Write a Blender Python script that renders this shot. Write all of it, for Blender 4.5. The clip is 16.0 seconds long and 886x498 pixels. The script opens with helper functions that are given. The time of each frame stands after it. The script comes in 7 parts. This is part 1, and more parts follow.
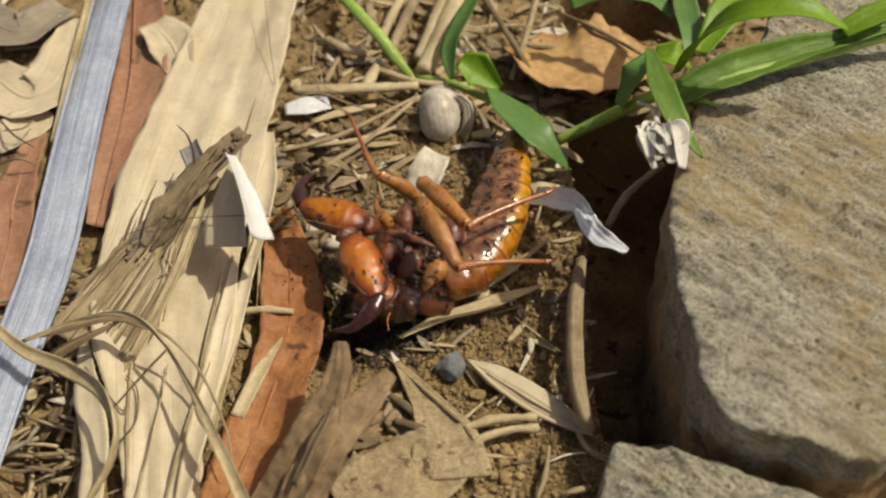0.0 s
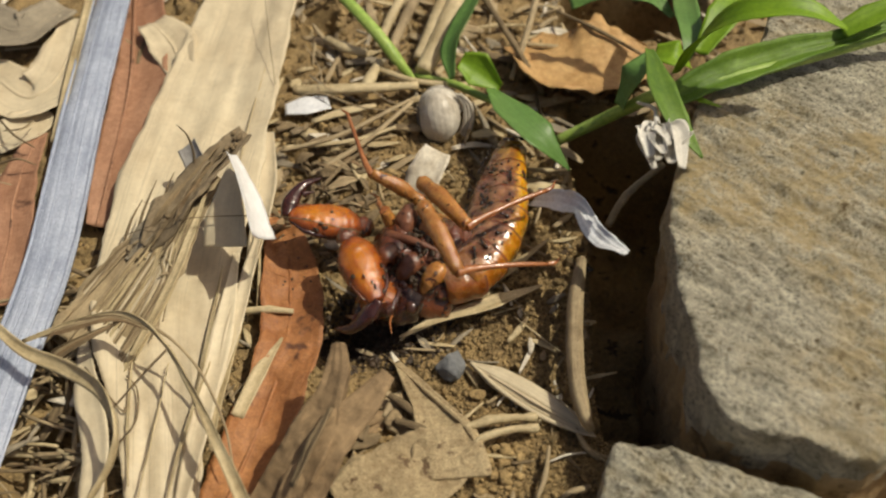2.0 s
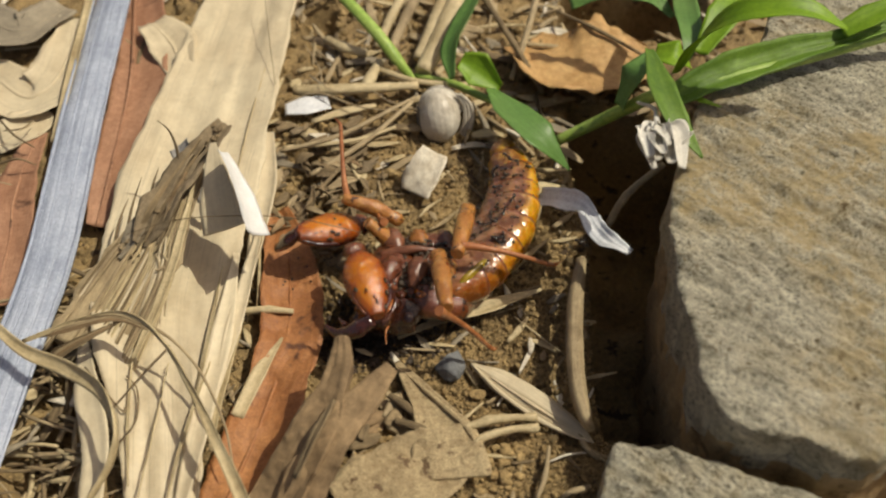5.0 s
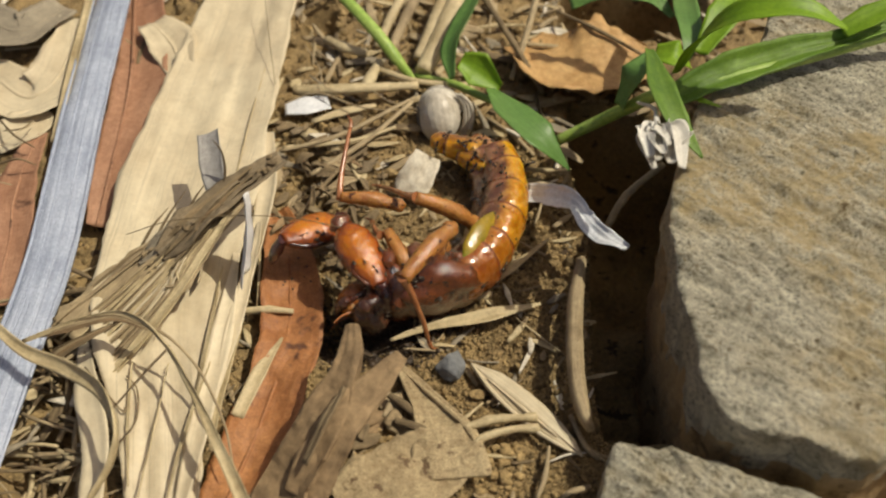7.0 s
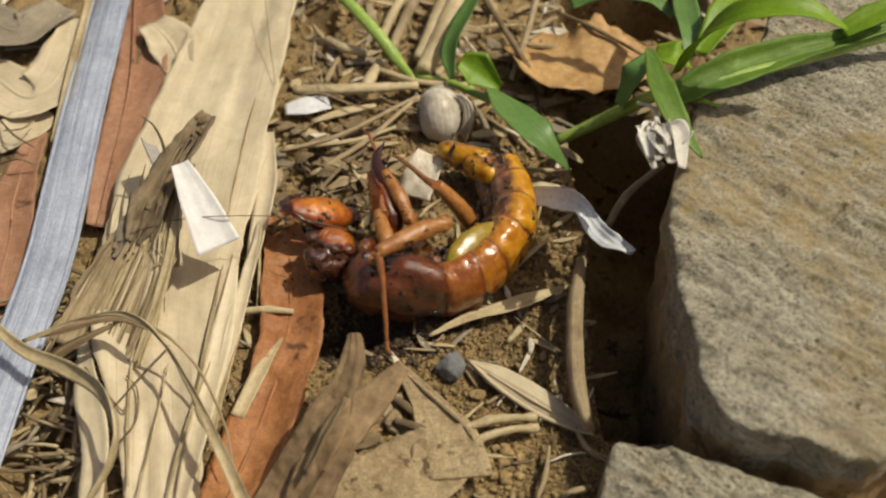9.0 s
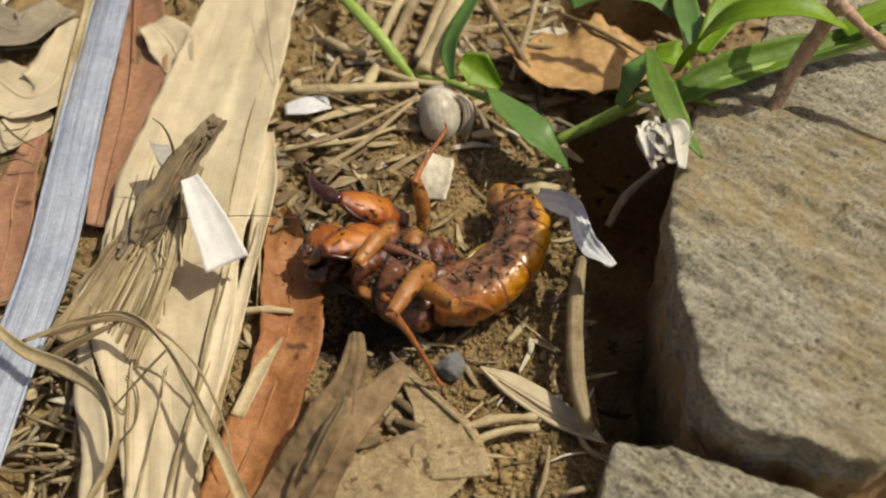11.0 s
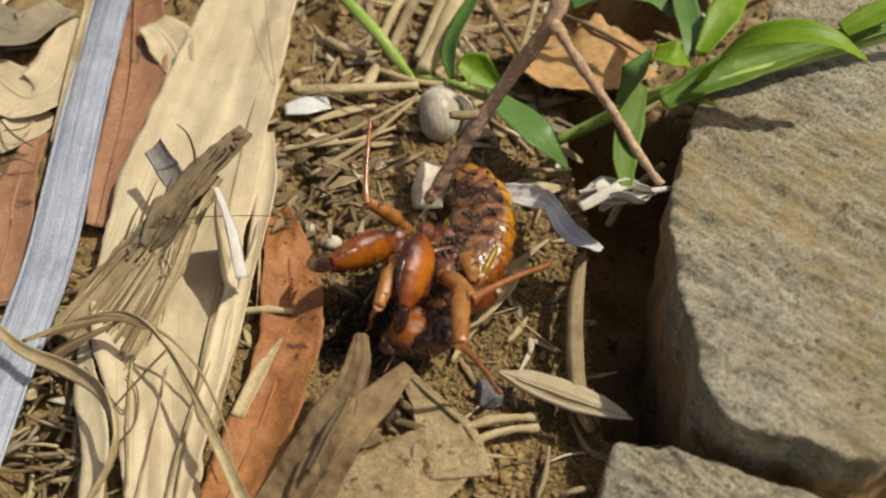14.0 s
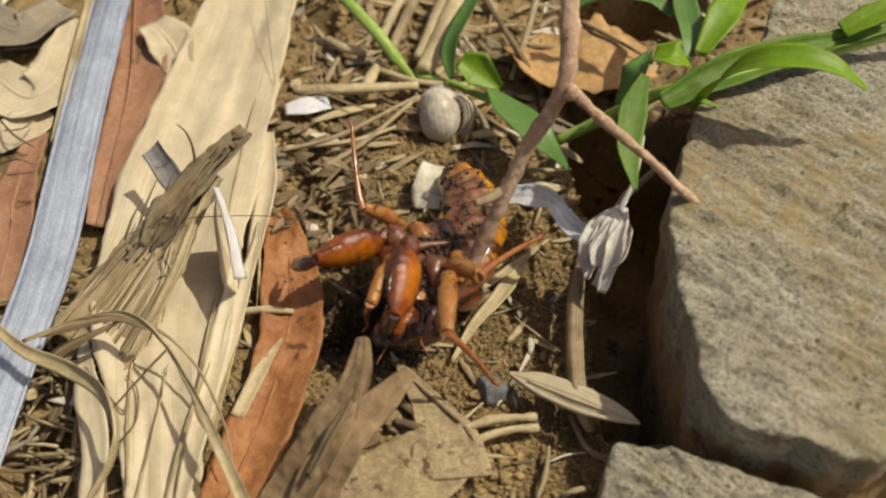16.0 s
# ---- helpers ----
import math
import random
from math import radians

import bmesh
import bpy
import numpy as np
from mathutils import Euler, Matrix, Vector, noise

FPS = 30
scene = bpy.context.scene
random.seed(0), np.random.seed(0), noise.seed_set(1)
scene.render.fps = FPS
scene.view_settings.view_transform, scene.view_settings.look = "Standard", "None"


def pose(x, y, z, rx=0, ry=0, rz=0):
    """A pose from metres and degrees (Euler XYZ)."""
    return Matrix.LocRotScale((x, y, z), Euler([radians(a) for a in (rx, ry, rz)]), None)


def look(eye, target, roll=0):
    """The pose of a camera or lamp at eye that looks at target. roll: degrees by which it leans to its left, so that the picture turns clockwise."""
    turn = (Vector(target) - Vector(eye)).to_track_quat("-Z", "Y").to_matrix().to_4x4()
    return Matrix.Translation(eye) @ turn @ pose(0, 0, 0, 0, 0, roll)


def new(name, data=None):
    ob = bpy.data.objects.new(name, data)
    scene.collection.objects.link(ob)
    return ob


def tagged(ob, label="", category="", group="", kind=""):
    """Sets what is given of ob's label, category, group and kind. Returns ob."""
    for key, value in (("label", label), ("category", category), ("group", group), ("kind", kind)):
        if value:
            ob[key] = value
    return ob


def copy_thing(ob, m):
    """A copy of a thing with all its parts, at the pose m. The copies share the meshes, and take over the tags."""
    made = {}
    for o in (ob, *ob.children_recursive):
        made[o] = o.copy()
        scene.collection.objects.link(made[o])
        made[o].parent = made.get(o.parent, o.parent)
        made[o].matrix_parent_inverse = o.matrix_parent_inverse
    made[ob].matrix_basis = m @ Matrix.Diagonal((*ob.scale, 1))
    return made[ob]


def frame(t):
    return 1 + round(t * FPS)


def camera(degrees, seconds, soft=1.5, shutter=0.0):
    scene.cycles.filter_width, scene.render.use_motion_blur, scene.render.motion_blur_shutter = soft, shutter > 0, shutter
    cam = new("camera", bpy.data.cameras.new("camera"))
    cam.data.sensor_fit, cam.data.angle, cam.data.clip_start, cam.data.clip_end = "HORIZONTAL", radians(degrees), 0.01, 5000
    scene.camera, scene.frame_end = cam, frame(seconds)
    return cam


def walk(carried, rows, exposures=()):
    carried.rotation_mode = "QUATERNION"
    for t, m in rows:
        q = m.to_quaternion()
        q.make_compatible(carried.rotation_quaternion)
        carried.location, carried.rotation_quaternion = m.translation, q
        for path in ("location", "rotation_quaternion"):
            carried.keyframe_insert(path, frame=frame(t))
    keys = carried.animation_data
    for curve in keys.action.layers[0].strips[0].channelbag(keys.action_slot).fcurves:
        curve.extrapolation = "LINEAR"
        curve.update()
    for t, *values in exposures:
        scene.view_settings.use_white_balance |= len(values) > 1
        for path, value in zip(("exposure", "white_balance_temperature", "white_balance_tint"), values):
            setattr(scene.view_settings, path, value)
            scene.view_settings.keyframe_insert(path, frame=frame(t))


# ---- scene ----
# All lengths below are written in millimetres and turned into metres by MM.
MM = 0.001

cam = camera(50, 16.0, soft=2.2)
cam.data.dof.use_dof = True
cam.data.dof.focus_distance, cam.data.dof.aperture_fstop = 0.121, 28
EYE = look((0, -80.0 * MM, 102.4 * MM), (0, 0, 0))
walk(cam, [(0.0, EYE), (16.0, EYE)], [(t, stops - 0.08, 7800, 10) for t, stops in (
    (0.0, -0.17), (4.0, -0.20), (6.5, -0.12), (8.0, -0.20), (9.2, -0.22), (11.3, -0.10), (12.0, 0.0), (12.5, -0.05), (13.0, -0.18), (14.5, -0.17), (15.0, -0.26), (15.4, -0.10), (16.0, -0.14))])

# ---- daylight ----
SUN_FROM = Vector((0.58, 0.10, 0.98)).normalized()
world = bpy.data.worlds.new("sky")
scene.world = world
world.use_nodes = True
sky = world.node_tree.nodes.new("ShaderNodeTexSky")
sky.sky_type, sky.sun_disc = "NISHITA", False
sky.air_density, sky.dust_density, sky.ozone_density = 0.7, 4.0, 0.4
sky.sun_elevation = math.asin(SUN_FROM.z)
sky.sun_rotation = math.atan2(SUN_FROM.x, SUN_FROM.y)
world.node_tree.links.new(sky.outputs[0], world.node_tree.nodes["Background"].inputs[0])
world.node_tree.nodes["Background"].inputs[1].default_value = 0.095

sun = new("sun", bpy.data.lights.new("sun", "SUN"))
sun.data.energy, sun.data.angle, sun.data.color = 4.15, radians(0.55), (0.885, 0.91, 0.865)
sun.matrix_world = look(SUN_FROM * 0.5, (0, 0, 0))


# ---- materials ----
def material(name, dark, light, rough=0.75, grain=900, stain=120, bump=0.25, fibre=0.0, spots=None, gloss=0.5, sheer=0.0,
             along=0.05, metal=0.0, coat=0.0, seed=0.0, island=0.0, micro_=0.16, glow=0.0):
    """A surface between two base colours: grain and stains at two sizes; fibre: how much of the grain runs along the piece."""
    m = bpy.data.materials.new(name)
    m.use_nodes = True
    nt = m.node_tree
    n, ln = nt.nodes, nt.links
    bsdf = n["Principled BSDF"]
    tc = n.new("ShaderNodeTexCoord")
    info = n.new("ShaderNodeObjectInfo")
    shift = n.new("ShaderNodeVectorMath")
    shift.operation = "MULTIPLY_ADD"
    ln.new(info.outputs["Random"], shift.inputs[0])
    shift.inputs[1].default_value = (0.37, 0.53, 0.29)
    ln.new(tc.outputs["Object"], shift.inputs[2])

    def tex(scale, detail, where, rough_=0.6):
        t = n.new("ShaderNodeTexNoise")
        t.inputs["Scale"].default_value, t.inputs["Detail"].default_value = scale, detail
        t.inputs["Roughness"].default_value = rough_
        ln.new(where, t.inputs["Vector"])
        return t.outputs["Fac"]

    big = tex(stain, 4, shift.outputs[0])
    fine = tex(grain, 5, shift.outputs[0], 0.7)
    if fibre:
        mp = n.new("ShaderNodeMapping")
        mp.inputs["Scale"].default_value = (1.0, along, 1.0)
        mp.inputs["Location"].default_value = (seed, seed * 1.7, 0)
        ln.new(tc.outputs["UV"], mp.inputs["Vector"])
        strand = tex(2.2, 5, mp.outputs[0], 0.75)
        mx = n.new("ShaderNodeMix")
        mx.inputs[0].default_value = fibre
        ln.new(fine, mx.inputs[2])
        ln.new(strand, mx.inputs[3])
        fine = mx.outputs[0]
        mp2 = n.new("ShaderNodeMapping")
        mp2.inputs["Scale"].default_value = (1.0, along * 0.3, 1.0)
        mp2.inputs["Location"].default_value = (seed + 5.3, seed, 0)
        ln.new(tc.outputs["UV"], mp2.inputs["Vector"])
        line = tex(6.5, 4, mp2.outputs[0], 0.7)
        thin = n.new("ShaderNodeMapRange")
        thin.inputs[1].default_value, thin.inputs[2].default_value = 0.33, 0.43
        thin.inputs[3].default_value, thin.inputs[4].default_value = 0.62, 1.0
        ln.new(line, thin.inputs[0])
    add = n.new("ShaderNodeMix")
    add.inputs[0].default_value = 0.45
    ln.new(fine, add.inputs[2])
    ln.new(big, add.inputs[3])
    ramp = n.new("ShaderNodeValToRGB")
    ramp.color_ramp.elements[0].position, ramp.color_ramp.elements[1].position = 0.34, 0.66
    ramp.color_ramp.elements[0].color, ramp.color_ramp.elements[1].color = (*dark, 1), (*light, 1)
    ln.new(add.outputs[0], ramp.inputs[0])
    colour = ramp.outputs[0]
    if island:
        geo = n.new("ShaderNodeNewGeometry")
        hv = n.new("ShaderNodeHueSaturation")
        mr = n.new("ShaderNodeMapRange")
        mr.inputs[3].default_value, mr.inputs[4].default_value = 1 - island, 1 + island * 0.6
        ln.new(geo.outputs["Random Per Island"], mr.inputs[0])
        ln.new(mr.outputs[0], hv.inputs["Value"])
        ln.new(colour, hv.inputs["Color"])
        colour = hv.outputs[0]
    if spots:
        sp = tex(spots[1], 3, shift.outputs[0])
        sr = n.new("ShaderNodeValToRGB")
        sr.color_ramp.elements[0].position, sr.color_ramp.elements[1].position = spots[2], spots[2] + 0.06
        ln.new(sp, sr.inputs[0])
        sm = n.new("ShaderNodeMix")
        sm.data_type = "RGBA"
        ln.new(sr.outputs[0], sm.inputs[0])
        ln.new(colour, sm.inputs[6])
        sm.inputs[7].default_value = (*spots[0], 1)
        colour = sm.outputs[2]
    micro = tex(grain * 3.1, 3, shift.outputs[0], 0.7)
    mic = n.new("ShaderNodeMapRange")
    mic.inputs[1].default_value, mic.inputs[2].default_value = 0.3, 0.7
    mic.inputs[3].default_value, mic.inputs[4].default_value = 1 - micro_, 1 + micro_ * 0.7
    ln.new(micro, mic.inputs[0])
    tone = mic.outputs[0]
    if fibre:
        mul = n.new("ShaderNodeMath")
        mul.operation = "MULTIPLY"
        ln.new(tone, mul.inputs[0])
        ln.new(thin.outputs[0], mul.inputs[1])
        tone = mul.outputs[0]
    shade = n.new("ShaderNodeHueSaturation")
    ln.new(tone, shade.inputs["Value"])
    ln.new(colour, shade.inputs["Color"])
    colour = shade.outputs[0]
    ln.new(colour, bsdf.inputs["Base Color"])
    rr = n.new("ShaderNodeMapRange")
    rr.inputs[3].default_value, rr.inputs[4].default_value = max(0.03, rough - 0.14), min(1, rough + 0.14)
    ln.new(fine, rr.inputs[0])
    ln.new(rr.outputs[0], bsdf.inputs["Roughness"])
    bsdf.inputs["Specular IOR Level"].default_value = gloss
    if glow:
        bsdf.inputs["Subsurface Weight"].default_value, bsdf.inputs["Subsurface Scale"].default_value = glow, 0.0012
        bsdf.inputs["Subsurface Radius"].default_value = (1.0, 0.35, 0.08)
    bsdf.inputs["Metallic"].default_value = metal
    bsdf.inputs["Coat Weight"].default_value = coat
    bsdf.inputs["Coat Roughness"].default_value = 0.12
    bp = n.new("ShaderNodeBump")
    bp.inputs["Strength"].default_value, bp.inputs["Distance"].default_value = bump, 0.0006
    ln.new(add.outputs[0], bp.inputs["Height"])
    ln.new(bp.outputs[0], bsdf.inputs["Normal"])
    ln.new(bp.outputs[0], bsdf.inputs["Coat Normal"])
    if sheer:
        tr = n.new("ShaderNodeBsdfTranslucent")
        ln.new(colour, tr.inputs[0])
        ms = n.new("ShaderNodeMixShader")
        ms.inputs[0].default_value = sheer
        ln.new(bsdf.outputs[0], ms.inputs[1])
        ln.new(tr.outputs[0], ms.inputs[2])
        ln.new(ms.outputs[0], n["Material Output"].inputs[0])
    return m


def sandstone():
    """Grey-brown bedded sandstone: slanting beds, quartz grain, ochre stains and small dark pits."""
    m = bpy.data.materials.new("sandstone")
    m.use_nodes = True
    n, ln = m.node_tree.nodes, m.node_tree.links
    b = n["Principled BSDF"]
    tc = n.new("ShaderNodeTexCoord")
    mp = n.new("ShaderNodeMapping")
    mp.vector_type = "TEXTURE"
    mp.inputs["Rotation"].default_value = (0, 0, radians(-38))
    mp.inputs["Scale"].default_value = (2.4, 1.0, 1.3)
    ln.new(tc.outputs["Object"], mp.inputs["Vector"])

    def tex(scale, detail, where, rough_):
        t = n.new("ShaderNodeTexNoise")
        t.inputs["Scale"].default_value, t.inputs["Detail"].default_value, t.inputs["Roughness"].default_value = scale, detail, rough_
        ln.new(where, t.inputs["Vector"])
        return t.outputs["Fac"]

    def ramp(fac, stops):
        r = n.new("ShaderNodeValToRGB")
        e = r.color_ramp.elements
        while len(e) < len(stops):
            e.new(0.5)
        for k, (pos, c) in enumerate(stops):
            e[k].position, e[k].color = pos, (*c, 1)
        ln.new(fac, r.inputs[0])
        return r.outputs[0]

    def mix(fac, a, c, mode="MIX"):
        x = n.new("ShaderNodeMix")
        x.data_type, x.blend_type = "RGBA", mode
        if isinstance(fac, float):
            x.inputs[0].default_value = fac
        else:
            ln.new(fac, x.inputs[0])
        ln.new(a, x.inputs[6])
        if isinstance(c, tuple):
            x.inputs[7].default_value = (*c, 1)
        else:
            ln.new(c, x.inputs[7])
        return x.outputs[2]

    beds = tex(520, 8, mp.outputs[0], 0.78)
    grain = tex(2300, 5, tc.outputs["Object"], 0.75)
    cloud = tex(48, 4, tc.outputs["Object"], 0.55)
    pits = tex(1150, 3, tc.outputs["Object"], 0.6)
    cluster = tex(75, 3, mp.outputs[0], 0.6)
    colour = ramp(beds, [(0.36, (0.36, 0.325, 0.24)), (0.5, (0.70, 0.645, 0.50)), (0.64, (0.90, 0.845, 0.68))])
    speck = ramp(grain, [(0.38, (0.26, 0.245, 0.22)), (0.48, (0.93, 0.93, 0.93)), (0.58, (1.0, 1.0, 1.0)), (0.68, (1.0, 1.0, 1.0))])
    colour = mix(0.95, colour, speck, "MULTIPLY")
    colour = mix(0.35, colour, ramp(tex(130, 6, mp.outputs[0], 0.7), [(0.35, (0.55, 0.52, 0.47)), (0.6, (1.0, 1.0, 1.0)), (0.7, (1.0, 0.98, 0.92))]), "MULTIPLY")
    ochre = mix(1.0, ramp(cloud, [(0.45, (0, 0, 0)), (0.64, (1.0, 1.0, 1.0))]), ramp(tex(420, 5, tc.outputs["Object"], 0.7), [(0.40, (0.1, 0.1, 0.1)), (0.58, (0.9, 0.9, 0.9))]), "MULTIPLY")
    colour = mix(ochre, colour, (0.60, 0.455, 0.235))
    holes = mix(1.0, ramp(pits, [(0.57, (0, 0, 0)), (0.62, (0.85, 0.85, 0.85))]), ramp(cluster, [(0.54, (0, 0, 0)), (0.60, (1, 1, 1))]), "MULTIPLY")
    colour = mix(holes, colour, (0.16, 0.105, 0.045))
    ln.new(colour, b.inputs["Base Color"])
    b.inputs["Roughness"].default_value = 0.85
    b.inputs["Specular IOR Level"].default_value = 0.35
    hgt = n.new("ShaderNodeMix")
    hgt.inputs[0].default_value = 0.55
    ln.new(beds, hgt.inputs[2])
    ln.new(grain, hgt.inputs[3])
    bp = n.new("ShaderNodeBump")
    bp.inputs["Strength"].default_value, bp.inputs["Distance"].default_value = 1.0, 0.0018
    ln.new(hgt.outputs[0], bp.inputs["Height"])
    ln.new(bp.outputs[0], b.inputs["Normal"])
    return m


SOIL = material("soil", (0.12, 0.077, 0.034), (0.43, 0.295, 0.135), 0.92, 1600, 150, 1.0, spots=((0.07, 0.042, 0.022), 300, 0.60))
CRUMB = material("soil_crumb", (0.11, 0.07, 0.03), (0.49, 0.34, 0.155), 0.92, 2200, 300, 0.8, island=0.5)
STONE = sandstone()
EARTHY = material("earth_stained_stone", (0.20, 0.13, 0.06), (0.46, 0.325, 0.17), 0.9, 1300, 110, 1.0, spots=((0.17, 0.11, 0.05), 330, 0.60))
OUTER_BARK = material("outer_bark", (0.085, 0.06, 0.034), (0.33, 0.25, 0.155), 0.9, 800, 160, 1.0, fibre=0.5)
GREYSCRAP = material("grey_scrap", (0.25, 0.235, 0.215), (0.46, 0.43, 0.40), 0.8, 800, 160, 0.4, fibre=0.2, spots=((0.12, 0.10, 0.08), 420, 0.66))
PEBBLE = material("slate_pebble", (0.10, 0.105, 0.11), (0.22, 0.225, 0.23), 0.8, 1500, 300, 0.5)
BAMBOO = material("dry_sheath", (0.545, 0.435, 0.285), (0.755, 0.655, 0.465), 0.55, 420, 45, 0.25, fibre=0.3, sheer=0.12, micro_=0.06, along=0.015,
                  spots=((0.16, 0.10, 0.05), 210, 0.73))
STRAW = material("straw", (0.30, 0.21, 0.10), (0.76, 0.63, 0.39), 0.6, 700, 160, 0.35, fibre=0.7, sheer=0.1)
STALK = material("weathered_stalk", (0.17, 0.115, 0.06), (0.55, 0.43, 0.26), 0.75, 700, 160, 0.5, fibre=0.7)
BARK = material("frayed_bark", (0.055, 0.035, 0.018), (0.34, 0.245, 0.135), 0.85, 600, 120, 0.8, fibre=0.8)
GREYLEAF = material("grey_dead_leaf", (0.17, 0.14, 0.10), (0.38, 0.32, 0.23), 0.8, 700, 130, 0.5, fibre=0.4)
STUMP = material("weathered_splint", (0.115, 0.07, 0.034), (0.40, 0.268, 0.145), 0.85, 420, 120, 1.0, fibre=0.12)
RED = material("red_dead_leaf", (0.26, 0.086, 0.03), (0.56, 0.25, 0.096), 0.5, 1100, 90, 0.9, fibre=0.2, sheer=0.12, micro_=0.25,
               spots=((0.13, 0.05, 0.025), 210, 0.63))
PINKLEAF = material("pinkish_dead_leaf", (0.25, 0.105, 0.055), (0.53, 0.29, 0.175), 0.6, 900, 90, 0.6, fibre=0.3, sheer=0.12,
                    spots=((0.15, 0.07, 0.04), 200, 0.64))
TAN = material("tan_dead_leaf", (0.27, 0.185, 0.095), (0.58, 0.45, 0.265), 0.75, 1300, 170, 1.0, sheer=0.1, micro_=0.3,
               spots=((0.17, 0.105, 0.055), 520, 0.62))
OCHRE = material("ochre_dead_leaf", (0.40, 0.20, 0.065), (0.70, 0.45, 0.20), 0.65, 800, 90, 0.4, sheer=0.15)
STRAP = material("blue_grey_strap", (0.24, 0.28, 0.37), (0.50, 0.55, 0.66), 0.25, 900, 120, 1.0, fibre=0.6, along=0.02, gloss=0.6,
                 spots=((0.12, 0.14, 0.16), 170, 0.72))
WHITE = material("white_flake", (0.74, 0.73, 0.715), (0.90, 0.89, 0.88), 0.7, 900, 160, 0.25, sheer=0.15, micro_=0.06)
HUSK = material("dry_husk", (0.62, 0.58, 0.50), (0.90, 0.87, 0.80), 0.7, 900, 160, 0.25, fibre=0.12, sheer=0.2)
CHIP = material("pale_chip", (0.50, 0.42, 0.31), (0.80, 0.74, 0.62), 0.75, 900, 200, 0.5, sheer=0.05)
BLUEWHITE = material("pale_strip", (0.62, 0.64, 0.68), (0.88, 0.89, 0.91), 0.5, 900, 160, 0.35, sheer=0.15)
SHELL = material("snail_shell", (0.30, 0.24, 0.17), (0.78, 0.73, 0.63), 0.4, 700, 260, 0.4, fibre=0.75, along=0.1)
GREEN = material("grass_blade", (0.15, 0.31, 0.014), (0.33, 0.53, 0.04), 0.46, 500, 140, 0.3, fibre=0.6, sheer=0.35, along=0.03)
DEEPGREEN = material("broad_green_leaf", (0.09, 0.20, 0.045), (0.17, 0.32, 0.085), 0.42, 600, 110, 0.25, fibre=0.6, sheer=0.2)
# Shaded copy of grass_blade: the shade is put into its darker green.
SHADED_GREEN = material("shaded_grass_blade", (0.075, 0.17, 0.02), (0.21, 0.36, 0.04), 0.5, 700, 110, 0.6, fibre=0.5, sheer=0.3, along=0.03)
RIB = material("leaf_rib", (0.20, 0.34, 0.05), (0.38, 0.50, 0.13), 0.5, 800, 200, 0.2)
TWIG = material("brown_twig", (0.40, 0.24, 0.15), (0.72, 0.50, 0.35), 0.8, 1500, 220, 1.0, spots=((0.78, 0.62, 0.47), 1500, 0.60))
CHITIN = material("amber_shell", (0.20, 0.036, 0.004), (0.50, 0.15, 0.014), 0.16, 700, 260, 1.0, glow=0.25, gloss=0.6, coat=0.7,
                  spots=((0.06, 0.016, 0.008), 700, 0.67))
MAHOGANY = material("mahogany_shell", (0.065, 0.016, 0.008), (0.22, 0.058, 0.014), 0.16, 700, 330, 1.0, gloss=0.6, coat=0.8,
                    spots=((0.02, 0.008, 0.006), 700, 0.60))
BLACKISH = material("blackish_shell", (0.025, 0.008, 0.006), (0.10, 0.026, 0.009), 0.15, 700, 330, 1.0, gloss=0.6, coat=0.8)
LEGSHELL = material("tan_leg_shell", (0.25, 0.085, 0.02), (0.56, 0.255, 0.07), 0.18, 700, 300, 0.9, coat=0.6, glow=0.25, spots=((0.07, 0.022, 0.011), 700, 0.59))
REDLEG = material("red_leg_shell", (0.23, 0.068, 0.024), (0.46, 0.18, 0.07), 0.24, 900, 170, 0.15, coat=0.5)
DARK = material("dark_claw", (0.022, 0.008, 0.007), (0.075, 0.02, 0.015), 0.2, 900, 170, 0.15, coat=0.7)
BELLY = material("brown_belly", (0.09, 0.03, 0.018), (0.26, 0.10, 0.05), 0.34, 1000, 240, 0.35, coat=0.3,
                 spots=((0.06, 0.025, 0.016), 420, 0.60))
WING = material("olive_wing_pad", (0.20, 0.15, 0.012), (0.40, 0.24, 0.018), 0.26, 600, 190, 0.4, coat=0.6,
                spots=((0.20, 0.21, 0.02), 200, 0.54))
EYE_MAT = material("eye", (0.035, 0.013, 0.008), (0.09, 0.034, 0.018), 0.12, 900, 200, 0.05, coat=0.8)
# Dark wet dirt; under the insect its colour also holds the shadow.
WET_DIRT_SHADE = material("wet_dirt_shade", (0.018, 0.012, 0.008), (0.09, 0.055, 0.03), 0.4, 1800, 400, 0.8)
ANT = material("ant_shell", (0.010, 0.007, 0.006), (0.035, 0.020, 0.014), 0.25, 900, 200, 0.1, coat=0.3)


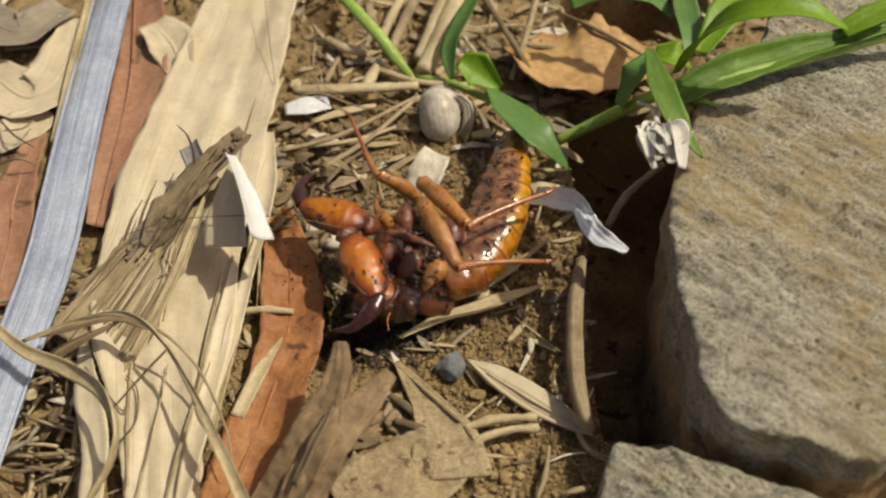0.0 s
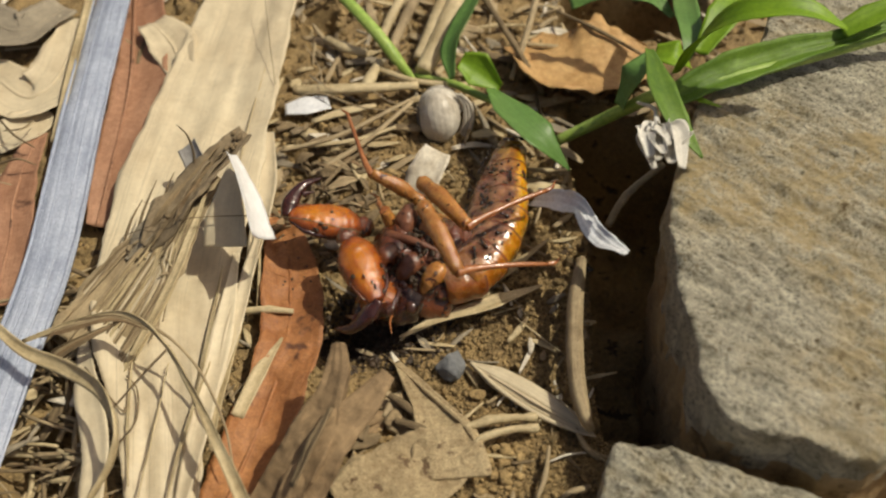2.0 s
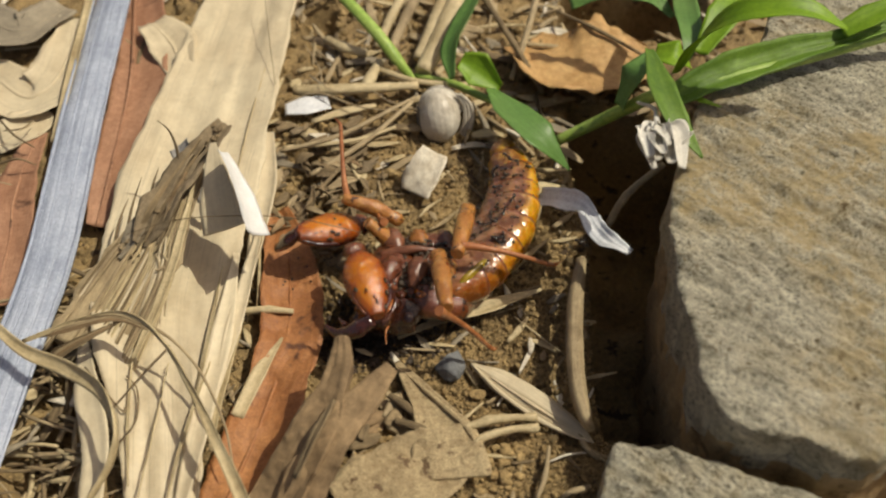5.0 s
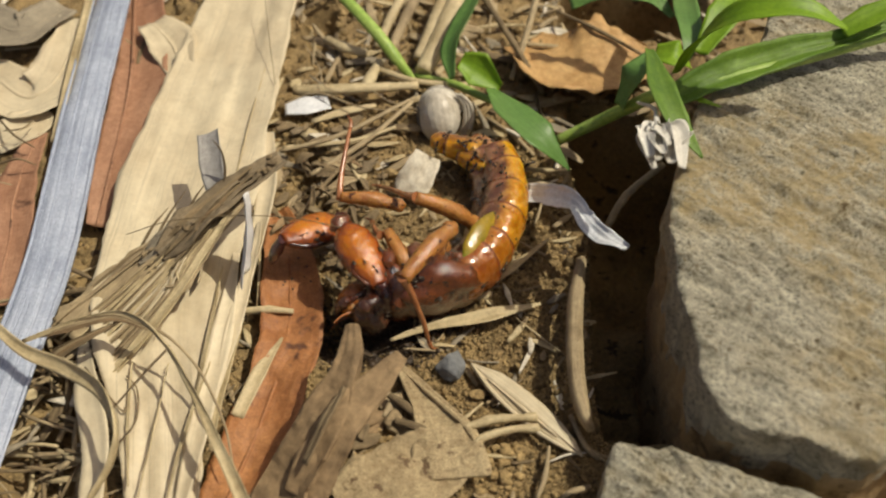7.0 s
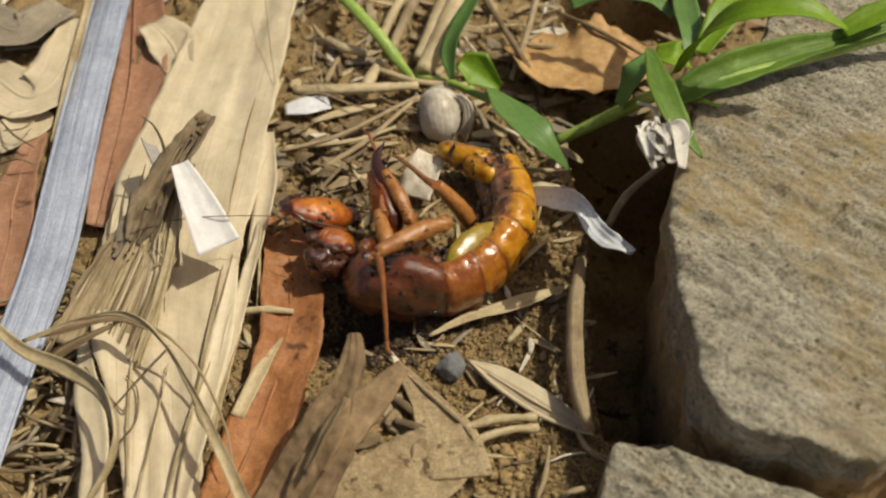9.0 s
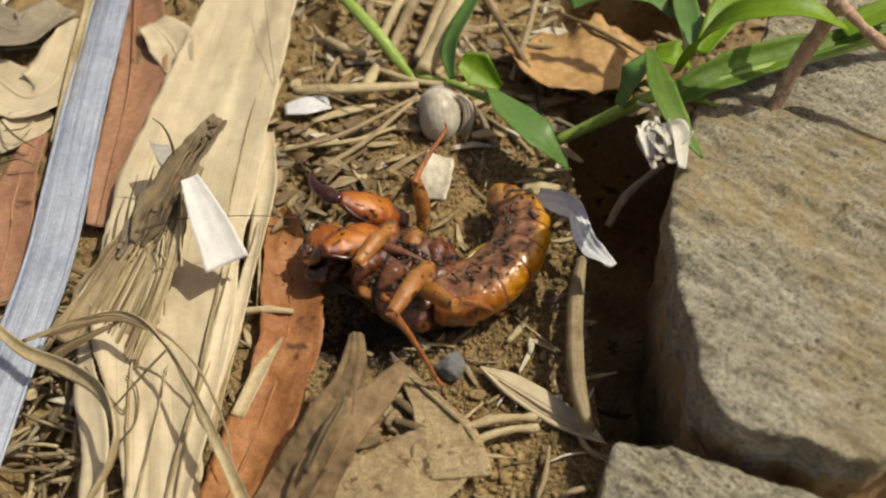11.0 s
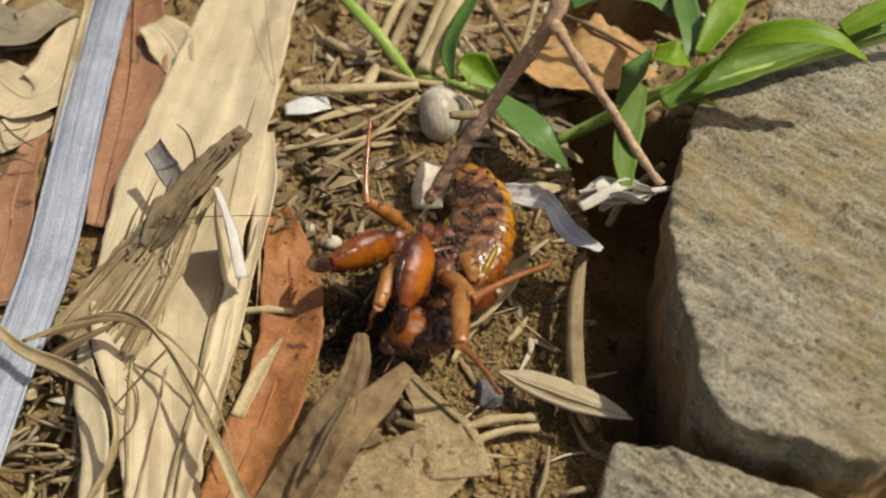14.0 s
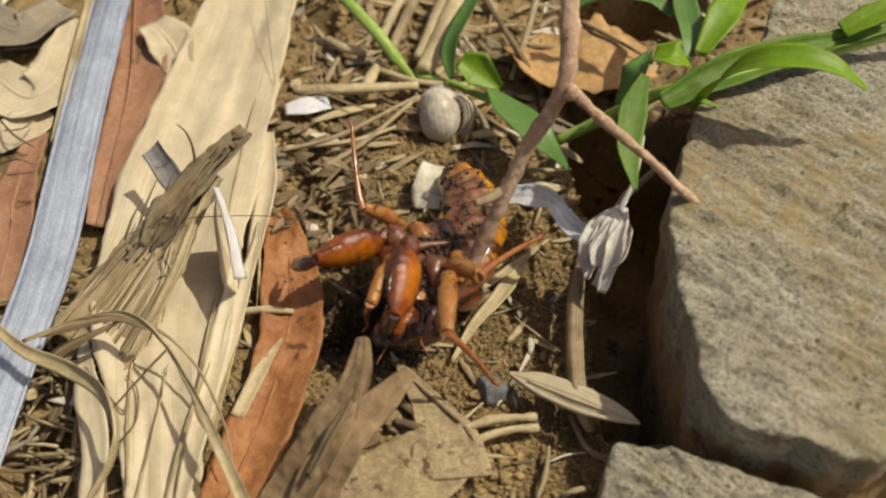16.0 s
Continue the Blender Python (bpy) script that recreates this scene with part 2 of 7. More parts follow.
def banded(name, tone=1.0):
    """Amber on the back and flanks, brown on the belly (-z), a dark hind edge (+x) to each plate."""
    m = bpy.data.materials.new(name)
    m.use_nodes = True
    n, ln = m.node_tree.nodes, m.node_tree.links
    b = n["Principled BSDF"]
    tc = n.new("ShaderNodeTexCoord")
    sep = n.new("ShaderNodeSeparateXYZ")
    ln.new(tc.outputs["Object"], sep.inputs[0])
    ns = n.new("ShaderNodeTexNoise")
    ns.inputs["Scale"].default_value, ns.inputs["Detail"].default_value = 520, 3
    ln.new(tc.outputs["Object"], ns.inputs["Vector"])
    jit = n.new("ShaderNodeMath")
    jit.operation = "MULTIPLY_ADD"
    ln.new(ns.outputs["Fac"], jit.inputs[0])
    jit.inputs[1].default_value = 0.0016
    ln.new(sep.outputs[2], jit.inputs[2])
    r1 = n.new("ShaderNodeMapRange")
    r1.inputs[1].default_value, r1.inputs[2].default_value = -0.0010, 0.0001
    ln.new(jit.outputs[0], r1.inputs[0])
    amber = n.new("ShaderNodeValToRGB")
    amber.color_ramp.elements[0].color, amber.color_ramp.elements[1].color = (0.42 * tone, 0.165 * tone ** 1.8, 0.009, 1), (0.66 * tone, 0.33 * tone ** 1.8, 0.022, 1)
    amber.color_ramp.elements[0].position, amber.color_ramp.elements[1].position = 0.35, 0.65
    ln.new(ns.outputs["Fac"], amber.inputs[0])
    m1 = n.new("ShaderNodeMix")
    m1.data_type = "RGBA"
    ln.new(r1.outputs[0], m1.inputs[0])
    belly = n.new("ShaderNodeValToRGB")
    belly.color_ramp.elements[0].color, belly.color_ramp.elements[1].color = (0.15, 0.062, 0.034, 1), (0.40, 0.195, 0.105, 1)
    belly.color_ramp.elements[0].position, belly.color_ramp.elements[1].position = 0.36, 0.68
    ln.new(ns.outputs["Fac"], belly.inputs[0])
    ln.new(belly.outputs[0], m1.inputs[6])
    ln.new(amber.outputs[0], m1.inputs[7])
    r2 = n.new("ShaderNodeMapRange")
    r2.inputs[1].default_value, r2.inputs[2].default_value = 0.00205, 0.00235
    ln.new(sep.outputs[0], r2.inputs[0])
    m2 = n.new("ShaderNodeMix")
    m2.data_type = "RGBA"
    ln.new(r2.outputs[0], m2.inputs[0])
    ln.new(m1.outputs[2], m2.inputs[6])
    m2.inputs[7].default_value = (0.17, 0.05, 0.02, 1)
    ln.new(m2.outputs[2], b.inputs["Base Color"])
    rr = n.new("ShaderNodeMapRange")
    rr.inputs[1].default_value, rr.inputs[2].default_value, rr.inputs[3].default_value, rr.inputs[4].default_value = 0.38, 0.66, 0.12, 0.5
    ln.new(ns.outputs["Fac"], rr.inputs[0])
    ln.new(rr.outputs[0], b.inputs["Roughness"])
    b.inputs["Subsurface Weight"].default_value, b.inputs["Subsurface Scale"].default_value = 0.4, 0.0016
    b.inputs["Subsurface Radius"].default_value = (1.0, 0.35, 0.08)
    b.inputs["Coat Weight"].default_value, b.inputs["Coat Roughness"].default_value = 0.5, 0.1
    bp = n.new("ShaderNodeBump")
    bp.inputs["Strength"].default_value, bp.inputs["Distance"].default_value = 0.6, 0.0007
    ln.new(ns.outputs["Fac"], bp.inputs["Height"])
    ln.new(bp.outputs[0], b.inputs["Normal"])
    ln.new(bp.outputs[0], b.inputs["Coat Normal"])
    return m


def two_tone(name):
    """Amber in the middle, mahogany along the margins and ends of a digging leg."""
    m = bpy.data.materials.new(name)
    m.use_nodes = True
    n, ln = m.node_tree.nodes, m.node_tree.links
    b = n["Principled BSDF"]
    tc = n.new("ShaderNodeTexCoord")
    sep = n.new("ShaderNodeSeparateXYZ")
    ln.new(tc.outputs["Object"], sep.inputs[0])
    ns = n.new("ShaderNodeTexNoise")
    ns.inputs["Scale"].default_value, ns.inputs["Detail"].default_value, ns.inputs["Roughness"].default_value = 420, 6, 0.7
    ln.new(tc.outputs["Object"], ns.inputs["Vector"])
    square = n.new("ShaderNodeVectorMath")
    square.operation = "MULTIPLY"
    flat_ = n.new("ShaderNodeVectorMath")
    flat_.operation = "MULTIPLY_ADD"
    ln.new(tc.outputs["Object"], flat_.inputs[0])
    flat_.inputs[1].default_value, flat_.inputs[2].default_value = (170, 330, 150), (-0.76, 0, 0)
    ln.new(flat_.outputs[0], square.inputs[0])
    ln.new(flat_.outputs[0], square.inputs[1])
    total = n.new("ShaderNodeVectorMath")
    total.operation = "DOT_PRODUCT"
    ln.new(square.outputs[0], total.inputs[0])
    total.inputs[1].default_value = (0.8, 0.9, 0.6)
    add = n.new("ShaderNodeMath")
    add.operation = "MULTIPLY_ADD"
    ln.new(ns.outputs["Fac"], add.inputs[0])
    add.inputs[1].default_value = 1.5
    ln.new(total.outputs["Value"], add.inputs[2])
    ramp = n.new("ShaderNodeValToRGB")
    e = ramp.color_ramp.elements
    e.new(0.5)
    for k, (pos, c) in enumerate(((0.15, (0.52, 0.17, 0.012)), (0.5, (0.30, 0.066, 0.008)), (0.8, (0.07, 0.015, 0.006)))):
        e[k].position, e[k].color = pos, (*c, 1)
    mr = n.new("ShaderNodeMapRange")
    mr.inputs[1].default_value, mr.inputs[2].default_value = 0.58, 1.75
    ln.new(add.outputs[0], mr.inputs[0])
    ln.new(mr.outputs[0], ramp.inputs[0])
    ln.new(ramp.outputs[0], b.inputs["Base Color"])
    rr = n.new("ShaderNodeMapRange")
    rr.inputs[1].default_value, rr.inputs[2].default_value, rr.inputs[3].default_value, rr.inputs[4].default_value = 0.38, 0.66, 0.12, 0.5
    ln.new(ns.outputs["Fac"], rr.inputs[0])
    ln.new(rr.outputs[0], b.inputs["Roughness"])
    b.inputs["Coat Weight"].default_value, b.inputs["Coat Roughness"].default_value = 0.45, 0.12
    b.inputs["Subsurface Weight"].default_value, b.inputs["Subsurface Scale"].default_value = 0.2, 0.0012
    b.inputs["Subsurface Radius"].default_value = (1.0, 0.35, 0.08)
    bp = n.new("ShaderNodeBump")
    bp.inputs["Strength"].default_value, bp.inputs["Distance"].default_value = 0.5, 0.0006
    ln.new(ns.outputs["Fac"], bp.inputs["Height"])
    ln.new(bp.outputs[0], b.inputs["Normal"])
    ln.new(bp.outputs[0], b.inputs["Coat Normal"])
    return m


FEMUR_SHELL = two_tone("two_tone_leg_shell")
SEGMENTS = [banded("abdomen_shell", tone) for tone in (0.58, 0.72, 0.86, 0.96, 1.04)]


# ---- builders ----
def smooth_path(points, steps):
    """Points glided through, as steps + 1 vectors."""
    p = [Vector(q) for q in points]
    p = [p[0] * 2 - p[1]] + p + [p[-1] * 2 - p[-2]]
    out = []
    for i in range(steps + 1):
        s = i / steps * (len(p) - 3)
        k = min(int(s), len(p) - 4)
        u = s - k
        a, b, c, d = p[k:k + 4]
        out.append(0.5 * (2 * b + (c - a) * u + (2 * a - 5 * b + 4 * c - d) * u * u + (3 * b - a - 3 * c + d) * u ** 3))
    return out


def spread(values, s):
    """The value at s (0 to 1) along a short list."""
    x = s * (len(values) - 1)
    k = min(int(x), len(values) - 2)
    return values[k] + (values[k + 1] - values[k]) * (x - k)


def lump(v, scale, amount, seed=0.0):
    return noise.noise(Vector((v[0] * scale + seed, v[1] * scale - seed, v[2] * scale + 2 * seed))) * amount


def blade(points, widths, roll=(0, 0), cup=0.0, thick=0.2, across=6, steps=24, rough=0.0, ribs=0.0, fray=0.0, seed=0.0, up=(0, 0, 1)):
    """A leaf or strip along a path: widths and rolls (degrees) along it, cupped across, with real thickness."""
    path = smooth_path(points, steps)
    bm = bmesh.new()
    uv = bm.loops.layers.uv.new("UVMap")
    rows, run = [], 0.0
    keep = Vector(up)
    for i, p in enumerate(path):
        s = i / steps
        tan = (path[min(i + 1, steps)] - path[max(i - 1, 0)]).normalized()
        if i:
            run += (p - path[i - 1]).length
        side = tan.cross(keep)
        if side.length < 1e-4:
            side = tan.cross(Vector((0, 1, 0)))
        side.normalize()
        side = Matrix.Rotation(radians(spread(roll, s)), 3, tan) @ side
        nor = side.cross(tan)
        w = spread(widths, s) * 0.5
        top, low = [], []
        for j in range(across + 1):
            u = 2 * j / across - 1
            edge = 1 + fray * (noise.noise(Vector((seed + (9 if u > 0 else 0), run * 0.16, 3.1))) + 0.4 * noise.noise(Vector((seed + (9 if u > 0 else 0), run * 0.7, 7.7)))) if abs(u) > 0.99 else 1
            q = p + side * (u * w * edge) + nor * (cup * w * (u * u - 0.33))
            q = q + nor * (lump(q, 0.22, rough, seed) + lump(q, 0.7, rough * 0.4, seed + 5) +
                           ribs * math.sin(u * 9 + seed) * 0.5 + ribs * noise.noise(Vector((u * 4 + seed, run * 0.03, 0))))
            half = nor * (thick * 0.5 * (1 - 0.6 * u * u))
            top.append((bm.verts.new((q + half) * MM), u * w, run))
            low.append((bm.verts.new((q - half) * MM), u * w, run))
        rows.append((top, low))

    def quad(a, b, c, d):
        try:
            f = bm.faces.new([v[0] for v in (a, b, c, d)])
        except ValueError:
            return
        f.smooth = True
        for loop, v in zip(f.loops, (a, b, c, d)):
            loop[uv].uv = (v[1], v[2])

    for (t0, l0), (t1, l1) in zip(rows, rows[1:]):
        for j in range(across):
            quad(t0[j], t0[j + 1], t1[j + 1], t1[j])
            quad(l1[j], l1[j + 1], l0[j + 1], l0[j])
        quad(l0[0], t0[0], t1[0], l1[0])
        quad(t0[-1], l0[-1], l1[-1], t1[-1])
    for (t, l), flip in ((rows[0], False), (rows[-1], True)):
        for j in range(across):
            quad(*((l[j], l[j + 1], t[j + 1], t[j]) if not flip else (t[j], t[j + 1], l[j + 1], l[j])))
    return bm


def tube(points, radii, sides=8, steps=20, rough=0.0, knobs=0.0, flat=1.0, seed=0.0):
    """A stalk or limb along a path, with its radius along it and closed ends."""
    path = smooth_path(points, steps)
    bm = bmesh.new()
    uv = bm.loops.layers.uv.new("UVMap")
    rings, run = [], 0.0
    side = None
    for i, p in enumerate(path):
        tan = (path[min(i + 1, steps)] - path[max(i - 1, 0)]).normalized()
        if i:
            run += (p - path[i - 1]).length
        ref = side if side is not None else (Vector((0, 0, 1)) if abs(tan.z) < 0.9 else Vector((1, 0, 0))).cross(tan)
        side = (ref - tan * ref.dot(tan)).normalized()
        nor = tan.cross(side)
        r = spread(radii, i / steps) * (1 + knobs * noise.noise(Vector((run * 0.4, seed, 1.7))))
        ring = []
        for k in range(sides):
            a = 2 * math.pi * k / sides
            q = p + side * (math.cos(a) * r) + nor * (math.sin(a) * r * flat)
            q = q + (q - p) * (lump(q, 1.3, rough, seed))
            ring.append((bm.verts.new(q * MM), r * a, run))
        rings.append(ring)
    for r0, r1 in zip(rings, rings[1:]):
        for k in range(sides):
            four = (r0[k], r0[(k + 1) % sides], r1[(k + 1) % sides], r1[k])
            f = bm.faces.new([v[0] for v in four])
            f.smooth = True
            for loop, v in zip(f.loops, four):
                loop[uv].uv = (v[1], v[2])
    bm.faces.new([v[0] for v in reversed(rings[0])])
    bm.faces.new([v[0] for v in rings[-1]])
    return bm


def blob(radii, rough=0.15, scale=0.5, detail=3, seed=0.0, centre=(0, 0, 0), flat_base=False):
    """A rounded lump."""
    bm = bmesh.new()
    bmesh.ops.create_icosphere(bm, subdivisions=detail, radius=1)
    for v in bm.verts:
        d = v.co.copy()
        k = 1 + lump(d, 1.6, rough, seed) + lump(d, 4.0, rough * 0.4, seed + 3)
        if flat_base and d.z < -0.5:
            d.z = -0.5
        v.co = Vector((d.x * radii[0] * k, d.y * radii[1] * k, d.z * radii[2] * k)) * MM + Vector(centre) * MM
    for f in bm.faces:
        f.smooth = True
    return bm


def joined(*parts):
    """Several bmeshes as one."""
    out = parts[0]
    for b in parts[1:]:
        me = bpy.data.meshes.new("joint")
        b.to_mesh(me)
        b.free()
        out.from_mesh(me)
        bpy.data.meshes.remove(me)
    return out


def to_mesh(name, bm, mat):
    me = bpy.data.meshes.new(name)
    bmesh.ops.recalc_face_normals(bm, faces=bm.faces)
    bm.to_mesh(me)
    bm.free()
    me.materials.append(mat)
    return me


def part(name, bm, mat, parent, label=""):
    """One mesh object under a thing or part; its geometry is written in the world's millimetres."""
    base = parent.matrix_basis.translation.copy()
    if parent.parent:
        base = base + parent.parent.matrix_basis.translation
    bm.transform(Matrix.Translation(-base))
    ob = new(name, to_mesh(name, bm, mat))
    ob.parent = parent
    return tagged(ob, label)


def limb(name, bm, mat, parent, label=""):
    """A part in a space of its own, to be posed by walk()."""
    ob = new(name, to_mesh(name, bm, mat))
    ob.parent = parent
    return tagged(ob, label)


def thing(name, bm, mat, label, category, group="", kind=""):
    """A thing of one mesh, its origin at the middle of its base."""
    lo = [min(v.co[k] for v in bm.verts) for k in range(3)]
    hi = [max(v.co[k] for v in bm.verts) for k in range(3)]
    base = Vector(((lo[0] + hi[0]) / 2, (lo[1] + hi[1]) / 2, lo[2]))
    bm.transform(Matrix.Translation(-base))
    ob = new(name, to_mesh(name, bm, mat))
    ob.location = base
    return tagged(ob, label, category, group, kind)


def holder(name, at, label, category, group=""):
    ob = new(name)
    ob.empty_display_size = 0.002
    ob.location = Vector(at) * MM
    return tagged(ob, label, category, group)


def reach(a, b, roll=0, up=(0, 0, 1)):
    """The pose of a piece built along +x from the origin: at a, pointing to b, its +z towards up, rolled."""
    a, b = Vector(a), Vector(b)
    x = (b - a).normalized()
    z = Vector(up)
    z = (z - x * z.dot(x)).normalized()
    y = z.cross(x)
    turn = Matrix((x, y, z)).transposed().to_4x4()
    return Matrix.Translation(a * MM) @ turn @ pose(0, 0, 0, roll)


# ---- ground and stones ----
def ground_height(x, y):
    h = 0.9 * noise.noise(Vector((x * 0.09, y * 0.09, 1))) + 0.8 * noise.noise(Vector((x * 0.3, y * 0.3, 5)))
    h += 0.55 * noise.noise(Vector((x * 0.8, y * 0.8, 9))) + 0.3 * noise.noise(Vector((x * 1.9, y * 1.9, 2)))
    left = 19.8 + 0.8 * noise.noise(Vector((y * 0.2, 3, 4))) + 1.2 * math.exp(-((y - 3) / 6) ** 2) - 1.2 * math.exp(-((y - 19) / 6) ** 2) - 0.05 * max(0, -y - 10)
    gap = 0.25 * (1 + math.tanh((x - left) * 2.6)) * (1 - math.tanh((x - 40) * 1.5))
    gap *= 0.25 * (1 + math.tanh((y + 27) * 0.8)) * (1 - math.tanh((y - 27.5 + 0.30 * (x - 25)) * 2.5))
    back_gap = math.exp(-((x - 32) / 11) ** 8 - ((y - 56) / 10) ** 8)
    hollow = 3.6 * math.exp(-(((x + 13.5) / 6) ** 2 + ((y + 12.5) / 4) ** 2))
    hx, hy = -47.5, -29.5
    h -= 6 * math.exp(-((x - -21.4) / 3) ** 4 - ((y - 48.0) / 5) ** 4) + 3 * math.exp(-((x - -22.0) / 3) ** 4 - ((y - 16.5) / 3) ** 4)
    h -= 4.0 * math.exp(-((x + 17) / 5) ** 4 - ((y - 9) / 8) ** 4) * (0.6 + noise.noise(Vector((x * 0.35, y * 0.35, 3))))
    h -= 5.0 * math.exp(-((x - hx) / 5.5) ** 4 - ((y - hy) / 10) ** 4)
    corner = 0.25 * (1 + math.tanh((x - 34) * 0.8)) * (1 - math.tanh((y + 30) * 0.8))
    return h - 25 * corner - (17 + 6 * (1 + math.tanh((y - 2) / 4))) * gap - 34 * back_gap - 2.0 * hollow


def steps_out(lo, hi, gap, far):
    mid = [lo + i * gap for i in range(int((hi - lo) / gap) + 1)]
    left, right, g = [], [], gap
    while not left or left[-1] > -far:
        g *= 1.6
        left.append((left[-1] if left else lo) - g)
        right.append((right[-1] if right else mid[-1]) + g)
    return left[::-1] + mid + right


xs, ys = steps_out(-88, 88, 0.55, 4000), steps_out(-44, 70, 0.55, 4000)
verts = [(x * MM, y * MM, ground_height(x, y) * MM) for y in ys for x in xs]
w = len(xs)
faces = [(j * w + i, j * w + i + 1, (j + 1) * w + i + 1, (j + 1) * w + i) for j in range(len(ys) - 1) for i in range(w - 1)]
me = bpy.data.meshes.new("ground")
me.from_pydata(verts, [], faces)
me.polygons.foreach_set("use_smooth", [True] * len(me.polygons))
me.materials.append(SOIL)
tagged(new("ground", me), "dry crumbly brown garden soil with litter", "soil", kind="structure")


def rock(name, outline, top, foot, base, label, seed, bevel=0.4):
    """A broken block: a top sheet over its outline, a worn rim and steep rough sides down to the base."""
    pts = [Vector(p) for p in outline]
    edges = list(zip(pts, pts[1:] + pts[:1]))
    total = sum((b - a).length for a, b in edges)
    ring = []
    for a, b in edges:
        cuts = max(2, round(900 * (b - a).length / total))
        ring += [a.lerp(b, k / cuts) for k in range(cuts)]
    n = len(ring)
    for _ in range(5):
        ring = [(ring[k - 1] + ring[k] * 2 + ring[(k + 1) % n]) / 4 for k in range(n)]
    mid = sum(ring, Vector()) / n
    out = []
    for k in range(n):
        d = ring[(k + 5) % n] - ring[k - 5]
        o = Vector((d.y, -d.x, 0)).normalized()
        out.append(o if o.dot(ring[k] - mid) > 0 else -o)
    ring = [p + o * (0.7 * noise.noise(Vector((p.x * 0.25, p.y * 0.25, seed))) + 0.25 * noise.noise(Vector((p.x * 0.9, p.y * 0.9, seed)))) for p, o in zip(ring, out)]
    bm = bmesh.new()
    loops = []
    for s in [(k / 170) ** 0.62 for k in range(1, 171)]:
        row = []
        for p in ring:
            q = mid + (p - mid) * s
            edge = (p - mid).length * (1 - s)
            bed = q.x * 0.62 + q.y * 0.79
            run = q.x * 0.79 - q.y * 0.62
            z = top - bevel * math.exp(-edge / bevel)
            z += 0.8 * noise.noise(Vector((bed * 0.30, run * 0.05, seed))) + 0.55 * abs(noise.noise(Vector((bed * 0.6, run * 0.13, seed + 4)))) + 0.45 * noise.noise(Vector((bed * 1.1, run * 0.3, seed + 14)))
            z -= 0.3 * max(0, 0.12 - abs(noise.noise(Vector((bed * 0.16, run * 0.05, seed + 21))))) / 0.12 + 0.22 * max(0, 0.1 - abs(noise.noise(Vector((bed * 0.4, run * 0.12, seed + 27))))) / 0.1
            z += 0.20 * noise.noise(Vector((bed * 1.7, run * 0.8, seed + 6))) + 0.20 * noise.noise(Vector((q.x * 2.6, q.y * 2.6, seed + 7))) + 0.9 * noise.noise(Vector((q.x * 0.06, q.y * 0.06, seed + 9)))
            row.append(bm.verts.new(Vector((q.x, q.y, z)) * MM))
        loops.append(row)
    rim = [v.co.z / MM for v in loops[-1]]
    for d in range(1, 29):
        u = d / 28
        row = []
        for p, z0, o in zip(ring, rim, out):
            z = z0 + (base - z0) * u
            push = -foot * u + bevel * 0.8 * math.sin(math.pi * min(1, u * 3)) * 0.5
            push += min(1, u * 6) * (1.1 * noise.noise(Vector((p.x * 0.17, p.y * 0.17, z * 0.2 + seed))) + 0.7 * noise.noise(Vector((p.x * 0.5, p.y * 0.5, z * 0.6))))
            q = p + o * push
            row.append(bm.verts.new(Vector((q.x, q.y, z)) * MM))
        loops.append(row)
    centre = bm.verts.new(Vector((mid.x, mid.y, sum(v.co.z for v in loops[0]) / n / MM)) * MM)
    for i in range(n):
        bm.faces.new((centre, loops[0][i], loops[0][(i + 1) % n]))
    for k, (a, b) in enumerate(zip(loops, loops[1:])):
        for i in range(n):
            f = bm.faces.new((a[i], b[i], b[(i + 1) % n], a[(i + 1) % n]))
            f.material_index = 1 if k > 172 + 3 * noise.noise(Vector((ring[i].x * 0.3, ring[i].y * 0.3, seed))) else 0
    bm.faces.new(loops[-1])
    for f in bm.faces:
        f.smooth = True
    ob = thing(name, bm, STONE, label, "stone")
    ob.data.materials.append(EARTHY)
    return ob


rock("stone_block", [(32, 7.6, 20), (27.2, -5.5, 20), (25.7, -12.3, 20), (25.2, -18.6, 20), (25.6, -24.5, 20), (25.8, -30, 20), (26.3, -33.6, 20), (27.5, -36.3, 20), (33.2, -38.3, 20), (37.1, -39.8, 20),
     (41.5, -41, 20), (62, -29, 20), (112, -34, 20), (122, 10, 20), (114, 58, 20), (68.7, 44.3, 20), (53.5, 37.3, 20), (46.6, 30.7, 20), (43.3, 20.9, 20), (40.1, 15, 20), (36.5, 11.4, 20)],
     20, 3.5, -39, "big grey-brown sandstone block with slanting bedding", 1.3)
rock("stone_block", [(14.5, -44.7, 14), (15.8, -41.2, 14), (17.5, -36.1, 14), (18.2, -35.7, 14), (21, -36.3, 14), (23.6, -36.6, 14), (28.6, -38.6, 14), (34.4, -40.7, 14), (52, -50, 14), (60, -70, 14), (40, -72, 14), (18, -58, 14)],
     14, -0.3, -39, "smaller grey-brown sandstone block beside the big one", 6.1)


# ---- large litter ----
def litter_leaf(points, widths, roll, shape, mat, label, category):
    """A dead leaf lying in the litter: its blade and, along it, a slightly raised midrib."""
    cup, thick, across, steps, rough, ribs, fray, seed = shape
    ob = holder("dead_leaf", tuple(sum(Vector(p)[k] for p in points) / len(points) * (0.3 if k == 2 else 1) for k in range(3)), label, category)
    part("leaf_blade", blade(points, widths, roll, *shape), mat, ob)
    raised = [Vector(p) + Vector((0, 0, thick * 0.5 + 0.06 - 0.16 * cup * max(widths))) for p in points]
    part("midrib", blade(raised, [w_ * 0.05 + 0.1 for w_ in widths], roll, -0.5, 0.2, 4, steps, rough, 0, 0, seed), mat, ob)
    return ob



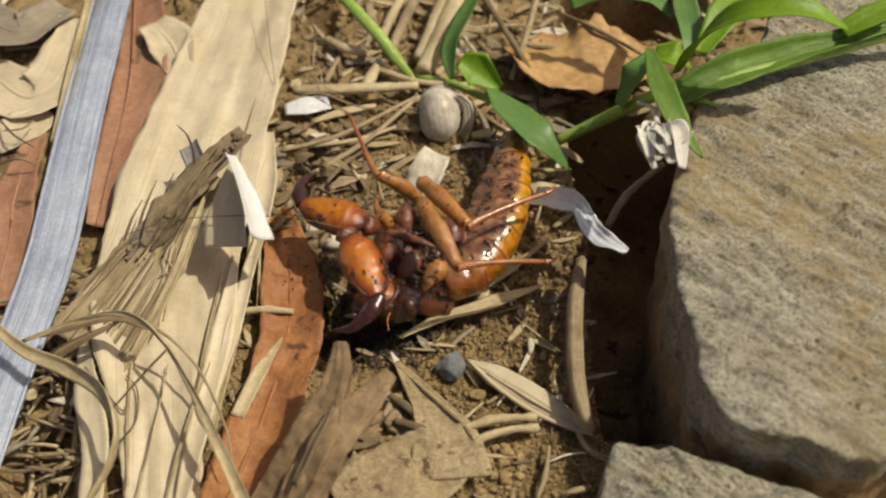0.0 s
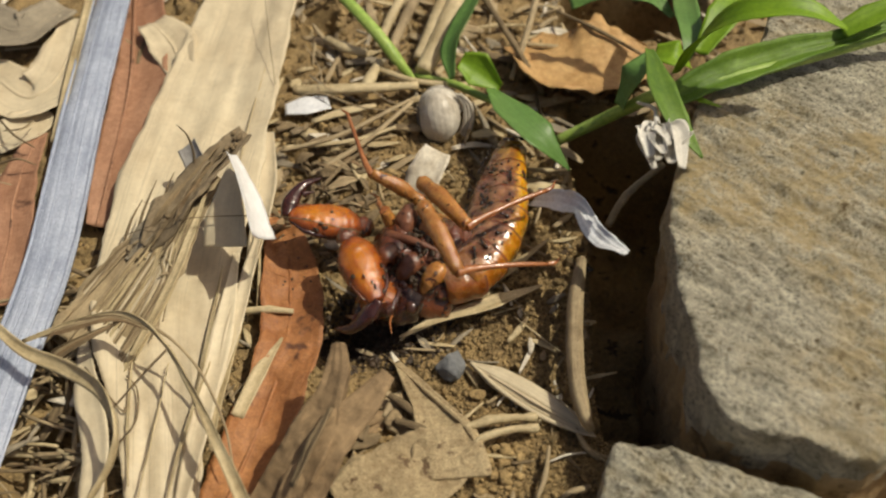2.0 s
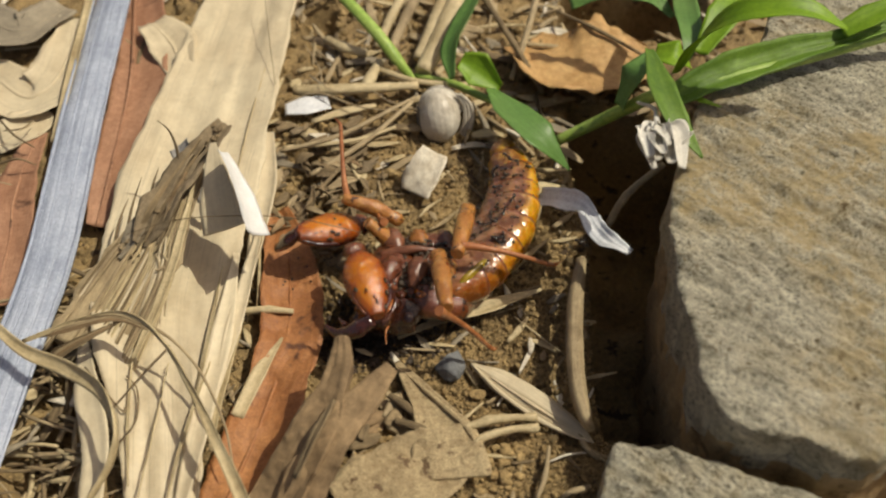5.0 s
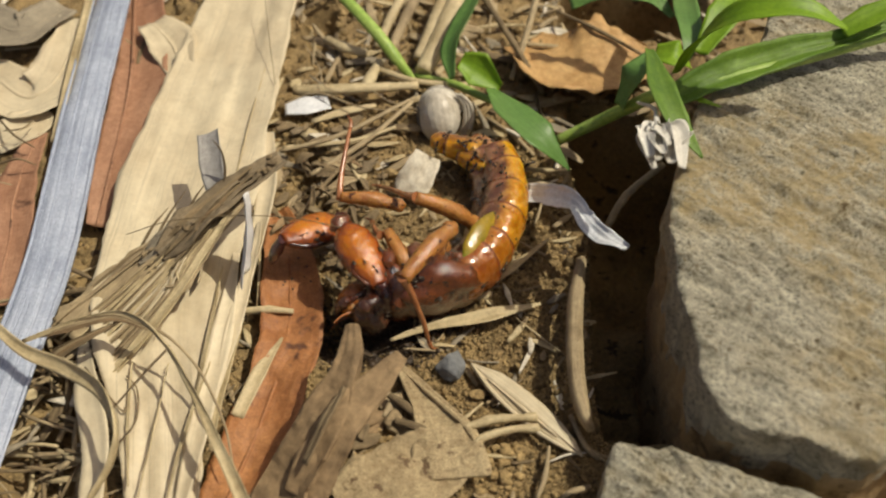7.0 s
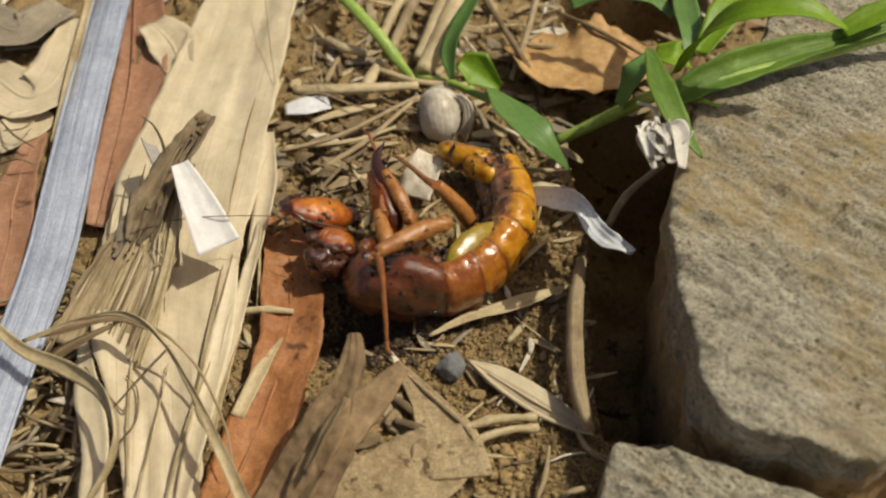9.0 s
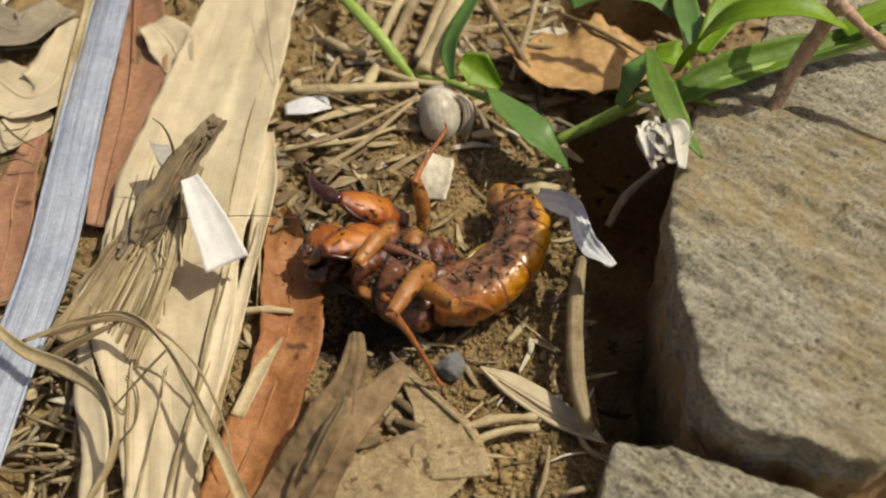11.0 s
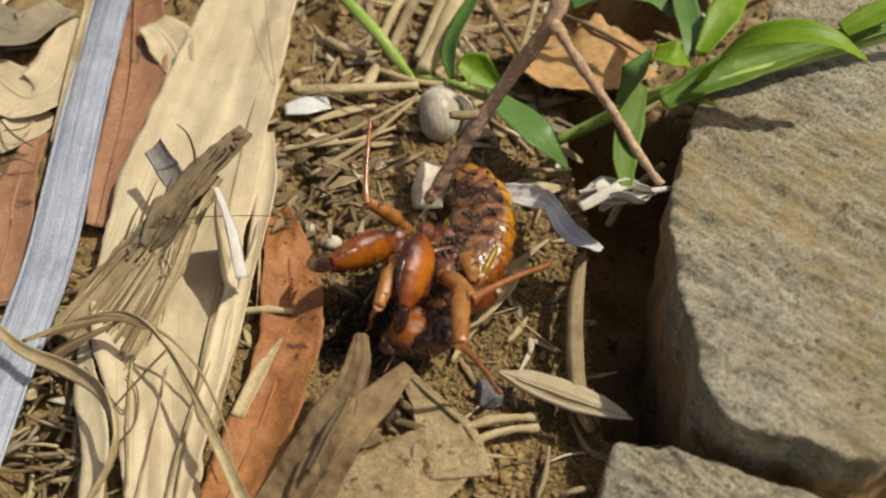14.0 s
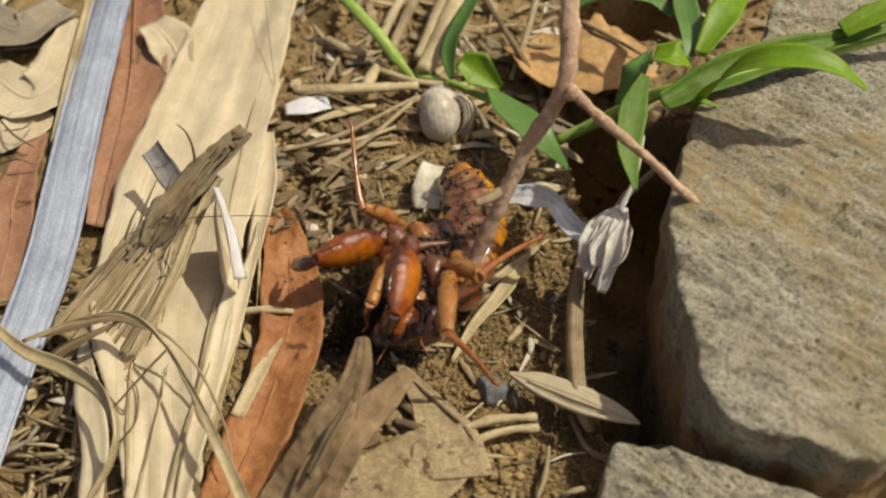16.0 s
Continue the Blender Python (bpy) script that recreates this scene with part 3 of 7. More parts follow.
sheath = holder("dry_sheath", (-36.7, -9.6, 0.5), "broad cream-coloured dry sheath with lengthwise ribs lying on the soil", "dry leaf")
part("body", blade([(-31.7, 53.5, 3), (-33.4, 28.6, 4), (-35, 7.5, 4.5), (-35.3, -12.4, 4.5), (-32.4, -27.9, 4), (-30.3, -40.3, 3)], (15.5, 17.5, 19.5, 17.2, 10, 7.5), (4, 0, -3, 0),
                   0.12, 0.5, 30, 80, 0.6, 0.25, 0.08, 1.0), BAMBOO, sheath)
for pts, wd in (([(-27.7, -21, 5.2), (-29, -29.9, 5.2), (-30, -39.1, 4.8)], 0.5), ([(-32.5, -21.2, 5.4), (-32.7, -29.9, 5.2), (-33, -39.1, 4.8)], 0.25),
                ([(-27.3, 31.8, 4.6), (-28.4, 14.5, 5), (-28.7, -0.2, 5.2)], 0.22), 
                ([(-28.1, -6.9, 5.4), (-28.4, -17.9, 5.2), (-28.8, -28.4, 5)], 0.7), ([(-36.8, -21.2, 5.4), (-36, -28.5, 5.2), (-34.3, -36.6, 4.8)], 0.4)):
    part("splinter", blade(pts, (0.1, wd, wd * 1.2, 0.1), (15, 35), 0.4, 0.2, 4, 24, 0.15, 0.05, 0.2, wd * 9), STRAW, sheath)
thing("sheath_strip", blade([(-25, 17.9, 4.5), (-24.2, 7.5, 4.5), (-24.6, -2.1, 4), (-25, -12, 4)], (1.2, 3.0, 2.2, 0.6), (0, 25), 0.4, 0.35, 6, 24, 0.15, 0.1, 0.1, 3.0), BAMBOO,
      "narrow cream strip split from the dry sheath", "dry leaf")
thing("sheath_strip", blade([(-26.8, -4.7, 5), (-26.8, -16.9, 5), (-27.8, -29.6, 4.5), (-28.5, -38.8, 4)], (0.8, 2.6, 2.6, 1.6), (-20, 15), 0.4, 0.35, 6, 24, 0.15, 0.1, 0.1, 8.0), BAMBOO,
      "narrow cream strip split from the dry sheath", "dry leaf")
thing("sheath_strip", blade([(-43.6, -18, 4.2), (-41.3, -25.3, 4.6), (-38.9, -31.7, 4.6), (-38.2, -38.8, 4)], (1.5, 3.6, 3.2, 2.6), (25, 5), 0.3, 0.35, 6, 24, 0.2, 0.1, 0.1, 5.0), BAMBOO,
      "folded cream strip at the sheath's torn end", "dry leaf")
thing("sheath_strip", blade([(-24.3, 0.8, 4.6), (-24.8, -7.5, 5), (-25.7, -16.4, 4.8), (-26.7, -25, 4.2)], (0.6, 1.7, 1.9, 0.6), (30, -25), 0.5, 0.3, 6, 30, 0.3, 0.1, 0.2, 12.0), BAMBOO,
      "narrow cream strip split from the dry sheath", "dry leaf")
thing("sheath_strip", blade([(-25.4, -1.8, 3.6), (-25.4, -11.8, 3.6), (-26.2, -21.5, 3.4), (-26.5, -31.6, 3)], (0.5, 1.3, 1.5, 0.5), (-35, 20), 0.5, 0.3, 6, 30, 0.3, 0.1, 0.2, 15.0), STRAW,
      "narrow straw-coloured strip beside the dry sheath", "dry leaf")
strap = holder("strap", (-52, -2.2, 3), "blue-grey shiny plastic strap with fine lengthwise wrinkles", "strap")
LINE = [(-55.2, 53.6, 3.5), (-53.3, 23.7, 4), (-51.2, -3.4, 4.5), (-51.3, -20.9, 5), (-51.8, -36.6, 5)]
part("band", blade(LINE, (6.2, 5.9, 6.2, 5.6, 5.2), (10, -6, 4), -0.16, 0.7, 22, 80, 0.16, 0.14, 0.0, 2.0), STRAP, strap)
for s_, w_, sd in ((-2.85, 0.5, 1.0), (2.8, 0.45, 4.0), (-1.1, 0.22, 7.0), (0.9, 0.25, 9.0)):
    part("wrinkle", blade([Vector(p) + Vector((s_, s_ * 0.36, 0.42 - 0.03 * s_ * s_)) for p in LINE], (w_, w_ * 1.3, w_ * 0.8, w_ * 1.2, w_), (20 * s_, 10 * s_), -0.5, 0.25, 5, 80, 0.14, 0, 0.2, sd), STRAP, strap)
leaf = holder("dead_leaf", (-48.4, 26.1, 0.5), "reddish-brown dead leaf under the dry sheath", "leaf")
part("midrib", tube([(-52.2, 53.3, 2), (-48.4, 31.4, 2.6), (-47.2, 12, 3), (-47.4, 2.4, 2.1)], (0.3, 0.28, 0.22, 0.1), 6, 24), PINKLEAF, leaf)
part("leaf_blade", blade([(-50.9, 53.9, 1.6), (-47, 31.9, 2.2), (-46.7, 12.4, 2.6), (-47.4, 2.6, 1.8)], (7, 8.5, 6.5, 3), (8, -8), 0.2, 0.3, 12, 36, 0.5, 0.05, 0.12, 4.0), PINKLEAF, leaf)
litter_leaf([(-60.2, 20.6, 1.2), (-60.5, 10.1, 1.6), (-58.7, -0.3, 1.8), (-57.8, -10.3, 1.5)], (3, 6, 6.5, 5), (5, -5), (0.2, 0.3, 10, 30, 0.5, 0.05, 0.15, 7.0), PINKLEAF, "reddish-brown dead leaf half under the strap", "leaf")
leaf = holder("dead_leaf", (-21.4, -18.2, 0.5), "rust-red dead leaf lying flat beside the sheath", "leaf")
part("leaf_blade", blade([(-23, 5.8, 1.4), (-20.4, -4.2, 1.8), (-19, -15.9, 2.2), (-20.8, -27, 2.4), (-23.7, -38, 2)], (3, 7.6, 7.6, 8.0, 7.5), (12, -12, 4, 8), 0.22, 0.3, 18, 70, 0.8, 0.1, 0.2, 6.0), RED, leaf)
part("midrib", tube([(-22.3, 4.6, 1.2), (-20.4, -3.9, 1.5), (-19.5, -15.7, 1.8), (-21.2, -26.9, 2.1), (-24.3, -37.9, 1.9)], (0.12, 0.22, 0.26, 0.3), 6, 30), RED, leaf)
leaf = holder("dead_leaf", (-0.3, -32.6, 0.5), "tan dead leaf with raised pale veins and torn edges", "leaf")
part("leaf_blade", blade([(-10.8, -38.8, 2.2), (-5.6, -35.4, 2.6), (-0.6, -32.4, 2.8), (3.7, -29.2, 2.6)], (8, 10, 8.5, 3.0), (-6, 6), 0.22, 0.3, 14, 36, 0.7, 0.1, 0.25, 9.0), TAN, leaf)
part("leaf_blade", blade([(-5.7, -18.9, 1.4), (-2.1, -24.8, 2.2), (0.1, -30, 2.6), (0.4, -34.8, 2.5)], (0.8, 3.6, 7.5, 10), (-6, 6), 0.15, 0.3, 14, 36, 0.6, 0.1, 0.25, 12.0), TAN, leaf)
part("vein", tube([(-6.7, -18.3, 1.4), (-2.2, -23.2, 2.3), (2.7, -28.6, 3.2), (3.8, -30.8, 2.8)], (0.12, 0.28, 0.45, 0.35), 7, 30, 0.3, 0.3), TAN, leaf, "pale raised vein")
part("vein", tube([(2.7, -28.6, 3.2), (6.3, -27.6, 3.2), (10.9, -26.9, 2.4)], (0.45, 0.6, 0.55), 7, 24, 0.3, 0.3), STRAW, leaf, "pale raised vein")
part("vein", tube([(3.5, -31.6, 2.8), (4.2, -30.1, 3), (7.6, -28.9, 3), (11.1, -28.2, 2.2)], (0.2, 0.45, 0.55, 0.5), 7, 24, 0.3, 0.3), STRAW, leaf, "pale raised vein")
leaf = holder("dead_leaf", (23.3, 38.6, 1), "ochre dead leaf with ragged holes under the grass", "leaf")
part("leaf_blade", blade([(12.9, 40.9, 2), (18.3, 35.8, 3.4), (25.2, 34.7, 3.8), (32.8, 36.1, 2)], (9, 17, 16, 7), (-12, 10), 0.25, 0.3, 18, 44, 0.9, 0.1, 0.35, 19.0), OCHRE, leaf)
part("midrib", tube([(18.6, 46.2, 4), (24.7, 40, 5), (32.4, 35, 3.5)], (0.25, 0.35, 0.2), 6, 16), BARK, leaf)
litter_leaf([(-72.9, 35.3, 1.5), (-63.7, 28.3, 2), (-59.8, 34.2, 2.5), (-60.5, 46.7, 2.5)], (6, 12, 9, 5), (-8, 6), (0.2, 0.3, 12, 30, 0.6, 0.1, 0.2, 23.0), BAMBOO, "cream dry leaf lying behind the strap", "dry leaf")
litter_leaf([(-76.9, 47.5, 3), (-68.3, 41.2, 4), (-62.8, 49, 3)], (7, 9, 6), (-10, 5), (0.2, 0.3, 10, 24, 0.5, 0.1, 0.2, 27.0), GREYLEAF, "grey-brown dead leaf behind the strap", "leaf")
litter_leaf([(-66.2, 18.2, 1.2), (-62.5, 21.9, 1.6), (-59.7, 25.4, 1.2)], (4, 7, 3), (0, 10), (0.2, 0.3, 10, 20, 0.5, 0.1, 0.2, 29.0), BAMBOO, "cream dry leaf scrap behind the strap", "dry leaf")
litter_leaf([(-47.4, 44.1, 3.4), (-43, 38.5, 3.4), (-40.1, 31.2, 2.8)], (5, 8, 4), (0, 10), (0.2, 0.3, 10, 20, 0.5, 0.1, 0.2, 31.0), BAMBOO, "cream leaf scrap between red leaf and sheath", "dry leaf")
thing("straw_strip", blade([(-58.2, 50, 4.5), (-57, 31.2, 4), (-56.6, 17.4, 3.2)], (1.4, 1.9, 1.2), (10, 30), 0.5, 0.3, 6, 22, 0.1, 0.08, 0.1, 2.5), STRAW, "straw-coloured strip lying along the strap", "straw")
thing("straw_strip", blade([(-20, -15.9, 2.4), (-22.1, -21.2, 2.8), (-24.1, -27, 2.6)], (0.4, 1.9, 1.6), (10, -10), 0.4, 0.25, 6, 22, 0.1, 0.08, 0.1, 2.8), STRAW, "pale straw sliver on the rust-red leaf", "straw")
thing("straw_stick", tube([(-26.5, -11.9, 2.2), (-22.5, -11.8, 2.6), (-19, -11.9, 2.3)], (0.4, 0.55, 0.35), 8, 18, 0.2), STRAW, "short pale straw stick beside the red leaf", "straw")
thing("straw_stick", tube([(-24.4, -2.3, 2.5), (-23.9, -7.5, 2.6), (-23.7, -11.2, 2.2)], (0.2, 0.22, 0.2), 6, 12, 0.2), STRAW, "thin pale straw standing by the red leaf", "straw")

# the two dry ribbons that arch over the sheath's end
thing("curled_ribbon", blade([(-54.1, -17.1, 9), (-48.2, -22, 9.5), (-42.2, -24.8, 10), (-37.5, -28.1, 11), (-34.9, -32.6, 11), (-35.6, -35.4, 8), (-38.6, -39, 4.5)], (0.9, 1.5, 1.9, 1.9, 1.5, 1.8, 1.8),
      (10, 35, 55, 80, 60), 0.5, 0.22, 6, 50, 0.1, 0.05, 0.05, 1.2), STRAW, "pale dry ribbon curling over the sheath", "straw")
thing("curled_ribbon", blade([(-49.8, -19.4, 7), (-42.7, -18.1, 9.5), (-36.6, -18.2, 11), (-31.7, -21.9, 11), (-27.6, -27.9, 10.5), (-23.4, -35.1, 10), (-20, -41.2, 9)], (0.5, 0.7, 0.8, 0.6, 0.8, 1.3, 1.6),
      (30, 50, 70, 20, 10), 0.5, 0.22, 6, 56, 0.12, 0.08, 0.1, 4.2), STRAW, "brown-streaked dry ribbon arching over the sheath", "straw")
thing("curled_ribbon", tube([(-37.4, -18.2, 10.6), (-32, -20.7, 10.8), (-27.8, -24.4, 9.5), (-24.3, -30.3, 8), (-23, -34.5, 6)], (0.22, 0.2, 0.16, 0.14, 0.1), 6, 40), STALK, "thread-thin dry stem arching over the sheath", "straw")
for k in range(7):
    e = k * 9
    thing("dry_fibre", blade([(-48.9, -19, 7) , Vector((-44.1, -18.3, 9)) + Vector((0, -0.35 * k, -0.1 * k)), Vector((-38.4, -18.2, 10.6)) + Vector((0, -0.2 * k, -0.05 * k)), Vector((-33.9, -19.9, 10.8)) + Vector((0, -0.15 * k, 0))] if k < 3 else
                             [Vector((-48.1, -19.3, 6)) + Vector((0.3 * k, -0.55 * k, 0)), Vector((-43.6, -18.9, 8)) + Vector((0, -0.4 * k, 0)), Vector((-37.5, -18.2, 10.3)) + Vector((0, -0.12 * k, 0))],
                             (0.15, 0.5, 0.4, 0.1), (20 + e, 60 - e), 0.5, 0.16, 4, 30, 0.2, 0.05, 0.2, k), (BARK, STALK, STUMP)[k % 3], "brown dry fibre beside the arching ribbon", "fibre")
thing("straw_stick", tube([(-42.4, -21.8, 5.2), (-36.9, -27.5, 5.3), (-36.5, -27.1, 5.2)], (0.1, 0.1, 0.1), 5, 14), BARK, "thread-thin dark fibre on the sheath", "fibre")
thing("straw_stick", tube([(-37.8, -27.3, 5.4), (-35.2, -22.7, 5.4), (-32.8, -18.9, 5.4)], (0.1, 0.12, 0.1), 5, 14), BARK, "thread-thin dark fibre on the sheath", "fibre")
thing("straw_stick", tube([(-36.6, -32, 5.2), (-34.9, -29, 5.4), (-35.5, -25, 5.4), (-37.2, -23, 5.2)], (0.1, 0.12, 0.1), 5, 18), BARK, "thread-thin dark fibre on the sheath", "fibre")

# upright weathered splint close to the viewer
stump = holder("broken_splint", (-14, -38, 2), "weathered grey-brown splint with a broken forked end", "stick")
part("stem", blade([(-19.8, -42.8, 3), (-17.8, -39.2, 5), (-15, -35.3, 8.5), (-12.7, -31.2, 11), (-11.3, -27.6, 12.5), (-11.2, -23.6, 13)], (6.6, 6.8, 6.4, 5.4, 4.0, 3.0, 1.6), (-14, -10, -14), 0.2, 1.6, 22, 90, 0.55, 0.05, 0.22, 3.3), STUMP, stump)
part("prong", blade([(-15.9, -40.6, 5.4), (-13.8, -36.9, 8.4), (-11.1, -33.1, 10.8), (-8.1, -29.9, 12), (-5.7, -27, 12.5)], (4.5, 4.8, 4.4, 3.6, 2.8, 1.6), (10, 8, 16), 0.2, 1.6, 20, 80, 0.55, 0.05, 0.28, 9.3), STUMP, stump)
part("sliver", blade([(-15.5, -38.6, 9.5), (-13.2, -34.7, 12), (-11.5, -31.3, 13)], (0.8, 1.5, 0.3), (-30, -50), 0.4, 0.4, 6, 20, 0.3, 0.2, 0.4, 15.3), BARK, stump)

# ---- smaller finds ----
def angular(radii, seed, centre):
    """A broken stone: the hull of a few corners, its edges worn."""
    r5 = random.Random(seed)
    bm = bmesh.new()
    for _ in range(16):
        d = Vector((r5.gauss(0, 1), r5.gauss(0, 1), r5.gauss(0, 1))).normalized()
        bm.verts.new(Vector((d.x * radii[0], d.y * radii[1], d.z * radii[2])))
    hull = bmesh.ops.convex_hull(bm, input=bm.verts)
    bmesh.ops.delete(bm, geom=list({g for g in hull["geom_interior"] + hull["geom_unused"] if isinstance(g, bmesh.types.BMVert)}), context="VERTS")
    bmesh.ops.bevel(bm, geom=bm.edges, offset=0.14 * min(radii), segments=2, profile=0.6, affect="EDGES")
    bmesh.ops.triangulate(bm, faces=bm.faces)
    bmesh.ops.subdivide_edges(bm, edges=bm.edges, cuts=2, use_grid_fill=True)
    for v in bm.verts:
        v.co = (v.co * (1 + lump(v.co, 1.4, 0.06, seed)) + Vector(centre)) * MM
    return bm


slate = thing("pebble", angular((2.1, 2.5, 1.5), 3, (0.8, -19.1, 1.3)), PEBBLE, "small slate-grey pebble on the soil", "pebble")
thing("soil_clod", angular((1.1, 0.9, 0.7), 5, (-1.6, -23.1, 0.8)), CRUMB, "small angular brown soil clod", "soil", "soil clods")
thing("soil_clod", angular((1.2, 0.7, 0.6), 7, (4.2, -23, 0.8)), CRUMB, "small angular brown soil clod", "soil", "soil clods")
thing("dry_stalk", blade([(17.8, -6.2, 6.0), (16.5, -12.1, 6.5), (15.7, -18.7, 6.5), (15.6, -24.5, 6.0), (16.3, -28.0, 5.0), (17.1, -28.8, 3.0)], (1.2, 1.9, 2.1, 2.0, 1.7, 1.0), (-8, 6, -4), -0.45, 0.9, 8, 60, 0.12, 0.14, 0.08, 4.0), STALK,
      "flat tan dry stalk along the edge of the gap", "stem")
thing("dry_stalk", tube([(15.1, -26.2, 1.5), (16.5, -30.2, 1.5), (18.1, -31.3, 0.5)], (0.3, 0.4, 0.3), 7, 16), STALK, "thin dry stem end in the gap", "stem")
snail = holder("snail_shell", (-0.7, 26, 0), "pale striped snail shell lying in the litter", "snail shell")
hub = Vector((-0.5, 23.0, 2.8))
ball = blob((3.0, 3.1, 4.0), 0.05, 1, 5, 2.0)
for v in ball.verts:
    turn_ = math.atan2(v.co.y, v.co.x)
    v.co *= 1 + 0.006 * math.sin(22 * turn_ + 900 * v.co.z)
ball.transform(Matrix.Translation(hub * MM) @ pose(0, 0, 0, -38, 12, 20))
part("body_whorl", ball, SHELL, snail)
part("whorl", tube([hub + Vector((1.8 * math.cos(a_ * 0.5), 1.4 + 0.16 * a_, 1.8 * math.sin(a_ * 0.5))) for a_ in range(20)], [1.9 - 0.08 * a_ for a_ in range(20)], 18, 70, 0.03), SHELL, snail)
for k in range(3):
    part("lip", tube([hub + Vector((2.6 + 0.55 * k, -1.2 - 0.2 * k, -3.3)), hub + Vector((3.7 + 0.55 * k, -0.6, -1.0)), hub + Vector((3.6 + 0.5 * k, 0.6, 1.6)), hub + Vector((2.4 + 0.3 * k, 1.2, 3.4))], (0.25, 0.34, 0.34, 0.2), 8, 26, 0.1, 0.1), SHELL, snail)
thing("flake", blade([(-23.9, 25.4, 1.8), (-20.9, 25.8, 2.2), (-17.4, 27, 1.8)], (2.2, 3.6, 2.8), (0, 8), 0.15, 0.3, 8, 14, 0.15, 0.05, 0.15, 3.0), BLUEWHITE, "bluish-white flake on the soil", "flake")
thing("flake", blade([(4.3, 20.3, 1.5), (6.5, 20.2, 2), (9.1, 20.4, 1.4)], (0.8, 2.2, 1.0), (10, -20), 0.2, 0.3, 8, 14, 0.2, 0.05, 0.15, 5.0), STRAW, "pale dry scale in the litter", "flake")
thing("flake", blade([(11.4, 10.1, 1.5), (14, 9.2, 2), (17.4, 10.2, 1.4)], (1.2, 3.2, 1.0), (10, -20), 0.2, 0.3, 8, 14, 0.2, 0.05, 0.15, 6.0), STRAW, "pale dry scale in the litter", "flake")
thing("flake", blob((1.3, 1.1, 0.8), 0.3, 1, 2, 8.0, (-14.9, 0.3, 1)), CHIP, "whitish crumb by the insect", "crumb")
thing("flake", blob((1.0, 0.8, 0.6), 0.3, 1, 2, 11.0, (-18.1, 2.8, 1)), CHIP, "whitish crumb by the insect", "crumb")
thing("flake", blob((1.5, 1.0, 0.6), 0.3, 1, 2, 13.0, (5, -8.2, 1)), STRAW, "pale crumb by the insect", "crumb")
straw_sliver = new("straw_strip", to_mesh("straw_strip", blade([(0, 0, 0), (6, 0.3, 0.5), (13, -0.2, 0.6), (20, 0.2, 0)], (0.4, 1.4, 2.2, 0.4), (5, -10), 0.3, 0.25, 6, 26, 0.15, 0.05, 0.1, 7.5), STRAW))
tagged(straw_sliver, "pale straw sliver pushed about beside the insect", "straw")
thing("straw_strip", blade([(4, -8.6, 1.6), (9, -4.8, 2), (14.3, 0.4, 1.6)], (0.5, 1.4, 0.3), (10, -20), 0.3, 0.25, 6, 22, 0.15, 0.05, 0.15, 9.5), STRAW, "pale straw sliver leaning towards the gap", "straw")

# plants
grass = holder("grass_plant", (23.6, 22.4, 0), "bright green grass with arching blades leaning over the stone", "grass")
part("stem", tube([(16.6, 17.6, 3), (22.2, 17.6, 7), (25.8, 13.7, 14), (28.7, 9.9, 20), (36.7, 10.7, 21.6), (47.8, 13.7, 22.6), (60.5, 17.1, 24)], (0.8, 0.9, 0.9, 0.8, 0.8, 0.8, 0.7), 9, 44), RIB, grass)
part("leaf_blade", blade([(27.3, 7.1, 20.5), (35.4, 10.5, 22.5), (43.7, 13, 23.6), (51, 14.7, 24.5), (59.1, 17, 25.5)], (2.6, 4.6, 4.0, 2.6, 1.4), (15, 22, 10, 20), 0.45, 0.2, 14, 60, 0.4, 0.25, 0.16, 2.0), SHADED_GREEN, grass)
part("leaf_blade", blade([(35.6, 38.8, 15), (33.7, 27, 19), (33.1, 20.9, 20), (32.2, 17, 19)], (3, 3.5, 3.2, 1), (20, -20), 0.3, 0.2, 8, 24, 0.1, 0.05, 0.03, 5.0), DEEPGREEN, grass)
part("leaf_blade", blade([(41.8, 29.9, 22), (37.2, 22, 22), (33.8, 16.9, 20)], (2.5, 4.5, 2.0), (-20, 10), 0.3, 0.2, 8, 24, 0.1, 0.05, 0.03, 8.0), GREEN, grass)
part("leaf_blade", blade([(27.7, 18.7, 19), (25.4, 15.3, 18), (24, 14.2, 13)], (1.0, 4.4, 2.2), (35, 15), 0.4, 0.2, 8, 24, 0.1, 0.05, 0.03, 11.0), DEEPGREEN, grass)
part("leaf_blade", blade([(27.4, 15.8, 21), (29.7, 14.3, 22), (32.1, 14.4, 20)], (2.6, 4.2, 1.2), (20, 0), 0.3, 0.2, 8, 20, 0.1, 0.05, 0.03, 13.0), GREEN, grass)
part("leaf_blade", blade([(50, 14.7, 25.5), (53.2, 15.6, 27), (57.3, 17, 28.5)], (2.4, 3.4, 2), (10, 0), 0.3, 0.2, 8, 20, 0.1, 0.05, 0.03, 17.0), GREEN, grass)
part("leaf_blade", blade([(30.1, 9.4, 20), (31.9, 7, 21), (34.4, 6.3, 20.5)], (0.6, 0.9, 0.2), (10, 0), 0.3, 0.2, 4, 14), GREEN, grass)
part("leaf_blade", blade([(19.3, 37.3, 12), (23.3, 37.4, 14), (30.1, 34.1, 16), (33.1, 30.8, 15)], (2, 3.4, 3.2, 1), (10, 0), 0.3, 0.2, 8, 20, 0.1, 0.05, 0.03, 21.0), DEEPGREEN, grass)
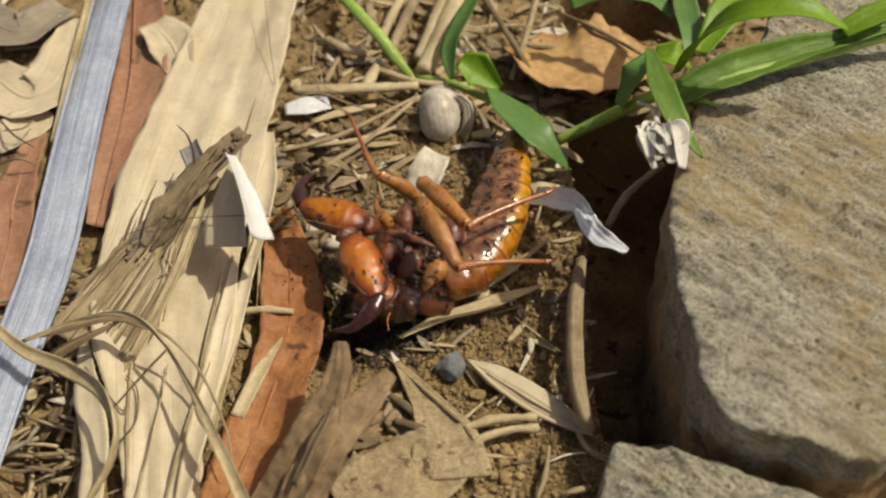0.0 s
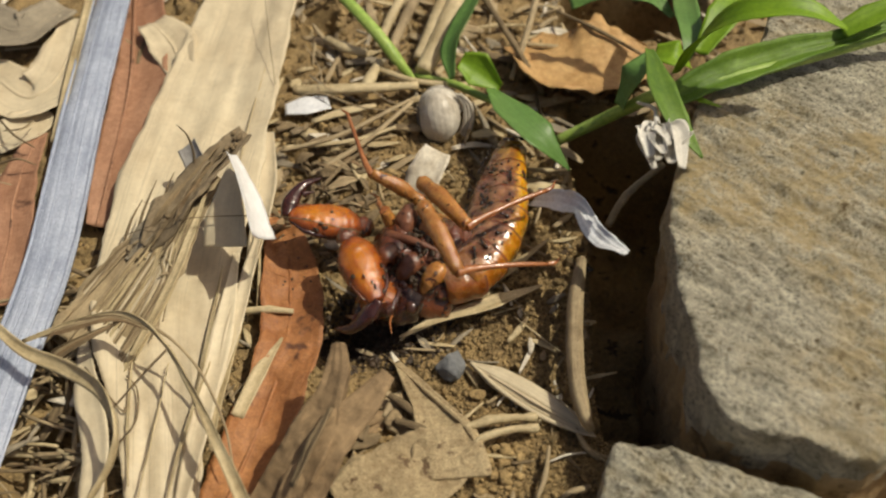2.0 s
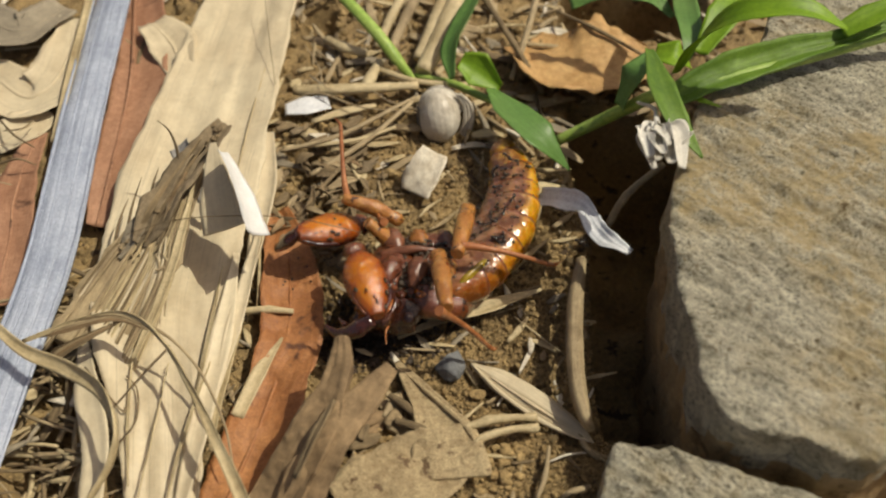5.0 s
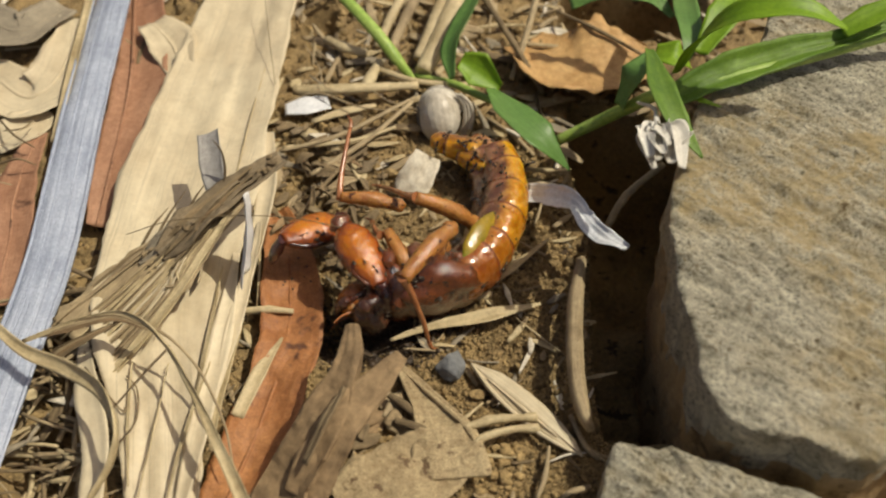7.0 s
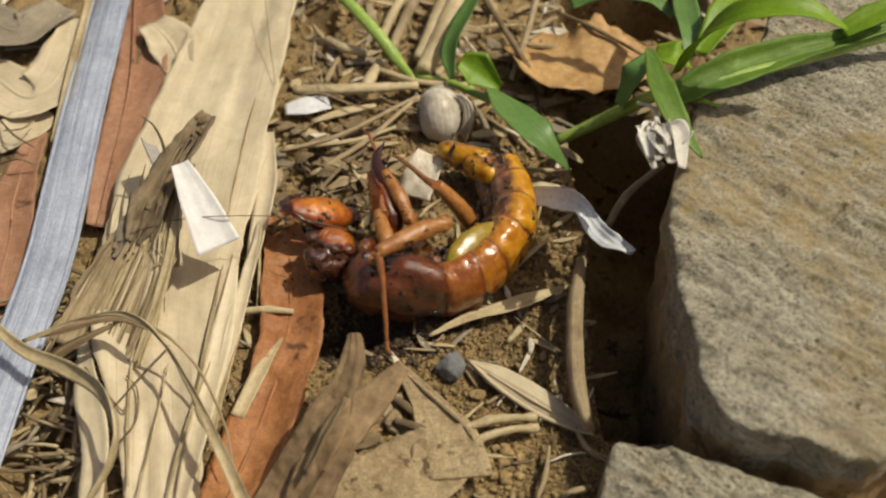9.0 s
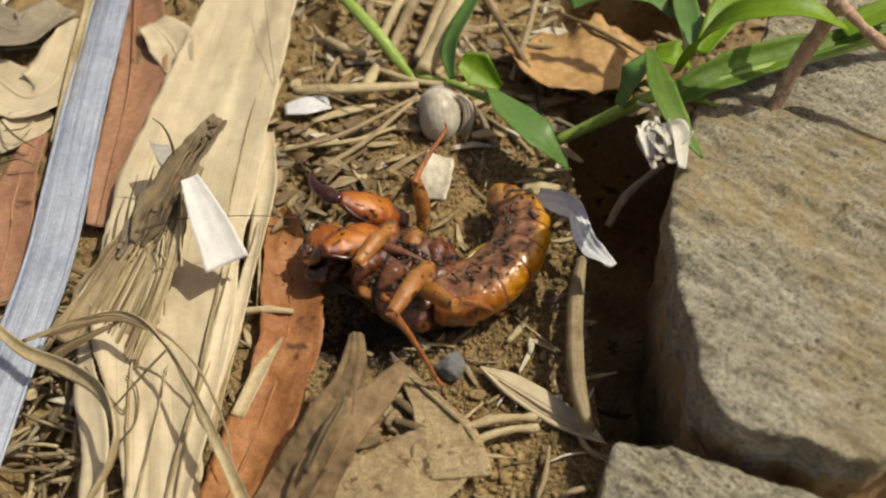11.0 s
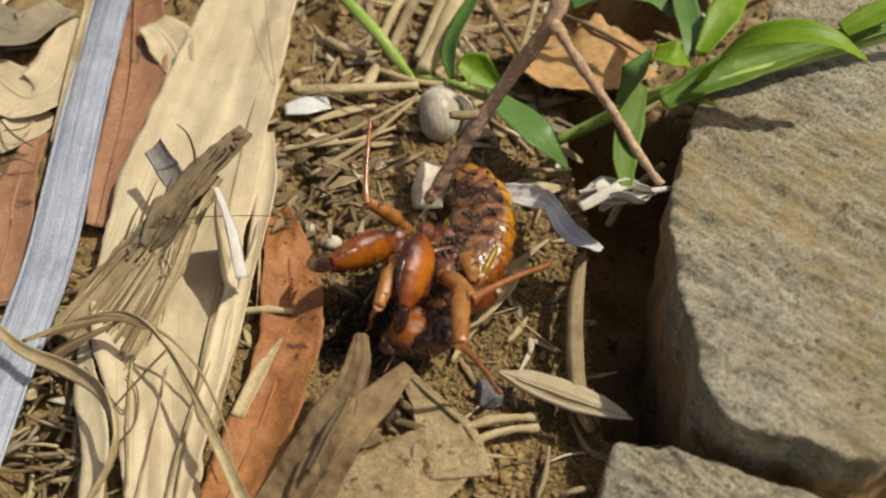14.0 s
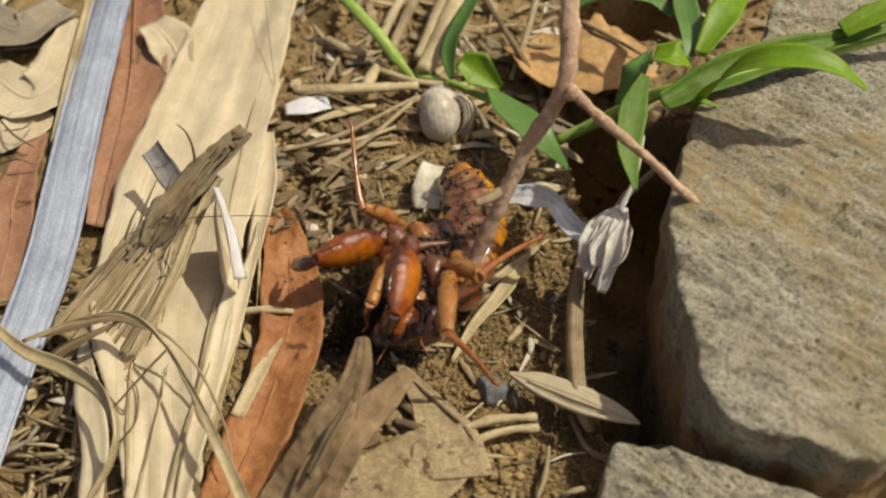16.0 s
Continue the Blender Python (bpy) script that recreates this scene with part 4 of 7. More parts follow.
arching_leaf = part("leaf_blade", blade([(29.8, 12.2, 21), (31.1, 10.7, 27.5), (33.9, 9.5, 32), (38.1, 8.5, 34), (42.1, 7.7, 34), (46.4, 7, 32)], (1.4, 2.8, 3.8, 4.0, 2.8, 0.5), (-10, 5, 5), 0.3, 0.2, 10, 40, 0.1, 0.08, 0.02, 23.0),
                    GREEN, grass, "long bright arching blade")
hanging_leaf = part("leaf_blade", blade([(25.5, 11.8, 25), (26, 5.4, 25), (27.4, 0.2, 24), (30.1, -3.8, 22)], (1.2, 3.6, 3.0, 0.3), (-15, 5), 0.35, 0.2, 8, 30, 0.1, 0.05, 0.02, 27.0), SHADED_GREEN, grass, "hanging blade with a pointed tip")
husk = limb("dry_flower", joined(*[blade([(0, 0.3 * math.sin(k * 2.0), 0), (2.8, (k - 4) * 0.36, 1.0 * math.sin(k * 2.1) + 0.4), (5.8, (k - 4) * 0.50 + 0.6 * math.sin(k * 4.0), 1.2 * math.cos(k * 1.7) + 0.4), (8.8 + 1.9 * math.sin(k * 3.0), (k - 4) * 0.42, 1.3 * math.sin(k * 5.0))],
                                         (0.9, 2.1, 2.2, 1.0), (20 * math.sin(k * 2.7), 28 * math.sin(k * 1.9), 40 * math.cos(k * 2.3)), 0.5, 0.15, 10, 30, 0.35, 0.1, 0.45, k) for k in range(9)], tube([(-9, -1.0, -0.8), (-4, 0.3, 0.4), (0.6, 0, 0.2)], (0.2, 0.25, 0.4), 7, 18, 0.1, 0.1)), HUSK, grass, "papery whitish dry husk")

weed = holder("broadleaf_weed", (5, 31.7, 0), "small weed with one broad pointed green leaf", "weed")
part("stem", tube([(-4.4, 33.9, 1), (1.4, 30.5, 2.5), (5.6, 26.1, 4), (8.4, 23.2, 5)], (0.5, 0.6, 0.6, 0.4), 8, 20), RIB, weed)
part("leaf_blade", blade([(7, 25.4, 6), (9.7, 18.9, 8), (13.4, 13.8, 8), (17.8, 10.9, 4)], (1.5, 5.6, 5.8, 0.3), (-18, -6), 0.16, 0.22, 10, 34, 0.12, 0.08, 0.02, 2.0), DEEPGREEN, weed, "broad pointed green leaf")
part("leaf_blade", blade([(2.6, 28.2, 9), (5.1, 27.3, 8), (8.5, 25.8, 6)], (2.6, 5.4, 1.2), (30, 45), 0.5, 0.22, 8, 20, 0.15, 0.05, 0.02, 5.0), GREEN, weed, "folded bright green leaf")
part("leaf_blade", blade([(5.9, 44.1, 10), (2.7, 38.3, 8), (1, 34.1, 6), (1.4, 29.9, 4)], (2.5, 3.4, 3.2, 1), (20, 40), 0.3, 0.22, 8, 24, 0.12, 0.05, 0.02, 8.0), DEEPGREEN, weed)
thing("grass_stalk", blade([(-16.5, 44.8, 9), (-10.9, 38.2, 7), (-7.4, 34.5, 4.5), (-4.4, 32.6, 1)], (1.8, 1.9, 1.9, 1.0), (10, 20), -0.4, 0.5, 6, 24, 0.05, 0.05), RIB, "pale green grass stem pushed into the soil", "grass")

# named straws and stalks behind the insect
for pts, r, mat, label in (
        ([(3.6, 51.6, 5), (0.4, 41.9, 4), (-3.2, 33.7, 2)], 1.7, STRAW, "thick pale straw stalk leaning in litter"),
        ([(1, 51.6, 5), (-1.5, 43.3, 4), (-4.1, 36.7, 2)], 1.0, STRAW, "thick pale straw stalk leaning in litter"),
        ([(-3.7, 52.2, 4), (-6.3, 45.2, 3), (-8.7, 38.3, 1.5)], 0.9, STALK, "weathered straw stalk leaning in litter"),
        ([(-6.5, 51.4, 4), (-8.7, 45.3, 3), (-10.6, 40.1, 1.5)], 0.8, STRAW, "weathered straw stalk leaning in litter"),
        ([(-22.9, 29, 2.5), (-14.2, 28.7, 3), (-3.8, 30, 2.5)], 0.9, STRAW, "pale straw stalk lying across the litter"),
        ([(-23.8, 16.5, 2), (-15.2, 18.8, 3), (-4.2, 26.9, 3)], 0.35, STALK, "thin dry stalk across the soil"),
        ([(-23.5, 17.2, 2), (-13.6, 18, 2.6), (-7, 21, 2.5)], 0.35, STRAW, "thin dry stalk across the soil"),
        ([(-19.1, 12.3, 1.5), (-11.9, 17.6, 2.4), (-4.6, 25.9, 3)], 0.4, STALK, "thin dry stalk across the soil"),
        ([(-20.3, 4.4, 1.5), (-15, 13.1, 1.8), (-11.1, 17.2, 2)], 0.3, BARK, "thin dark stalk across the soil"),
        ([(15.3, 45.5, 9), (13.1, 38.1, 6), (10.6, 31.5, 2.5)], 0.5, STALK, "thin reddish-grey stalk leaning in the litter"),
        ([(5.5, 45.5, 9), (10.6, 36.7, 6), (15.4, 28.4, 2.5)], 0.5, BARK, "thin reddish-brown stalk leaning in the litter"),
        ([(-11, 34.7, 2), (-3.8, 30.8, 2.6), (4, 30.8, 2)], 0.5, STRAW, "pale straw lying in the litter"),
        ([(-18.7, 41.6, 2), (-15.7, 39, 2.4), (-12.1, 38.1, 2)], 0.9, STRAW, "short pale straw stub on soil"),
        ([(-12.5, 28.3, 2), (-11.3, 31.7, 2.4), (-10, 36.3, 2)], 0.9, STRAW, "short pale straw stub on soil"),
        ([(11.9, 13.3, 1.6), (15.1, 12.7, 2), (18.4, 13.4, 1.5)], 0.35, STRAW, "pale straw lying by the weed"),
        ([(9.1, -12.1, 1.5), (12.1, -15.1, 1.6), (14.8, -17.4, 1.3)], 0.1, STRAW, "hair-thin straw on the soil"),
        ([(10.5, -36.6, 1.5), (11.6, -33.9, 1.8), (12.3, -30.2, 1.5)], 0.3, STALK, "thin straw on the soil"),
        ([(12.6, -37.7, 1.5), (14.3, -36, 1.8), (16.6, -35.2, 1.5)], 0.4, STALK, "thin straw on the soil"),
        ([(22.3, 1.6, 3), (25.1, 5.5, 5), (30, 8.4, 8)], 0.55, STALK, "dry stalk crossing the dark gap"),
        ([(-5.6, -27.2, 2), (-3.2, -28.1, 2.4), (-0.9, -29, 2)], 0.5, BARK, "short dark stub on soil"),
        ([(-6.4, -23.8, 2), (-4.3, -25.4, 2.2), (-2.3, -27.4, 2)], 0.5, BARK, "short dark weathered stub on soil")):
    thing("straw_stalk", tube(pts, (r, r * 1.1, r * 0.8), 8, 18, 0.15, 0.1, 0.8, r * 9), mat, label, "straw", "straw in the litter")

# curly rootlets
thing("rootlet", tube([(-21.8, 37.8, 4), (-18.9, 31.3, 5), (-18.1, 28.1, 4.5), (-15.8, 27.6, 3.5), (-11.6, 28.7, 3), (-8, 25.9, 3), (-3.7, 24.1, 3)], (0.1, 0.12, 0.1), 5, 60, 0, 0), STALK, "curly hair-thin rootlet over the litter", "root")
thing("rootlet", tube([(-24.4, 26.4, 2), (-19.2, 27.6, 3.2), (-12.2, 24.5, 3.2), (-3.7, 23.5, 3)], (0.12, 0.14, 0.1), 5, 40), STALK, "curly hair-thin rootlet over the litter", "root")
thing("rootlet", tube([(-39.5, -5.5, 10), (-33.8, -5, 12), (-26.7, -5, 13), (-18.5, -4.5, 12), (-10, -6.4, 11.5)], (0.06, 0.07, 0.06), 5, 40), BARK, "long hair-thin fibre hanging over the sheath", "fibre")
thing("rootlet", tube([(-28.5, 45.4, 8), (-27, 36.9, 7), (-25.1, 26.9, 5.5)], (0.05, 0.06, 0.05), 5, 24), BARK, "hair-thin dark fibre over the sheath", "fibre")

rng = random.Random(17)
for k in range(90):
    x, y = rng.uniform(-56, -37), rng.uniform(-38, -6)
    a, ln_ = rng.uniform(-0.5, 1.9), rng.uniform(6, 18)
    d = Vector((math.cos(a), math.sin(a), 0)) * ln_ * 0.5
    c = Vector((x, y, max(ground_height(x, y), -4) + rng.uniform(0.6, 2.6)))
    bow = Vector((rng.uniform(-1, 1), rng.uniform(-1, 1), rng.uniform(0, 0.5))) * ln_ * 0.18
    r = rng.uniform(0.12, 0.42)
    thing("dry_sprig", tube([c - d, c - d * 0.3 + bow, c + d * 0.4 + bow * 0.7, c + d], (r, r, r * 0.8, r * 0.4), 6, 18, 0.15, 0.15, 1, k), (STALK, BARK, STRAW, STALK, BARK)[k % 5],
          "thin curved dry sprig beside the strap", "straw", "dry sprigs beside the strap")
for pts, r in (
        ([(-65.4, 21.5, 3.2), (-61.9, 17.4, 4.4), (-59.0, 16.1, 3.2)], 0.16),
        ([(-63.1, 12.9, 3.2), (-60.2, 12.7, 4.4), (-57.9, 12.7, 3.2)], 0.15),
        ([(-60.7, 21.8, 3.2), (-61.1, 18.8, 4.4), (-64.4, 19.5, 3.2)], 0.12)):
    thing("dry_sprig", tube(pts, (r, r * 1.2, r * 0.7), 6, 20, 0.15, 0.2, 1, r * 50), BARK, "thin dark dry sprig across pale leaves", "straw", "dry sprigs beside the strap")
# scattered straw bits, each its own thing
rng = random.Random(5)
for x0, x1, y0, y1, count, size in ((-33, 20, 14, 62, 230, 1.0), (-75, -42, 8, 60, 34, 1.0), (18, 60, 26, 64, 75, 1.0), (-60, -40, -44, -8, 70, 0.9), (-12, 20, -40, -8, 90, 0.5), (-24, 18, -8, 14, 90, 0.5), (-30, -22, -30, 0, 14, 0.5)):
    for _ in range(count):
        x, y = rng.uniform(x0, x1), rng.uniform(y0, y1)
        a, ln_ = rng.uniform(0, math.pi), size * rng.uniform(3, 13) * rng.uniform(0.5, 1)
        z = max(ground_height(x, y), -0.5) + rng.uniform(0.2, 1.2)
        d = Vector((math.cos(a), math.sin(a), rng.uniform(-0.08, 0.10))) * ln_ * 0.5
        c = Vector((x, y, z))
        bow = Vector((rng.uniform(-1, 1), rng.uniform(-1, 1), rng.uniform(0, 0.6))) * ln_ * 0.06
        mat = rng.choice((STRAW, STRAW, STALK, STALK, BARK, TAN, GREYLEAF, CHIP))
        if ground_height(x, y) < -5 or (-24 < x < -10 and y < 27 and rng.random() < 0.6):
            continue
        if rng.random() < 0.36:
            r = rng.uniform(0.12, 0.5) * size
            bm = tube([c - d, c + bow, c + d], (r, r * 1.1, r * 0.7), 6, 8, 0.2, 0.1, 0.8, x)
            thing("straw_bit", bm, mat, "short dry straw bit in the litter", "straw", "straw in the litter")
        else:
            wd = rng.uniform(0.6, 2.4) * size
            bm = blade([c - d, c + bow, c + d], (wd * 0.5, wd, wd * 0.3), (rng.uniform(-35, 35), rng.uniform(-35, 35)), rng.uniform(-0.5, 0.5), 0.2, 4, 8, 0.2, 0.1, 0.2, x)
            kind_ = "straw_strip" if mat in (STRAW, STALK) else "bark_shred" if mat in (BARK, CHIP) else "leaf_shred"
            thing(kind_, bm, mat, "dry %s lying in the litter" % kind_.replace("_", " "), kind_.replace("_", " "), kind_.replace("_", " ") + "s in the litter")


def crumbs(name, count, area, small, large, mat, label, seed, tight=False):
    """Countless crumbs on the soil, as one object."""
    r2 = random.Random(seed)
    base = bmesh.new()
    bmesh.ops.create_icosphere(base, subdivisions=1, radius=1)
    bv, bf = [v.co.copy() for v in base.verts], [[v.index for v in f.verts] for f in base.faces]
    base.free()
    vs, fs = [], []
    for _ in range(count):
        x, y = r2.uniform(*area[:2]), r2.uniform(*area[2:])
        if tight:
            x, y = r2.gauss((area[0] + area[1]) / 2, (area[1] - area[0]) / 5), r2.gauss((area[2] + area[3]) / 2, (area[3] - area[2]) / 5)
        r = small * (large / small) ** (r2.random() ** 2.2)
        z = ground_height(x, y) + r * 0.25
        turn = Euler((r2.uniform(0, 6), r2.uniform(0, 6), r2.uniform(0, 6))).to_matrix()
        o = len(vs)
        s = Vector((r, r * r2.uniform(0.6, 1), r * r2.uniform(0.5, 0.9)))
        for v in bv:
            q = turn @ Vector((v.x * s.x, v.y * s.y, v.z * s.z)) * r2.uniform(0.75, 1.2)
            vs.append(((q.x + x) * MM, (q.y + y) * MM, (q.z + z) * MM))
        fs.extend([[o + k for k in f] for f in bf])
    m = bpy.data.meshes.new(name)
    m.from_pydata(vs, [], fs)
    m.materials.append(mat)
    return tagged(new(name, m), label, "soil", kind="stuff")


crumbs("soil_crumbs", 26000, (-38, 22, -40, 26), 0.10, 0.52, CRUMB, "loose dry brown soil crumbs", 1)
crumbs("soil_crumbs", 12000, (-8, 20, -36, -2), 0.10, 0.3, CRUMB, "fine dry yellowish-brown soil grains", 8)
crumbs("soil_crumbs", 3500, (-88, 60, 20, 68), 0.2, 1.1, CRUMB, "loose brown soil crumbs in the litter behind", 2)
crumbs("soil_crumbs", 1500, (-70, -36, -44, 10), 0.15, 0.9, CRUMB, "loose brown soil crumbs beside the strap", 3)
# Wet soil, with the shadow below the insect put into its dark colour.
crumbs("wet_soil", 5200, (-19, 2, -18.5, -6.5), 0.15, 0.7, WET_DIRT_SHADE, "dark wet soil crumbs that also stand in for the insect shadow", 6, True)
r7 = random.Random(31)
for _ in range(44):
    x, y = r7.uniform(-24, -11), r7.uniform(0, 16)
    a, ln_ = r7.uniform(0, math.pi), r7.uniform(2, 6)
    d = Vector((math.cos(a), math.sin(a), r7.uniform(-0.2, 0.3))) * ln_ * 0.5
    c = Vector((x, y, max(0.2, ground_height(x, y)) + r7.uniform(0.3, 1.4)))
    thing("bark_shred", blade([c - d, c + Vector((0, 0, 0.4)), c + d], (0.3, r7.uniform(0.6, 1.8), 0.3), (r7.uniform(-60, 60), r7.uniform(-60, 60)), 0.5, 0.2, 4, 8, 0.4, 0.1, 0.4, x), r7.choice((BARK, STUMP, BARK, STALK)),
          "dark dry bark shred in the litter", "bark shred", "bark shreds in the litter")
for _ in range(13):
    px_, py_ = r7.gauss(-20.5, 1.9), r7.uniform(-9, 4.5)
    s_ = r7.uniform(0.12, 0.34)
    thing("soil_crumb", blob((s_, s_ * 0.8, s_ * 0.6), 0.35, 1, 1, px_, (px_, py_, 1.9)), WET_DIRT_SHADE, "dark soil crumb lying on the rust-red leaf", "soil", "crumbs on the red leaf")
def patch(x0, x1, y0, y1, n, seed, name, mats, label, low, high):
    """Chips strewn over a small stretch of soil."""
    r9 = random.Random(seed)
    for _ in range(n):
        x, y = r9.uniform(x0, x1), r9.uniform(y0, y1)
        a, ln_ = r9.uniform(0.2, 1.4), r9.uniform(low, high)
        d = Vector((math.cos(a), math.sin(a), r9.uniform(-0.2, 0.2))) * ln_ * 0.5
        c = Vector((x, y, ground_height(x, y) + r9.uniform(0.4, 1.4)))
        thing(name, blade([c - d, c, c + d], (ln_ * 0.3, ln_ * 0.45, ln_ * 0.25), (r9.uniform(-30, 30), r9.uniform(-30, 30)), 0.2, ln_ * 0.2, 4, 8, 0.4, 0.2, 0.4, x), r9.choice(mats), label, name.replace("_", " "), name + "s on the soil")


chip_a, chip_b = (-10.5, -31.3, 0), (-3.9, -21.9, 0)
patch(-24, -10, -4, 23, 48, 77, "bark_flake", (BARK, BARK, OUTER_BARK), "dark brown bark flake on the soil by the sheath", 1.4, 4.0)
patch(chip_a[0], chip_b[0], chip_a[1], chip_b[1], 26, 51, "wood_chip", (BARK, STUMP, STALK), "dark brown wood chip on the soil", 1.8, 4.5)
clod_a, clod_b = (4.1, -35.8, 0), (9.7, -29.5, 0)
for _ in range(34):
    x, y, s_ = r7.uniform(clod_a[0], clod_b[0]), r7.uniform(clod_a[1], clod_b[1]), r7.uniform(0.25, 0.9)
    thing("soil_clod", blob((s_, s_ * 0.8, s_ * 0.6), 0.7, 1, 2, x, (x, y, ground_height(x, y) + s_ * 0.3)), CRUMB, "small pale brown soil clod", "soil", "soil clods")
crumbs("soil_clods", 300, (-30, 22, -40, 40), 0.5, 1.3, CRUMB, "small brown soil clods", 4)


# ---- frayed bark and the scrap caught in it ----
BARK_FOOT = (-41.6, -15.4, 4.6)
bark = holder("frayed_bark", BARK_FOOT, "grey-brown frayed bark strip lying over the dry sheath", "bark")
rng = random.Random(4)
limb("bark_strip", blade([(10.5, 0.9, 1.7), (16, 0.5, 2.4), (22, 0.2, 2.5), (27, 0.1, 1.8), (30, -0.1, 1.3)], (2.0, 5.4, 4.7, 3.4, 2.5), (8, -14, -6, 10), 0.35, 0.4, 14, 80, 0.5, 0.35, 0.4, 2.0), OUTER_BARK, bark, "grey-brown outer bark strip")
limb("bark_strip", blade([(8, 2.6, 1.0), (12, 2.4, 1.7), (18.5, 1.7, 2.1)], (0.6, 2.6, 0.7), (-8, 12), 0.3, 0.3, 10, 40, 0.3, 0.2, 0.4, 6.0), GREYLEAF, bark, "flat grey bark flake")
for k in range(8):
    u0, u1, v = rng.uniform(9, 15), rng.uniform(19, 27), (k - 3.5) * 0.36
    limb("bark_strip", blade([(u0, v * 1.5, 1.8), (17, v, 2.7 + 0.2 * (k % 3)), (u1, v * 0.7, 2.5 + 0.15 * (k % 3))],
                             (0.15, rng.uniform(0.5, 1.1), 0.2), (rng.uniform(-25, 25), rng.uniform(-35, 35)), 0.5, 0.25, 6, 40, 0.4, 0.25, 0.8, k * 1.7),
         (BARK, OUTER_BARK, STUMP, BARK)[k % 4], bark)
for k in range(16):
    u = rng.choice((rng.uniform(15, 22), rng.uniform(26.5, 29.5)))
    limb("bark_crumb", blob((rng.uniform(0.25, 0.6), rng.uniform(0.2, 0.5), 0.25), 0.5, 1, 2, k, (u, rng.uniform(-1, 1), 2.9 if u < 23 else 1.9)), BARK, bark)
limb("under_layer", blade([(-4, -0.6, -0.2), (8, -0.5, 0.6), (17, -0.6, 1.2), (23, -0.6, 1.2)], (12.5, 10.4, 6.0, 2.4), (4, -8), 0.2, 0.3, 16, 50, 0.3, 0.35, 0.3, 5.0), STALK, bark, "weathered fibrous inner layer")
limb("edge_strip", blade([(-4, -6.6, 0.6), (6, -5.4, 1.2), (14, -3.6, 1.9), (20.5, -1.5, 2.2)], (0.8, 1.3, 1.1, 0.3), (-20, 10), 0.4, 0.3, 6, 40, 0.2, 0.15, 0.25, 9.0), STRAW, bark, "pale straw edge of the bark")
rng = random.Random(11)
for k in range(62):
    y0, e = rng.uniform(-5.8, 4.4), rng.uniform(8, 19)
    limb("fibre", blade([(rng.uniform(-7, 4), y0 * 1.35, 0.5), (8, y0, 1.0 + 0.3 * rng.random()), (e, y0 * (1 - e / 30), 1.5 + 0.6 * rng.random())], (0.12, rng.uniform(0.15, 0.75), 0.1), (rng.uniform(-25, 25), rng.uniform(-30, 30)), 0.4, 0.14, 4, 14, 0.2, 0.1, 0.1, k),
         (STALK, STRAW, STALK, BARK, STRAW, STALK, BAMBOO)[k % 7], bark)
for pts in (((21, 1.3, 1.6), (23.5, 2.6, 3.4), (24.8, 3.8, 5.2), (25, 5.0, 6.6)), ((11, 3.4, 1.2), (14.5, 4.6, 1.8), (18.5, 5.4, 2.4)), ((15, 2.4, 1.4), (18, 3.4, 2.2), (20.5, 3.9, 2.6)), ((9, 4.2, 1.0), (12.5, 5.4, 1.4), (15.5, 6.0, 1.4))):
    limb("thread", tube(pts, (0.2, 0.2, 0.16, 0.06), 6, 18, 0.1, 0.2), BARK, bark)

scrap = holder("papery_scrap", (-30, 3.4, 9), "thin papery scrap, white on one side, caught in the bark", "scrap")
white_flap = limb("flap", blade([(0, 0, 0), (5, 0, 0.4), (11.5, 0, 0)], (2.2, 4.2, 5.6), (0, 0), 0.22, 0.16, 12, 26, 0.28, 0.05, 0.06, 3.0), WHITE, scrap, "white face of the scrap")
brown_flap = limb("flap", blade([(0, 0, 0), (4, 0, 0.3), (8, 0, 0.1), (11.5, 0.2, -0.4)], (0.8, 3.0, 5.2, 6.2), (0, 8), 0.12, 0.22, 10, 24, 0.3, 0.05, 0.08, 11.0), BAMBOO, scrap, "beige inner half of the scrap")
grey_flap = limb("flap", blade([(0, 0, 0), (4.5, 0.2, 0.3), (10.5, 0, -0.2)], (2.2, 3.2, 3.7, 3.5), (0, 6), 0.25, 0.22, 10, 26, 0.25, 0.05, 0.22, 6.0), GREYSCRAP, scrap, "grey end of the scrap")

seed_husk = new("seed_husk", to_mesh("seed_husk", joined(
    blade([(0, 0, 0), (5, 0.1, 0.3), (11, 0.1, 0.4), (17.2, 0, 0.1)], (0.4, 2.8, 3.3, 2.6, 0.5), (14, 18), -0.3, 0.35, 14, 34, 0.08, 0.16, 0.04, 2.0),
    tube([(0, 0, 0.1), (4.5, 1.2, 0.2), (10.5, 1.5, 0.3), (15, 0.9, 0.2), (17.4, 0, 0.1)], (0.14, 0.28, 0.3, 0.2, 0.1), 7, 34, 0.2, 0.2),
    tube([(0, 0, 0.1), (5, -1.25, 0.3), (11, -1.55, 0.4), (15.3, -0.8, 0.3), (17.6, 0, 0.1)], (0.14, 0.3, 0.32, 0.22, 0.1), 7, 34, 0.2, 0.2, 1, 4.0),
    tube([(3, -0.3, 0.45), (9, -0.45, 0.65), (14, -0.3, 0.5)], (0.1, 0.22, 0.1), 7, 24, 0.2, 0.2, 0.6, 7.0)), BAMBOO))
tagged(seed_husk, "pale straw-coloured split seed husk on the soil", "husk")
pale_strip = new("pale_strip", to_mesh("pale_strip", blade([(0, 0.6, 0.4), (5.8, 1.8, 1.2), (9.8, 1.4, 1.5), (13.6, -0.2, 1.2), (17.8, -1.0, 0.5), (21, -0.9, 0.2)], (3.2, 3.4, 2.6, 2.4, 2.6, 1.6), (10, 30, -15, 25, -20), 0.35, 0.3, 10, 50, 0.5, 0.15, 0.25, 4.0), BLUEWHITE))
